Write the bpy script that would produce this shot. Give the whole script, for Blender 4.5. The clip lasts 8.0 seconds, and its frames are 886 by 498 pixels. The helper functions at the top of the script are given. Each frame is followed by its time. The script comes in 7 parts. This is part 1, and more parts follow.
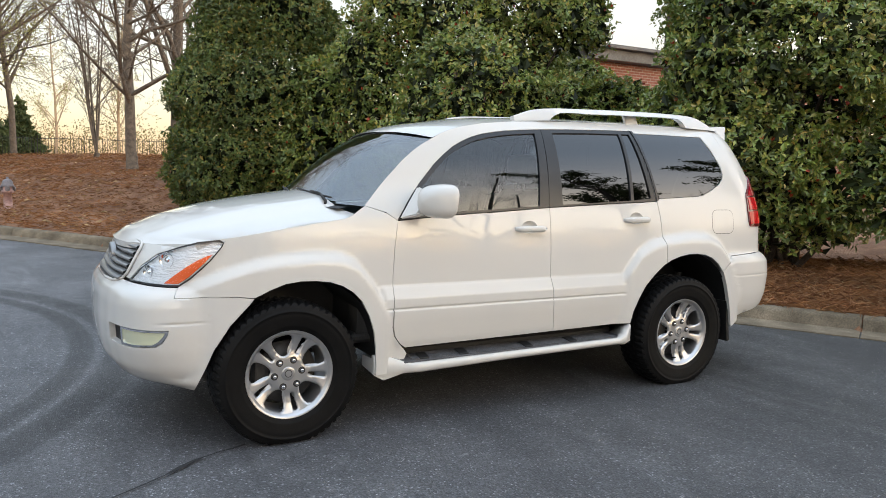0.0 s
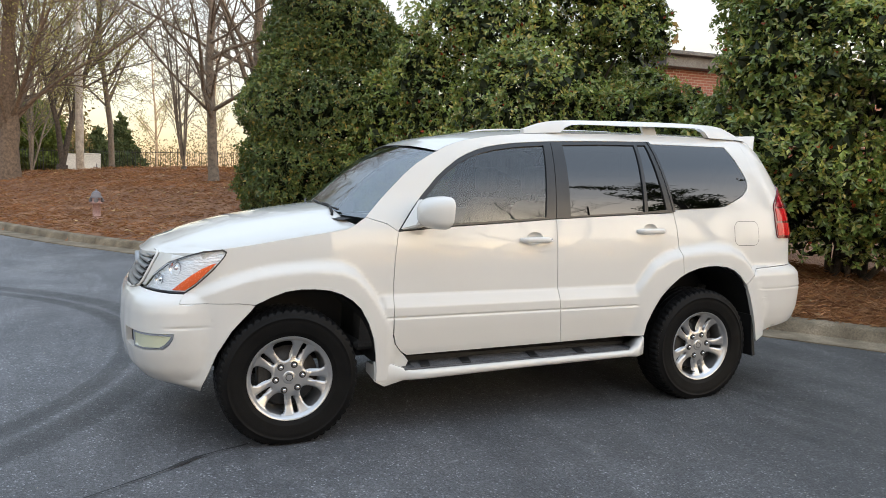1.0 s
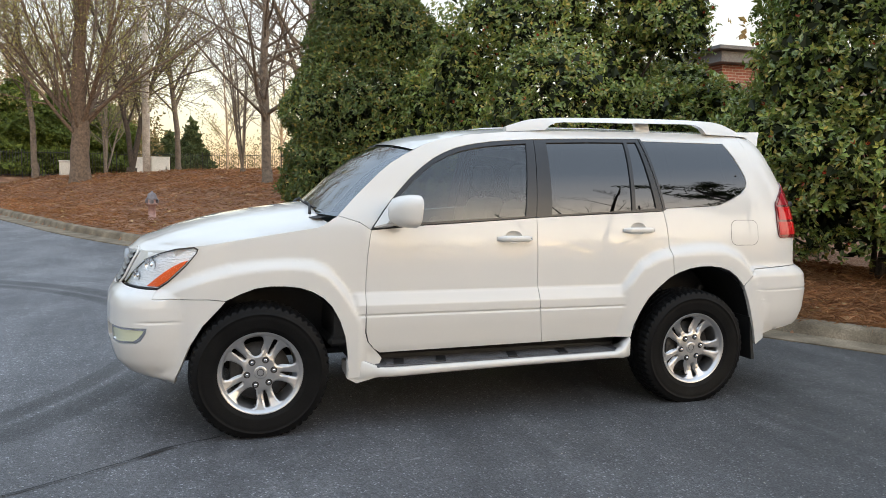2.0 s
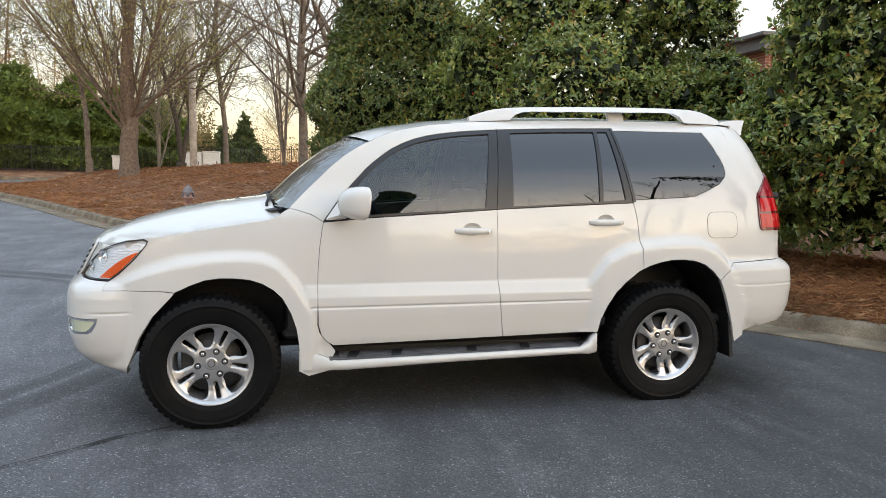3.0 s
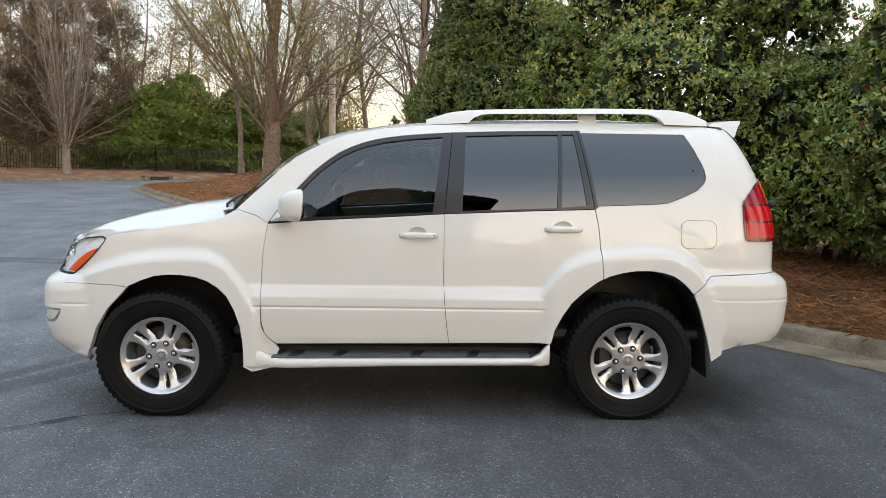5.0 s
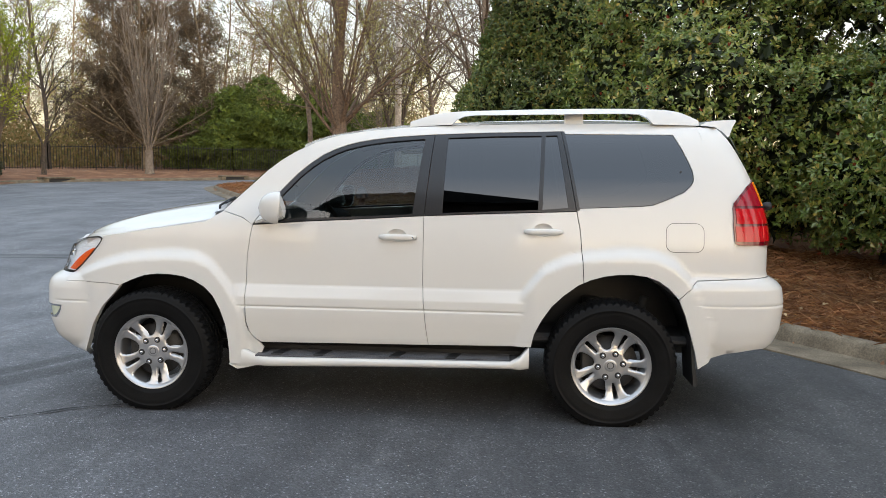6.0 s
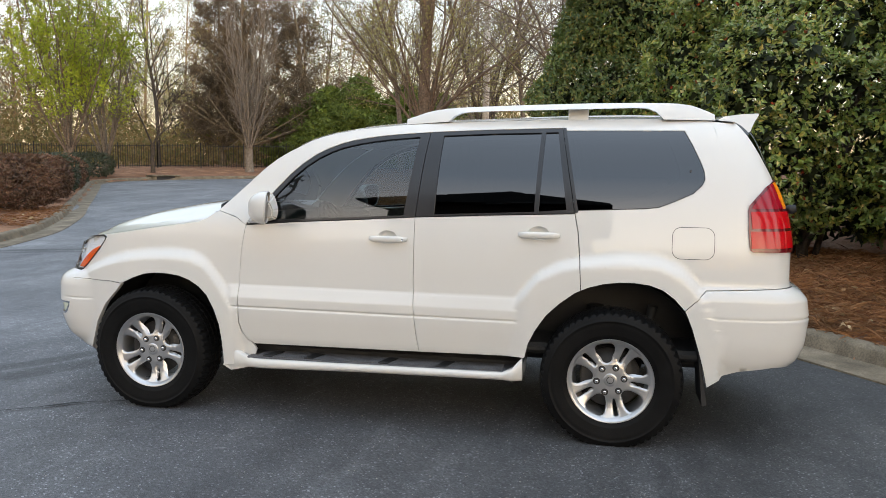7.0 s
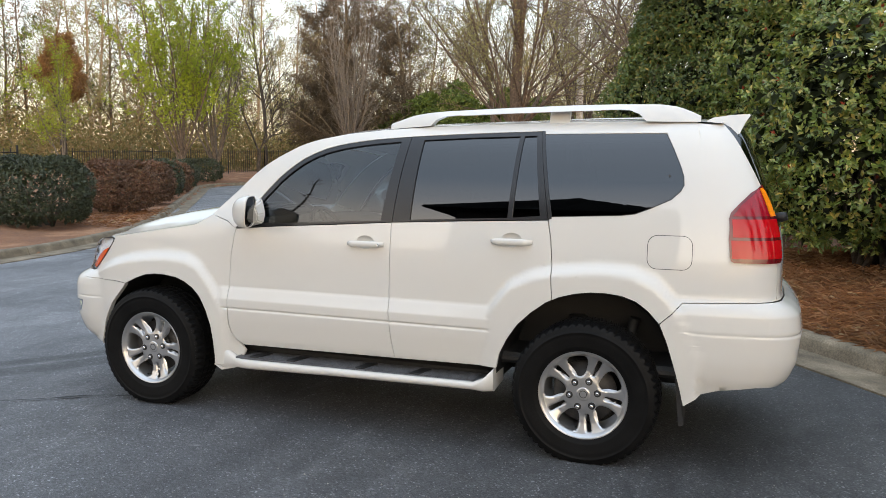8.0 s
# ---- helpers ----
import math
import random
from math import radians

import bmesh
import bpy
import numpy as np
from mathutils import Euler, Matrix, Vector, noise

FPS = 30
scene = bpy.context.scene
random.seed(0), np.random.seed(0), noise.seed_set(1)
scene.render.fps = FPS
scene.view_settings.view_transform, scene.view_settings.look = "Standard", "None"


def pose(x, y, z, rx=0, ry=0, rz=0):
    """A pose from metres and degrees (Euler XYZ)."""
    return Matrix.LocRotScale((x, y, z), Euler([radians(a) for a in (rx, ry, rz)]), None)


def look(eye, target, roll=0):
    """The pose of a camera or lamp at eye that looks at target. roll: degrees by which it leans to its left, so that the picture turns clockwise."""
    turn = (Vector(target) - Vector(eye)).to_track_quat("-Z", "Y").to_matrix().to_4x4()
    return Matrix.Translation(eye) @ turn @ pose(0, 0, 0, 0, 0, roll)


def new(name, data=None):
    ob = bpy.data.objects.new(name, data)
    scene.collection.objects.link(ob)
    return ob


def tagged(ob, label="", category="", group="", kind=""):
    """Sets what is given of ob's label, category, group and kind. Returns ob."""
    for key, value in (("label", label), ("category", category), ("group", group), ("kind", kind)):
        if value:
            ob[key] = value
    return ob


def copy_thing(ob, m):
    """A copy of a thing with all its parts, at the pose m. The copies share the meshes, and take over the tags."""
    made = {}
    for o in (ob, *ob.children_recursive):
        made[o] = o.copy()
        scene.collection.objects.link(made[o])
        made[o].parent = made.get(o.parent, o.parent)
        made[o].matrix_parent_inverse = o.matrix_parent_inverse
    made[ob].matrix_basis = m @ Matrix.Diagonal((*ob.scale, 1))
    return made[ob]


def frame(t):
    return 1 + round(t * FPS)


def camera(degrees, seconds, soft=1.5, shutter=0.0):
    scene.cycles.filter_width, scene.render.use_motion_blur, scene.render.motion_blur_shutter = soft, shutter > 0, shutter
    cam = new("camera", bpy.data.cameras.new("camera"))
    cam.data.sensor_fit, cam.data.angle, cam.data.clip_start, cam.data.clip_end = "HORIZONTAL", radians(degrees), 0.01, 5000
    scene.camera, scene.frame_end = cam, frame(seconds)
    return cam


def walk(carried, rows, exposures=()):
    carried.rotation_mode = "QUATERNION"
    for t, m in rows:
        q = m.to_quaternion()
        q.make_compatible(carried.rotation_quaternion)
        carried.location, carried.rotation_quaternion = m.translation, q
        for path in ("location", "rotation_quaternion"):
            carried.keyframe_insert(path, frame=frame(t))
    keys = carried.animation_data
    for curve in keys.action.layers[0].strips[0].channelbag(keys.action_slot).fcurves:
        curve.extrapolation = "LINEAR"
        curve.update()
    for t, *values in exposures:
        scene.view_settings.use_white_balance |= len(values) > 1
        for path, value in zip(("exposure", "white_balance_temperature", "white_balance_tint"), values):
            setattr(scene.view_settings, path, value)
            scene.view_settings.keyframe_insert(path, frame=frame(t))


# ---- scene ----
cam = camera(60.2, 8.0, soft=0.55)
PATH = [
    (0, (-2.581, -4.658, 1.439), (-1.622, -2.915, 1.233), 1.5),
    (0.5, (-2.403, -4.891, 1.466), (-1.544, -3.095, 1.27), 1.3),
    (1, (-2.186, -4.959, 1.463), (-1.429, -3.117, 1.278), 1.2),
    (2.5, (-1.385, -5.233, 1.457), (-0.865, -3.312, 1.263), 0.7),
    (3, (-1.085, -5.248, 1.456), (-0.635, -3.31, 1.251), 0.6),
    (3.5, (-0.772, -5.287, 1.457), (-0.408, -3.332, 1.246), 0.8),
    (4, (-0.419, -5.419, 1.48), (-0.169, -3.446, 1.274), 0.8),
    (4.5, (-0.101, -5.371, 1.476), (0.038, -3.386, 1.274), 0.9),
    (6, (0.765, -5.34, 1.504), (0.602, -3.358, 1.295), 0.7),
    (6.5, (1.1, -5.166, 1.539), (0.81, -3.2, 1.313), 0.6),
    (7, (1.364, -5.043, 1.52), (0.94, -3.101, 1.302), 0.6),
    (7.5, (1.742, -4.934, 1.541), (1.174, -3.028, 1.329), 0.5),
    (8, (2.063, -4.773, 1.526), (1.368, -2.909, 1.318), 0.5),
]
walk(cam, [(t, look(eye, target, roll)) for t, eye, target, roll in PATH])

# ---- light: clear dusk sky, the sun just gone behind the viewer ----
SUN_DIR = Vector((0.45, -0.9, 0.13)).normalized()
world = bpy.data.worlds.new("dusk_sky")
scene.world = world
world.use_nodes = True
wn, wl = world.node_tree.nodes, world.node_tree.links
sky = wn.new("ShaderNodeTexSky")
sky.sky_type = "NISHITA"
sky.sun_disc = False
sky.sun_elevation = math.asin(SUN_DIR.z)
sky.sun_rotation = math.atan2(SUN_DIR.x, SUN_DIR.y)
sky.altitude, sky.air_density, sky.dust_density, sky.ozone_density = 250, 1.0, 1.6, 1.6
# dusk haze: the whole sky is palest and warmest near the horizon
tc, sep = wn.new("ShaderNodeTexCoord"), wn.new("ShaderNodeSeparateXYZ")
ramp, add, low = wn.new("ShaderNodeValToRGB"), wn.new("ShaderNodeMix"), wn.new("ShaderNodeMix")
wl.new(tc.outputs["Generated"], sep.inputs[0])
wl.new(sep.outputs["Z"], ramp.inputs[0])
for k, (p, c) in enumerate(((0.0, (0.76, 0.46, 0.30)), (0.10, (0.82, 0.62, 0.41)), (0.25, (0.88, 0.83, 0.72)), (0.55, (0.86, 1.0, 1.14)), (0.75, (1.10, 1.26, 1.43)), (1.0, (1.60, 1.84, 2.14)))):
    if k > 1:
        ramp.color_ramp.elements.new(p)
    ramp.color_ramp.elements[k].position, ramp.color_ramp.elements[k].color = p, (*c, 1)
# the afterglow: brightest over the place where the sun went down, fading round and upwards
toward, away, glow, rise = wn.new("ShaderNodeVectorMath"), wn.new("ShaderNodeMapRange"), wn.new("ShaderNodeMix"), wn.new("ShaderNodeValToRGB")
toward.operation = "DOT_PRODUCT"
toward.inputs[1].default_value = Vector((SUN_DIR.x, SUN_DIR.y, 0)).normalized()
wl.new(tc.outputs["Generated"], toward.inputs[0])
away.interpolation_type = "SMOOTHERSTEP"
away.inputs["From Min"].default_value, away.inputs["From Max"].default_value = -0.35, 1.0
wl.new(toward.outputs["Value"], away.inputs["Value"])
for k, (p, c) in enumerate(((0.0, (3.3, 1.95, 1.08)), (0.10, (3.15, 2.27, 1.5)), (0.22, (2.5, 1.96, 1.44)), (0.40, (1.15, 1.0, 0.86)), (0.62, (0.22, 0.24, 0.27)), (1.0, (0.0, 0.0, 0.0)))):
    if k > 1:
        rise.color_ramp.elements.new(p)
    rise.color_ramp.elements[k].position, rise.color_ramp.elements[k].color = p, (*c, 1)
wl.new(sep.outputs["Z"], rise.inputs[0])
glow.data_type, glow.blend_type = "RGBA", "MIX"
wl.new(away.outputs["Result"], glow.inputs["Factor"])
glow.inputs["A"].default_value = (0, 0, 0, 1)
wl.new(rise.outputs[0], glow.inputs["B"])
both_skies = wn.new("ShaderNodeMix")
both_skies.data_type, both_skies.blend_type = "RGBA", "ADD"
both_skies.inputs["Factor"].default_value = 1.0
wl.new(ramp.outputs[0], both_skies.inputs["A"])
wl.new(glow.outputs["Result"], both_skies.inputs["B"])
add.data_type, add.blend_type = "RGBA", "ADD"
add.inputs["Factor"].default_value = 1.0
low.data_type, low.blend_type = "RGBA", "MULTIPLY"
low.inputs["Factor"].default_value = 1.0
low.inputs["B"].default_value = (0.145, 0.154, 0.168, 1)
wl.new(sky.outputs[0], low.inputs["A"])
wl.new(both_skies.outputs["Result"], add.inputs["A"])
wl.new(low.outputs["Result"], add.inputs["B"])
wl.new(add.outputs["Result"], wn["Background"].inputs["Color"])
wn["Background"].inputs["Strength"].default_value = 0.75
sun = new("sun", bpy.data.lights.new("sun", "SUN"))
sun.data.energy, sun.data.angle, sun.data.color = 0.06, radians(60), (1.0, 0.94, 0.87)
sun.matrix_world = look(SUN_DIR * 60, (0, 0, 0))
scene.view_settings.exposure = 0.42

# ---- materials ----
def mat(name, color=(0.5, 0.5, 0.5), rough=0.5, metal=0.0, coat=0.0, spec=0.5):
    m = bpy.data.materials.new(name)
    m.use_nodes = True
    b = m.node_tree.nodes["Principled BSDF"]
    b.inputs["Base Color"].default_value = (*color, 1)
    b.inputs["Roughness"].default_value = rough
    b.inputs["Metallic"].default_value = metal
    b.inputs["Coat Weight"].default_value = coat
    b.inputs["Coat Roughness"].default_value = 0.03
    b.inputs["Specular IOR Level"].default_value = spec
    return m


def nodes(m):
    return m.node_tree.nodes, m.node_tree.links, m.node_tree.nodes["Principled BSDF"]


def noise_of(m, scale, detail=4.0, rough=0.55, coord="Object", stretch=(1, 1, 1), distort=0.0):
    n, l, _ = nodes(m)
    tc, mp, nz = n.new("ShaderNodeTexCoord"), n.new("ShaderNodeMapping"), n.new("ShaderNodeTexNoise")
    mp.inputs["Scale"].default_value = stretch
    nz.inputs["Scale"].default_value, nz.inputs["Detail"].default_value = scale, detail
    nz.inputs["Roughness"].default_value, nz.inputs["Distortion"].default_value = rough, distort
    l.new(tc.outputs[coord], mp.inputs["Vector"])
    l.new(mp.outputs[0], nz.inputs["Vector"])
    return nz.outputs["Fac"]


def ramp_of(m, fac, stops):
    n, l, _ = nodes(m)
    r = n.new("ShaderNodeValToRGB")
    e = r.color_ramp.elements
    while len(e) < len(stops):
        e.new(0.5)
    for k, (p, c) in enumerate(stops):
        e[k].position, e[k].color = p, (*c, 1) if len(c) == 3 else c
    l.new(fac, r.inputs[0])
    return r.outputs["Color"]


def mix_of(m, fac, a, b, mode="MIX"):
    n, l, _ = nodes(m)
    x = n.new("ShaderNodeMix")
    x.data_type, x.blend_type = "RGBA", mode
    for sock, val in ((x.inputs["Factor"], fac), (x.inputs["A"], a), (x.inputs["B"], b)):
        if isinstance(val, (int, float)):
            sock.default_value = val
        elif isinstance(val, tuple):
            sock.default_value = (*val, 1)
        else:
            l.new(val, sock)
    return x.outputs["Result"]


def bump_of(m, height, strength=0.3, dist=0.01):
    n, l, b = nodes(m)
    bp = n.new("ShaderNodeBump")
    bp.inputs["Strength"].default_value, bp.inputs["Distance"].default_value = strength, dist
    l.new(height, bp.inputs["Height"])
    l.new(bp.outputs[0], b.inputs["Normal"])
    return bp


def color_to(m, c):
    n, l, b = nodes(m)
    l.new(c, b.inputs["Base Color"])


def rough_to(m, c):
    n, l, b = nodes(m)
    l.new(c, b.inputs["Roughness"])


def speckled(name, dark, light, scale, rough=0.8, bump=0.3, fine=60.0, dist=0.01, mid=None, big=1.0):
    """Two scales of variation in colour, with fine relief."""
    m = mat(name, dark, rough)
    c1 = ramp_of(m, noise_of(m, scale, 5), [(0.3, dark), (0.7, light)] if mid is None else [(0.28, dark), (0.5, mid), (0.72, light)])
    c2 = ramp_of(m, noise_of(m, fine, 3), [(0.35, (0.72, 0.72, 0.72)), (0.65, (1.15, 1.15, 1.15))])
    color_to(m, mix_of(m, 1.0, c1, c2, "MULTIPLY"))
    bump_of(m, noise_of(m, fine, 4), bump, dist)
    return m


def island_varied(name, colors, rough=0.6, spec=0.3, trans=0.0, noise_scale=0.35):
    """Leaf or straw material: the colour varies from piece to piece and in soft patches."""
    m = mat(name, colors[0], rough, spec=spec)
    n, l, b = nodes(m)
    geo = n.new("ShaderNodeNewGeometry")
    k = len(colors)
    c = ramp_of(m, geo.outputs["Random Per Island"], [(i / max(1, k - 1), colors[i]) for i in range(k)])
    patch = ramp_of(m, noise_of(m, noise_scale, 3), [(0.3, (0.65, 0.68, 0.65)), (0.7, (1.25, 1.2, 1.1))])
    c = mix_of(m, 1.0, c, patch, "MULTIPLY")
    color_to(m, c)
    if trans:
        t, x = n.new("ShaderNodeBsdfTranslucent"), n.new("ShaderNodeMixShader")
        x.inputs[0].default_value = trans
        l.new(c, t.inputs["Color"])
        l.new(b.outputs[0], x.inputs[1])
        l.new(t.outputs[0], x.inputs[2])
        l.new(x.outputs[0], n["Material Output"].inputs["Surface"])
    return m


def glass_mat(name, tint, ior=1.5, gloss_rough=0.0):
    """Window glass: what lies behind shows through the tint, and Fresnel adds the gloss."""
    m = bpy.data.materials.new(name)
    m.use_nodes = True
    n, l = m.node_tree.nodes, m.node_tree.links
    n.remove(n["Principled BSDF"])
    tr, gl, fr, mx = (n.new(k) for k in ("ShaderNodeBsdfTransparent", "ShaderNodeBsdfGlossy", "ShaderNodeFresnel", "ShaderNodeMixShader"))
    tr.inputs["Color"].default_value = (*tint, 1)
    gl.inputs["Roughness"].default_value = gloss_rough
    gl.inputs["Color"].default_value = (0.95, 0.97, 1.0, 1)
    fr.inputs["IOR"].default_value = ior
    l.new(fr.outputs[0], mx.inputs[0])
    l.new(tr.outputs[0], mx.inputs[1])
    l.new(gl.outputs[0], mx.inputs[2])
    l.new(mx.outputs[0], n["Material Output"].inputs["Surface"])
    return m


PAINT = mat("pearl_white_paint", (0.603, 0.590, 0.562), 0.5, 0.0, 1.0, 0.25)
rough_to(PAINT, ramp_of(PAINT, noise_of(PAINT, 9, 4), [(0.3, (0.46,) * 3), (0.7, (0.56,) * 3)]))
BLACK_TRIM = mat("black_window_trim", (0.012, 0.012, 0.014), 0.28)
RUBBER = speckled("tyre_rubber", (0.003, 0.003, 0.0032), (0.007, 0.007, 0.0072), 9, 0.55, 0.15, 160, 0.002)
nodes(RUBBER)[2].inputs["Specular IOR Level"].default_value = 0.13
BLACK_PLASTIC = speckled("black_plastic", (0.007, 0.007, 0.0075), (0.014, 0.014, 0.0145), 6, 0.6, 0.15, 220, 0.002)
GREY_PLASTIC = speckled("grey_step_rubber", (0.05, 0.05, 0.055), (0.09, 0.09, 0.095), 8, 0.55, 0.2, 150, 0.002)
ALLOY = mat("silver_alloy", (0.50, 0.50, 0.505), 0.3, 0.85, 0.3)
CHROME = mat("chrome", (0.72, 0.73, 0.75), 0.1, 1.0)
STEEL_DARK = speckled("dark_brake_steel", (0.014, 0.014, 0.014), (0.045, 0.04, 0.037), 12, 0.5, 0.2, 90, 0.002)
TINT_REAR = glass_mat("privacy_glass", (0.012, 0.013, 0.014), 1.80)
TINT_FRONT = glass_mat("front_side_glass", (0.35, 0.41, 0.42), 1.72)
WINDSHIELD = glass_mat("windshield_glass", (0.58, 0.76, 0.76), 2.5)
MIRROR_GLASS = mat("mirror_glass", (0.12, 0.125, 0.13), 0.04, 1.0)
LENS_CLEAR = glass_mat("clear_lamp_lens", (0.95, 0.96, 0.97), 1.28)
REFLECTOR = mat("lamp_reflector", (0.88, 0.91, 0.94), 0.22, 0.25)
bump_of(REFLECTOR, noise_of(REFLECTOR, 42, 2, stretch=(0.6, 0.6, 2.2)), 0.45, 0.02)
AMBER = mat("amber_lens", (0.92, 0.125, 0.012), 0.25, 0, 0.15)
SLAT_GREY = mat("grey_slat_paint", (0.30, 0.31, 0.32), 0.3, 0.5)
RED_LENS = mat("red_lens", (0.12, 0.001, 0.008), 0.12, 0, 0.6, 0.4)
RED_TOP = mat("deep_red_lens", (0.27, 0.002, 0.014), 0.15, 0, 0.35, 0.3)
TAIL_AMBER = mat("tail_amber_lens", (0.95, 0.27, 0.008), 0.2, 0, 0.5)
RED_BRIGHT = mat("bright_red_lens", (0.44, 0.0015, 0.007), 0.1, 0, 0.25, 0.3)
FOG_LENS = mat("fog_lamp_lens", (0.575, 0.600, 0.440), 0.12, 0.0, 1.0)
INTERIOR = speckled("grey_cabin_trim", (0.32, 0.32, 0.30), (0.42, 0.41, 0.39), 7, 0.7, 0.1, 120, 0.002)
DARK_INTERIOR = speckled("dark_cabin_plastic", (0.02, 0.02, 0.02), (0.04, 0.04, 0.04), 7, 0.6, 0.1, 120, 0.002)

# ---- mesh helpers ----
def empty(name, loc=(0, 0, 0)):
    ob = new(name)
    ob.location = loc
    ob.empty_display_size = 0.2
    return ob


def part(name, bm, material, parent=None, label="", smooth=None):
    me = bpy.data.meshes.new(name)
    if smooth is not None:
        for f in bm.faces:
            f.smooth = smooth
    bm.to_mesh(me)
    bm.free()
    me.materials.append(material)
    ob = new(name, me)
    if parent is not None:
        ob.parent = parent
        if parent.type == "EMPTY":
            ob.matrix_parent_inverse = Matrix.Translation(-parent.location)
    if label:
        ob["label"] = label
    return ob


def mesh_from(name, verts, faces, material, parent=None, smooth=False):
    """A mesh object from numpy arrays; all faces have the same corner count."""
    verts, faces = np.asarray(verts, np.float32), np.asarray(faces, np.int32)
    me = bpy.data.meshes.new(name)
    k = faces.shape[1]
    me.vertices.add(len(verts))
    me.vertices.foreach_set("co", verts.ravel())
    me.loops.add(faces.size)
    me.loops.foreach_set("vertex_index", faces.ravel())
    me.polygons.add(len(faces))
    me.polygons.foreach_set("loop_start", np.arange(0, faces.size, k, dtype=np.int32))
    me.polygons.foreach_set("loop_total", np.full(len(faces), k, np.int32))
    me.polygons.foreach_set("use_smooth", np.full(len(faces), smooth))
    me.update()
    me.validate()
    me.materials.append(material)
    ob = new(name, me)
    if parent is not None:
        ob.parent = parent
        if parent.type == "EMPTY":
            ob.matrix_parent_inverse = Matrix.Translation(-parent.location)
    return ob


def mirrored(bm, join=False):
    """The same mesh on the other side of the car; join: both halves in one mesh."""
    other = bm.copy()
    for v in other.verts:
        v.co.y = -v.co.y
    bmesh.ops.reverse_faces(other, faces=other.faces)
    if not join:
        return other
    vm = [bm.verts.new(v.co) for v in other.verts]
    other.verts.index_update()
    sharp = {tuple(sorted((e.verts[0].index, e.verts[1].index))) for e in other.edges if not e.smooth}
    for f in other.faces:
        g = bm.faces.new([vm[v.index] for v in f.verts])
        g.smooth = f.smooth
    for a, b in sharp:
        e = bm.edges.get((vm[a], vm[b]))
        if e:
            e.smooth = False
    other.free()
    bmesh.ops.remove_doubles(bm, verts=bm.verts, dist=0.0008)
    return bm


def box(bm, lo, hi, bevel=0.0, seg=2):
    r = bmesh.ops.create_cube(bm, size=1.0)
    lo, hi = Vector(lo), Vector(hi)
    for v in r["verts"]:
        v.co = Vector(((v.co[k] + 0.5) * (hi[k] - lo[k]) + lo[k] for k in range(3)))
    if bevel:
        es = {e for v in r["verts"] for e in v.link_edges}
        bmesh.ops.bevel(bm, geom=list(es), offset=bevel, segments=seg, affect="EDGES", profile=0.5)
    return bm


def tube(bm, pts, radii, sides=8, cap=True):
    """A tapered round bar along points."""
    rings = []
    pts = [Vector(p) for p in pts]
    if isinstance(radii, (int, float)):
        radii = [radii] * len(pts)
    for i, p in enumerate(pts):
        d = (pts[min(i + 1, len(pts) - 1)] - pts[max(i - 1, 0)]).normalized()
        a = d.orthogonal().normalized() if i == 0 else (a - d * a.dot(d)).normalized()
        b = d.cross(a)
        rings.append([bm.verts.new(p + radii[i] * (math.cos(q) * a + math.sin(q) * b)) for q in [2 * math.pi * k / sides for k in range(sides)]])
    for r0, r1 in zip(rings, rings[1:]):
        for k in range(sides):
            bm.faces.new((r0[k], r0[(k + 1) % sides], r1[(k + 1) % sides], r1[k])).smooth = True
    if cap:
        bm.faces.new(rings[0][::-1])
        bm.faces.new(rings[-1])
    return bm


def grid(bm, rows, close=False, smooth=True):
    """Faces over rows of points."""
    vs = [[bm.verts.new(p) for p in r] for r in rows]
    for r0, r1 in zip(vs, vs[1:]):
        n = len(r0)
        for k in range(n if close else n - 1):
            bm.faces.new((r0[k], r0[(k + 1) % n], r1[(k + 1) % n], r1[k])).smooth = smooth
    return vs


def soft_table(xs, ys, sigma):
    """A smooth curve through a table."""
    g = np.arange(xs[0], xs[-1] + 0.002, 0.002)
    v = np.interp(g, xs, ys)
    w = max(1, int(3 * sigma / 0.002))
    k = np.exp(-0.5 * (np.arange(-w, w + 1) * 0.002 / sigma) ** 2)
    k /= k.sum()
    pad = np.concatenate((2 * v[0] - v[w:0:-1], v, 2 * v[-1] - v[-2:-w - 2:-1]))
    v = np.convolve(pad, k, "valid")
    return lambda x: float(np.interp(x, g, v))


def solid_from(bm, poly, fn0, fn1):
    """A prism: a flat outline mapped by two functions and joined round the rim."""
    a = [bm.verts.new(fn0(*p)) for p in poly]
    b = [bm.verts.new(fn1(*p)) for p in poly]
    bm.faces.new(a)
    bm.faces.new(b[::-1])
    n = len(poly)
    for k in range(n):
        bm.faces.new((a[k], b[k], b[(k + 1) % n], a[(k + 1) % n]))
    bmesh.ops.recalc_face_normals(bm, faces=bm.faces)
    return bm

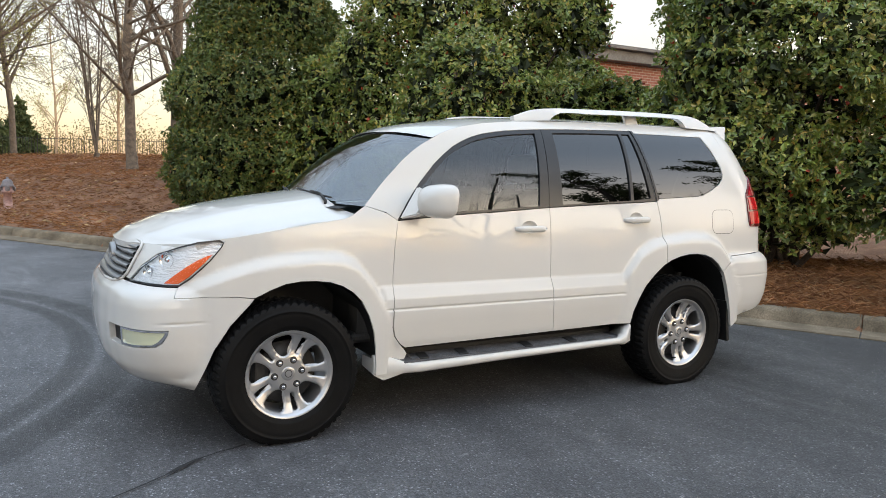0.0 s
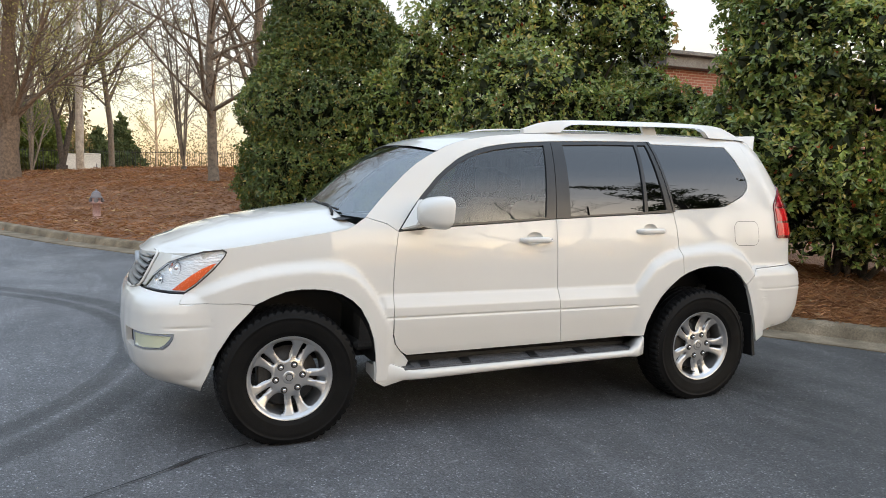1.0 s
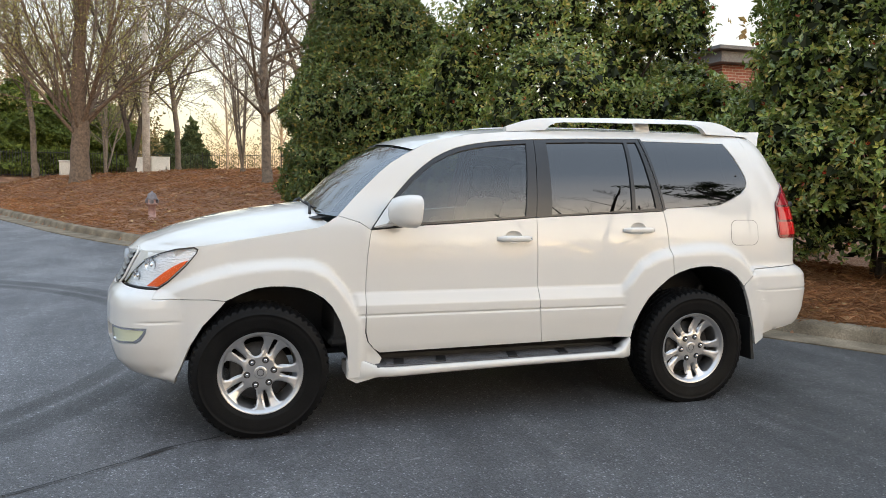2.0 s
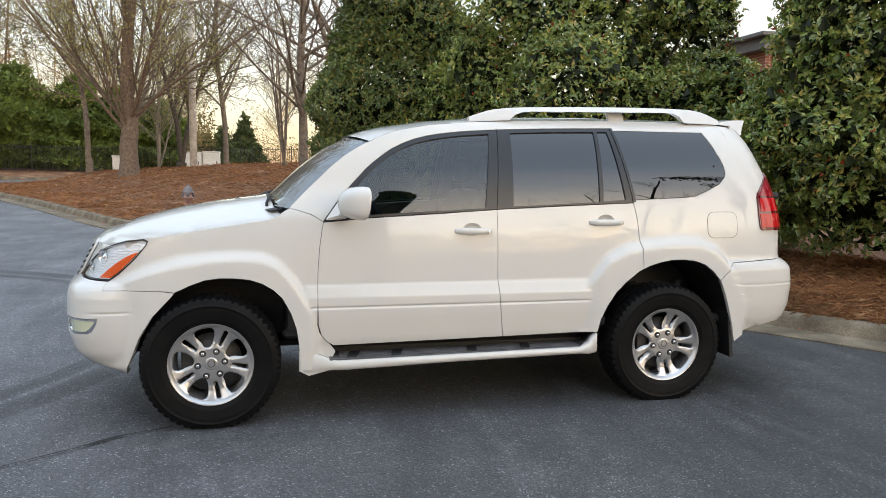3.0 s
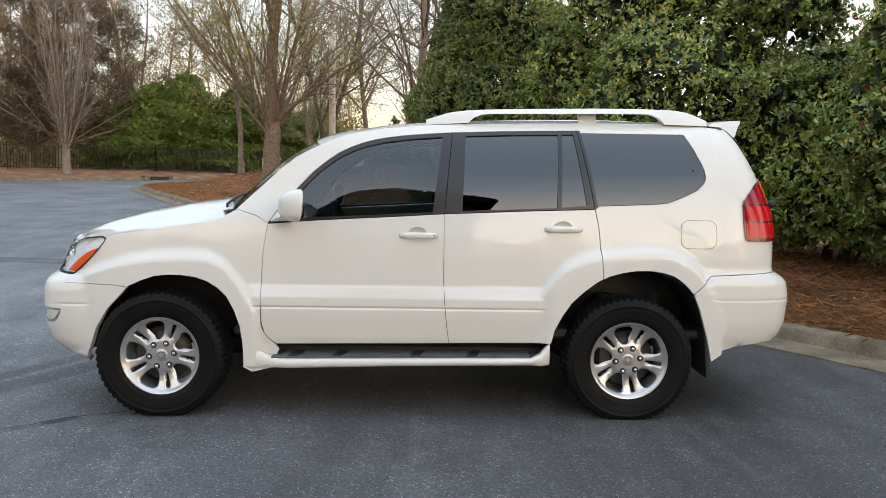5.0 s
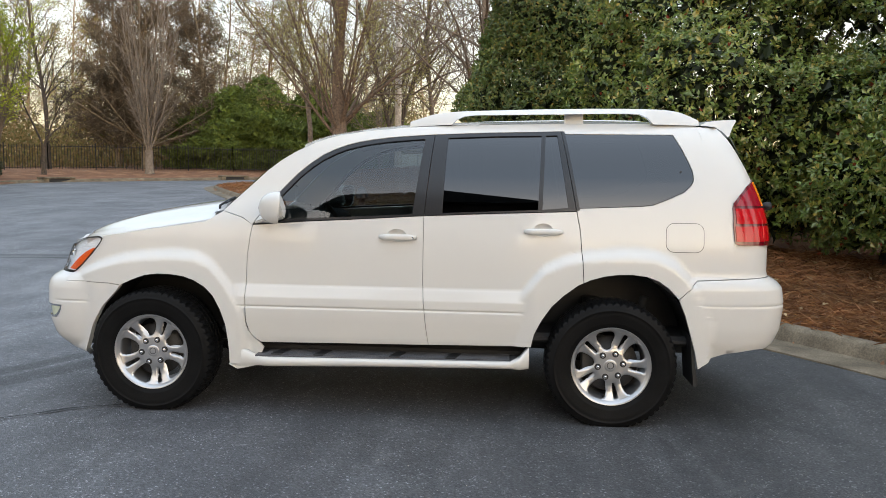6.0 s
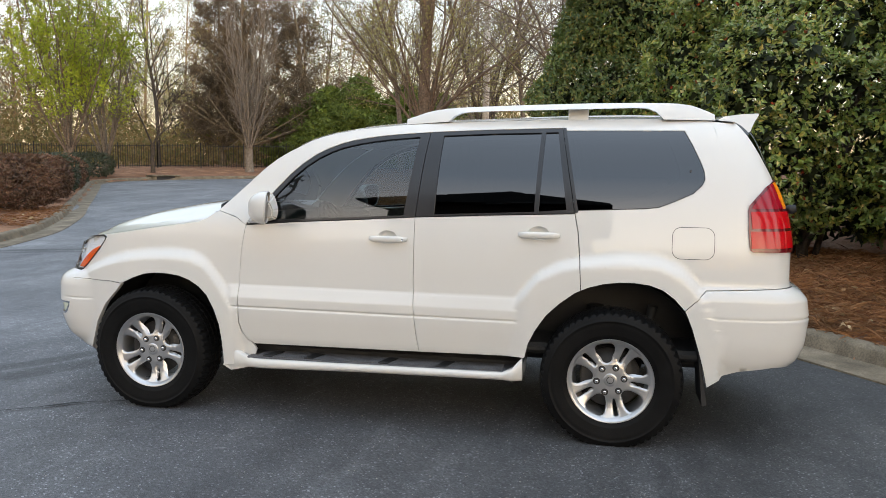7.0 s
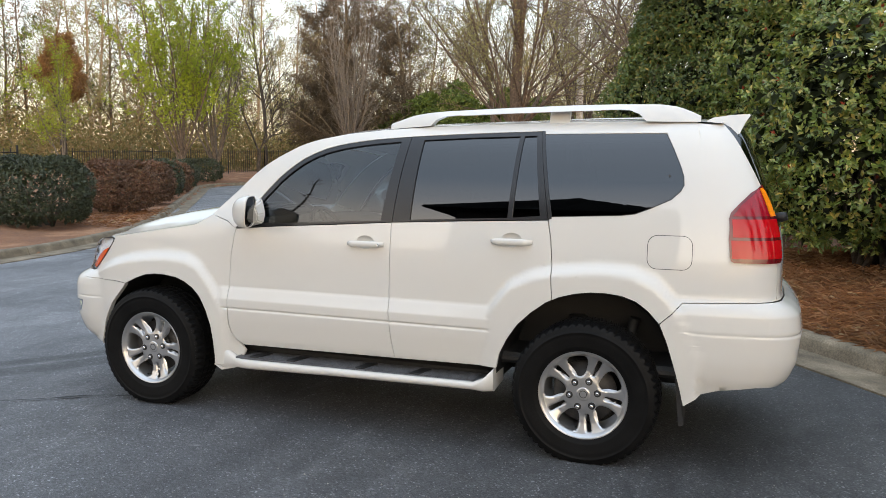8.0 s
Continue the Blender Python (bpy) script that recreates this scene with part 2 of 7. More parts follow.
# ---- ground, road and kerbs ----
KERB_R = [(15.5, -19.0), (9.6, -8.8), (5.3, -1.75), (4.55, -0.45), (3.95, 0.55), (3.4, 1.38), (2.6, 2.5), (0.5, 5.5), (-1.35, 8.1), (-2.15, 9.25), (-2.95, 10.3),
          (-3.6, 11.3), (-4.55, 12.9), (-5.6, 15.0), (-7.85, 19.4), (-10.2, 23.6), (-11.5, 26.1), (-12.1, 27.6), (-12.2, 29.2), (-11.5, 30.7), (-9.6, 32.2), (-6.0, 33.4), (8.0, 34.8), (40.0, 36.0)]
KERB_L = [(-8.4, -24.0), (-8.5, -6.0), (-8.65, 2.0), (-8.8, 4.1), (-8.95, 5.3), (-9.3, 6.6), (-9.9, 8.2), (-11.6, 11.1), (-13.2, 13.4), (-16.8, 18.6), (-19.8, 22.9), (-21.5, 25.3),
          (-22.3, 27.2), (-22.3, 29.2), (-21.0, 31.2), (-19.0, 33.0), (-16.5, 34.8), (-13.8, 36.5), (-9.5, 38.0), (8.0, 40.0), (40.0, 42.0)]


def curve_pts(pts, step):
    """Points at even steps along a smooth line through pts."""
    p = [Vector((*q, 0)) for q in pts]
    out = []
    for i in range(len(p) - 1):
        a, b, c, d = p[max(i - 1, 0)], p[i], p[i + 1], p[min(i + 2, len(p) - 1)]
        n = max(2, int((c - b).length / 0.1))
        for k in range(n):
            t = k / n
            m0, m1 = (c - a) * 0.5, (d - b) * 0.5
            la, lc = (b - a).length or 1, (d - c).length or 1
            m0 *= min(1.0, 2 * (c - b).length / ((c - b).length + la))
            m1 *= min(1.0, 2 * (c - b).length / ((c - b).length + lc))
            out.append((2 * t ** 3 - 3 * t * t + 1) * b + (t ** 3 - 2 * t * t + t) * m0 + (3 * t * t - 2 * t ** 3) * c + (t ** 3 - t * t) * m1)
    out.append(p[-1])
    res, acc = [out[0]], 0.0
    for a, b in zip(out, out[1:]):
        acc += (b - a).length
        if acc >= step:
            res.append(b)
            acc = 0.0
    return np.array([(q.x, q.y) for q in res])


LINE_R, LINE_L = curve_pts(KERB_R, 0.25), curve_pts(KERB_L, 0.25)
COARSE_R, COARSE_L = LINE_R[::4], LINE_L[::4]
ROAD_POLY = np.concatenate((COARSE_R, COARSE_L[::-1]))


def road_z(y):
    return 0.023 * 1.5 * np.logaddexp(0.0, (np.minimum(y, 70) - 4.0) / 1.5)


def inside_road(x, y):
    c = np.zeros(x.shape, bool)
    px, py = ROAD_POLY[:, 0], ROAD_POLY[:, 1]
    qx, qy = np.roll(px, 1), np.roll(py, 1)
    for a, b, p, q in zip(px, py, qx, qy):
        hit = (b > y) != (q > y)
        if hit.any():
            xi = (p - a) * (y - b) / ((q - b) if q != b else 1e-9) + a
            c ^= hit & (x < xi)
    return c


def line_dist(x, y, line):
    """Distance to a line of points, in chunks."""
    out = np.empty(x.shape)
    f = np.stack((x.ravel(), y.ravel()), 1)
    o = out.ravel()
    a, b = line[:-1], line[1:]
    ab = b - a
    l2 = (ab ** 2).sum(1)
    for i in range(0, len(f), 4000):
        p = f[i:i + 4000, None, :] - a[None]
        t = np.clip((p * ab[None]).sum(2) / l2[None], 0, 1)
        o[i:i + 4000] = np.sqrt(((p - t[..., None] * ab[None]) ** 2).sum(2).min(1))
    return o.reshape(x.shape)


def sstep(a, b, v):
    t = np.clip((v - a) / (b - a), 0, 1)
    return t * t * (3 - 2 * t)


def wob(x, y, s, k=0.0):
    """Soft unevenness."""
    return (np.sin(x * s + 1.3 * np.sin(y * s * 0.7 + k)) + np.sin(y * s * 1.23 + 1.7 * np.sin(x * s * 0.61 + 2 * k))) * 0.5


def ground_z(x, y):
    """Height of the planted ground: flush with the kerb's top, a mound inside the bend."""
    x, y = np.asarray(x, float), np.asarray(y, float)
    dr, dl = line_dist(x, y, COARSE_R), line_dist(x, y, COARSE_L)
    road = inside_road(x, y)
    side = dr < dl
    mound = 0.12 + np.where(side, (0.28 + 0.76 * sstep(7, 15, y) * sstep(40, 30, y)) * sstep(0.9, 4.6, dr) * np.clip((dr - 0.5) / 8.5, 0, 1) ** 0.8, 0.30 * sstep(0.5, 5, dl))
    bumps = 0.03 * wob(x, y, 1.3) + 0.018 * wob(x, y, 4.1, 2.0)
    d = np.minimum(dr, dl)
    out = road_z(y) + mound + bumps * sstep(0.2, 1.5, d)
    low = road_z(y) - 0.16
    return np.where(road | (d < 0.05), low, out)


def axis_steps(stops):
    """Coordinates from (start, end, step) stretches."""
    v = [np.arange(a, b, s) for a, b, s in stops]
    return np.concatenate(v + [np.array([stops[-1][1]])])


def sheet(name, xs, ys, zf, material):
    X, Y = np.meshgrid(xs, ys)
    Z = zf(X, Y)
    n, m = X.shape
    i = np.arange(n * m).reshape(n, m)
    f = np.stack((i[:-1, :-1], i[:-1, 1:], i[1:, 1:], i[1:, :-1]), -1).reshape(-1, 4)
    return mesh_from(name, np.stack((X, Y, Z), -1).reshape(-1, 3), f, material, smooth=True)


ASPHALT = mat("worn_asphalt", (0.05, 0.05, 0.052), 0.75)


def make_asphalt(m):
    n, l, b = nodes(m)
    patch = ramp_of(m, noise_of(m, 0.5, 6, 0.62), [(0.28, (0.056, 0.056, 0.059)), (0.5, (0.086, 0.086, 0.089)), (0.72, (0.132, 0.131, 0.132))])
    tc, vo, vs = n.new("ShaderNodeTexCoord"), n.new("ShaderNodeTexVoronoi"), n.new("ShaderNodeTexVoronoi")
    vo.inputs["Scale"].default_value, vs.inputs["Scale"].default_value = 125, 60
    l.new(tc.outputs["Object"], vo.inputs["Vector"])
    l.new(tc.outputs["Object"], vs.inputs["Vector"])
    sepc = n.new("ShaderNodeSeparateColor")
    l.new(vo.outputs["Color"], sepc.inputs[0])
    grain = ramp_of(m, sepc.outputs[0], [(0.0, (0.48,) * 3), (0.5, (0.80,) * 3), (0.84, (1.10,) * 3), (0.955, (1.35,) * 3), (1.0, (3.4,) * 3)])
    c = mix_of(m, 1.0, patch, grain, "MULTIPLY")
    stone = ramp_of(m, vs.outputs["Distance"], [(0.16, (1.0,) * 3), (0.30, (0.0,) * 3)])
    keep = ramp_of(m, noise_of(m, 5.0, 6, 0.7), [(0.55, (0.0,) * 3), (0.66, (1.0,) * 3)])
    c = mix_of(m, mix_of(m, 1.0, stone, keep, "MULTIPLY"), c, (0.40, 0.395, 0.38))
    scuff = ramp_of(m, noise_of(m, 2.2, 6, 0.7, distort=0.8), [(0.62, (0.0,) * 3), (0.74, (0.5,) * 3)])
    c = mix_of(m, scuff, c, (0.15, 0.15, 0.145))
    streak = ramp_of(m, noise_of(m, 1.6, 5, 0.65, stretch=(1, 0.25, 1), distort=0.6), [(0.42, (1.0,) * 3), (0.56, (0.78,) * 3), (0.66, (1.12,) * 3)])
    c = mix_of(m, 1.0, c, streak, "MULTIPLY")
    # two worn-in arcs left by turning tyres
    for cx, cy, rad, wide in ((-6.15, 2.0, 4.22, 0.10), (-6.15, 2.0, 3.94, 0.07)):
        geo, dist = n.new("ShaderNodeVectorMath"), n.new("ShaderNodeVectorMath")
        geo.operation, dist.operation = "MULTIPLY", "DISTANCE"
        geo.inputs[1].default_value = (1, 1, 0)
        l.new(tc.outputs["Object"], geo.inputs[0])
        l.new(geo.outputs[0], dist.inputs[0])
        dist.inputs[1].default_value = (cx, cy, 0)
        sub = n.new("ShaderNodeMath")
        sub.operation = "SUBTRACT"
        l.new(dist.outputs["Value"], sub.inputs[0])
        sub.inputs[1].default_value = rad
        ab = n.new("ShaderNodeMath")
        ab.operation = "ABSOLUTE"
        l.new(sub.outputs[0], ab.inputs[0])
        band = ramp_of(m, ab.outputs[0], [(0.0, (0.46,) * 3), (wide, (0.56,) * 3), (wide * 1.5, (1.0,) * 3)])
        c = mix_of(m, 1.0, c, band, "MULTIPLY")
    # pale scuffs left on the surface, each a short ragged streak
    for cx, cy, ang, long in ((-0.66, -1.42, 12, 0.30),):
        mp, dist, wavy = n.new("ShaderNodeMapping"), n.new("ShaderNodeVectorMath"), n.new("ShaderNodeMath")
        mp.vector_type = "TEXTURE"
        mp.inputs["Location"].default_value, mp.inputs["Rotation"].default_value = (cx, cy, 0), (0, 0, radians(ang))
        mp.inputs["Scale"].default_value = (long, long * 0.22, 1000)
        l.new(tc.outputs["Object"], mp.inputs["Vector"])
        dist.operation = "LENGTH"
        l.new(mp.outputs[0], dist.inputs[0])
        wavy.operation = "MULTIPLY_ADD"
        l.new(noise_of(m, 9, 5, 0.7), wavy.inputs[0])
        wavy.inputs[1].default_value = 1.6
        l.new(dist.outputs["Value"], wavy.inputs[2])
        c = mix_of(m, ramp_of(m, wavy.outputs[0], [(0.75, (0.6,) * 3), (1.0, (0.0,) * 3)]), c, (0.25, 0.25, 0.245))
    # the asphalt is paler towards -x and darker towards +x, with a wavy change
    axis, bend, tone_x = n.new("ShaderNodeSeparateXYZ"), n.new("ShaderNodeMath"), n.new("ShaderNodeMapRange")
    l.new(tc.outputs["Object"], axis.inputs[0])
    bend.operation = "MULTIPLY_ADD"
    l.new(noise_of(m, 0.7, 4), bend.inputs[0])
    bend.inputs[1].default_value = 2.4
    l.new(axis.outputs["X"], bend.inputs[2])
    tone_x.inputs["From Min"].default_value, tone_x.inputs["From Max"].default_value = -2.6, 3.2
    l.new(bend.outputs[0], tone_x.inputs["Value"])
    c = mix_of(m, 1.0, c, ramp_of(m, tone_x.outputs["Result"], [(0.0, (1.85, 1.88, 1.94)), (0.45, (1.22, 1.24, 1.28)), (1.0, (0.76,) * 3)]), "MULTIPLY")
    color_to(m, c)
    rough_to(m, ramp_of(m, noise_of(m, 1.1, 4), [(0.3, (0.48,) * 3), (0.7, (0.70,) * 3)]))
    bump_of(m, vo.outputs["Distance"], 0.7, 0.008)


make_asphalt(ASPHALT)
MULCH = speckled("pine_straw_ground", (0.19, 0.090, 0.050), (0.43, 0.235, 0.130), 1.6, 0.9, 1.0, 45, 0.04, mid=(0.247, 0.117, 0.057))
CONCRETE = speckled("weathered_concrete", (0.090, 0.069, 0.043), (0.286, 0.230, 0.159), 3.2, 0.85, 0.45, 70, 0.006, mid=(0.170, 0.135, 0.090))

gx = axis_steps([(-420, -60, 30), (-60, -30, 3), (-30, -14, 0.5), (-14, 12, 0.22), (12, 30, 1.5), (30, 60, 5), (60, 420, 40)])
gy = axis_steps([(-320, -40, 30), (-40, -9, 2.5), (-9, 22, 0.22), (22, 46, 0.5), (46, 70, 2.5), (70, 420, 25)])
ground = tagged(sheet("ground", gx, gy, ground_z, MULCH), "reddish brown pine straw ground with a low mound", "ground", kind="structure")
rx = axis_steps([(-60, -30, 6), (-30, 14, 0.5), (14, 60, 6)])
ry = axis_steps([(-60, -12, 6), (-12, 46, 0.5), (46, 60, 7)])
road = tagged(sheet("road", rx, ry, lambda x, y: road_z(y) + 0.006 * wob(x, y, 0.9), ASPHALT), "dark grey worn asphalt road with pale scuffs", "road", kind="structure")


def kerb_section(pts, side):
    """Gutter pan and rounded kerb swept along points; side: +1 where the bed lies to the right of the way."""
    bm = bmesh.new()
    prof = [(-0.42, -0.05), (-0.42, 0.012), (-0.40, 0.016), (-0.06, 0.004), (-0.02, 0.012), (0.012, 0.10), (0.028, 0.126), (0.055, 0.138), (0.15, 0.14), (0.165, 0.128), (0.165, -0.05)]
    rings = []
    for i, p in enumerate(pts):
        d = pts[min(i + 1, len(pts) - 1)] - pts[max(i - 1, 0)]
        d = d / np.hypot(*d)
        nrm = np.array((d[1], -d[0])) * side
        z = float(road_z(p[1]))
        rings.append([(p[0] + nrm[0] * a, p[1] + nrm[1] * a, z + b) for a, b in prof])
    vs = grid(bm, rings)
    bm.faces.new(vs[0])
    bm.faces.new(vs[-1][::-1])
    bmesh.ops.recalc_face_normals(bm, faces=bm.faces)
    for e in bm.edges:
        if len(e.link_faces) == 2 and e.calc_face_angle() > 0.7:
            e.smooth = False
    return bm


for line, side, word in ((LINE_R, 1, "planted mound"), (LINE_L, -1, "clipped hedges")):
    kerb = tagged(empty("kerb", (float(line[0][0]), float(line[0][1]), 0)), "weathered concrete kerb and gutter beside the " + word, "kerb", kind="structure")
    dense = line
    run, start = 0.0, 0
    for i in range(1, len(dense)):
        run += float(np.hypot(*(dense[i] - dense[i - 1])))
        if run > 3.0 or i == len(dense) - 1:
            seg = dense[start:i + 1].copy()
            if len(seg) > 1:
                d = seg[-1] - seg[-2]
                seg[-1] = seg[-1] - d / np.hypot(*d) * 0.012
                part("kerb_section", kerb_section(seg, side), CONCRETE, kerb)
            run, start = 0.0, i

# ---- the car: front towards -x, its left side towards -y ----
W_BASE = soft_table([0.2, 0.45, 0.6, 0.8, 0.95, 1.05, 1.1, 1.2, 1.27, 1.35, 1.45, 1.55, 1.65, 1.70, 1.74, 1.77, 1.80, 1.9],
                    [0.83, 0.848, 0.856, 0.857, 0.853, 0.846, 0.841, 0.825, 0.812, 0.794, 0.764, 0.725, 0.674, 0.640, 0.606, 0.575, 0.52, 0.40], 0.02)
CLAD = soft_table([0.2, 0.43, 0.47, 0.60, 0.655, 0.659, 0.665, 0.669, 0.720, 0.784, 0.793, 1.9],
                  [0.0, 0.0, 0.012, 0.026, 0.030, 0.021, 0.021, 0.030, 0.030, 0.006, 0.0, 0.0], 0.0026)
FLARE_F = soft_table([-2.4, -1.98, -1.87, -1.718, -1.555, -1.40, -1.25, -1.11, -1.017, -0.923, -0.845, -0.80],
                     [0.70, 0.81, 0.864, 0.925, 0.970, 0.990, 0.998, 0.990, 0.945, 0.834, 0.70, 0.60], 0.014)
FLARE_R = soft_table([0.75, 0.83, 0.888, 0.986, 1.111, 1.212, 1.442, 1.623, 1.742, 1.825, 1.87, 2.0],
                     [0.70, 0.75, 0.825, 0.944, 1.008, 1.031, 1.057, 1.050, 0.998, 0.912, 0.84, 0.60], 0.014)
BUMP_F = soft_table([0.2, 0.30, 0.34, 0.42, 0.52, 0.62, 0.655, 0.659, 0.664, 0.668, 0.74, 0.785, 0.815, 0.835, 0.86, 1.9],
                    [-0.10, -0.055, -0.005, 0.035, 0.05, 0.055, 0.056, 0.050, 0.050, 0.056, 0.053, 0.046, 0.028, 0.0, 0.0, 0.0], 0.0035)
BUMP_R = soft_table([0.2, 0.36, 0.44, 0.50, 0.58, 0.72, 0.727, 0.733, 0.739, 0.83, 0.865, 0.895, 0.92, 1.9],
                    [-0.06, 0.0, 0.0, 0.03, 0.045, 0.052, 0.052, 0.047, 0.052, 0.045, 0.03, 0.004, 0.0, 0.0], 0.0035)
BUMP_NOSE = soft_table([0.2, 0.30, 0.34, 0.42, 0.52, 0.62, 0.74, 0.785, 0.815, 0.835, 0.86, 1.9],
                       [-0.10, -0.055, -0.005, 0.035, 0.05, 0.055, 0.053, 0.046, 0.028, 0.0, 0.0, 0.0], 0.012)
LEAN_R = soft_table([0.2, 0.9, 1.12, 1.25, 1.47, 1.71, 1.80, 1.9], [0.0, 0.0, 0.0, -0.02, -0.095, -0.19, -0.25, -0.32], 0.03)
LEAN_F = soft_table([0.2, 0.83, 0.95, 1.06, 1.20, 1.9], [0.0, 0.005, 0.06, 0.125, 0.22, 0.6], 0.02)


def plan_curve(pts):
    """Dense smooth plan line: arc length, x, share of the half width, normal."""
    p = np.array(pts)
    t = np.concatenate(([0], np.cumsum(np.hypot(*np.diff(p * [1, 0.85], axis=0).T))))
    g = np.linspace(0, t[-1], 900)
    q = np.stack([np.interp(g, t, p[:, k]) for k in (0, 1)], 1)
    for _ in range(2):
        k = np.hanning(101)
        k /= k.sum()
        pad = np.concatenate((2 * q[0] - q[50:0:-1], q, np.stack((q[-2:-52:-1, 0], -q[-2:-52:-1, 1]), 1)))
        q = np.stack([np.convolve(pad[:, c], k, "valid") for c in (0, 1)], 1)
    d = np.gradient(q * [1, -0.85], axis=0)
    d /= np.hypot(*d.T)[:, None]
    return g, q[:, 0], q[:, 1], d


GF, XF, YF, DF = plan_curve([(-1.55, 1), (-1.75, 0.985), (-1.88, 0.948), (-1.98, 0.89), (-2.055, 0.80), (-2.115, 0.66), (-2.15, 0.5), (-2.175, 0.28), (-2.18, 0)])
GR, XR, YR, DR = plan_curve([(1.85, 1), (2.0, 0.995), (2.12, 0.982), (2.21, 0.955), (2.275, 0.905), (2.315, 0.82), (2.34, 0.6), (2.352, 0.3), (2.355, 0)])
S_FRONT, S_REAR = -1.55 - GF[-1], 1.85 + GR[-1]


def SX(x):
    """The body's running coordinate for a place along the side."""
    if x < -1.55:
        return -1.55 - float(np.interp(-x, -XF, GF))
    if x > 1.85:
        return 1.85 + float(np.interp(x, XR, GR))
    return x


def SYF(y):
    return -1.55 - float(np.interp(-abs(y) / 0.85, -YF, GF))


def SYR(y):
    return 1.85 + float(np.interp(-abs(y) / 0.85, -YR, GR))


def ramp01(v):
    v = min(1.0, max(0.0, v))
    return v * v * (3 - 2 * v)


def bevel01(v):
    """A straight slope from 0 to 1 with only slightly eased ends."""
    v = min(1.0, max(0.0, v))
    return 0.75 * v + 0.25 * ramp01(v)


def P(s, z, out=0.0):
    """A point of the left body surface, out metres proud of it."""
    w = W_BASE(z)
    o = 0.0
    if s < -1.55:
        g = -1.55 - s
        x, fy, (dx, dy) = np.interp(g, GF, XF), np.interp(g, GF, YF), (np.interp(g, GF, DF[:, 0]), np.interp(g, GF, DF[:, 1]))
        nx, ny = dy, -dx
        if ny > 0.5 or nx > 0.5:
            nx, ny = -nx, -ny
        k = ramp01(g / GF[-1] * 1.6)
        lean = LEAN_F(z) * k
    elif s > 1.85:
        g = s - 1.85
        x, fy, (dx, dy) = np.interp(g, GR, XR), np.interp(g, GR, YR), (np.interp(g, GR, DR[:, 0]), np.interp(g, GR, DR[:, 1]))
        nx, ny = dy, -dx
        k = ramp01(g / 0.42)
        lean = LEAN_R(z) * (0.25 + 0.75 * k) * min(1.0, g / 0.15)
    else:
        x, fy, nx, ny, lean, g = s, 1.0, 0.0, -1.0, 0.0, 0.0
    if s < -1.55:
        # front bumper stands proud of the fascia, more so towards the nose
        kb = ramp01((x + 1.985) / 0.06)
        o += (BUMP_F(z) * kb + BUMP_NOSE(z) * (1 - kb)) * (0.85 + 0.55 * nx * nx + 0.85 * (2 * nx * ny) ** 2) * ramp01((-x - 1.62) / 0.34)
    if s > 1.80:
        o += BUMP_R(z) * ramp01((s - 1.80) / 0.07) * (0.75 + 1.35 * nx * nx)
    fl = 0.0
    if -2.05 < x < -0.78 and z < 1.1:
        zl = FLARE_F(x)
        fl = 0.042 * bevel01((zl - z) / 0.055) * ramp01((x + 2.05) / 0.35) * ramp01((-0.775 - x) / 0.07)
        if s < -1.55:
            fl = max(0.0, fl - max(0.0, o))
    elif 0.75 < x < 1.95 and z < 1.1:
        zl = FLARE_R(x)
        fl = 0.042 * bevel01((zl - z) / 0.055) * ramp01((x - 0.75) / 0.20)
        if s > 1.80:
            fl = max(0.0, fl - max(0.0, o))
    cl = CLAD(z) * ramp01((x + 0.90) / 0.05) if -0.90 < x < 1.25 else 0.0
    o += max(fl, cl) if fl else cl
    if z > 1.15 and x < -0.2:
        o -= 0.05 * ramp01((-0.2 - x) / 0.8) * ramp01((z - 1.15) / 0.25)
    o += out
    return Vector((x + nx * o + lean, -w * fy + ny * o, z))


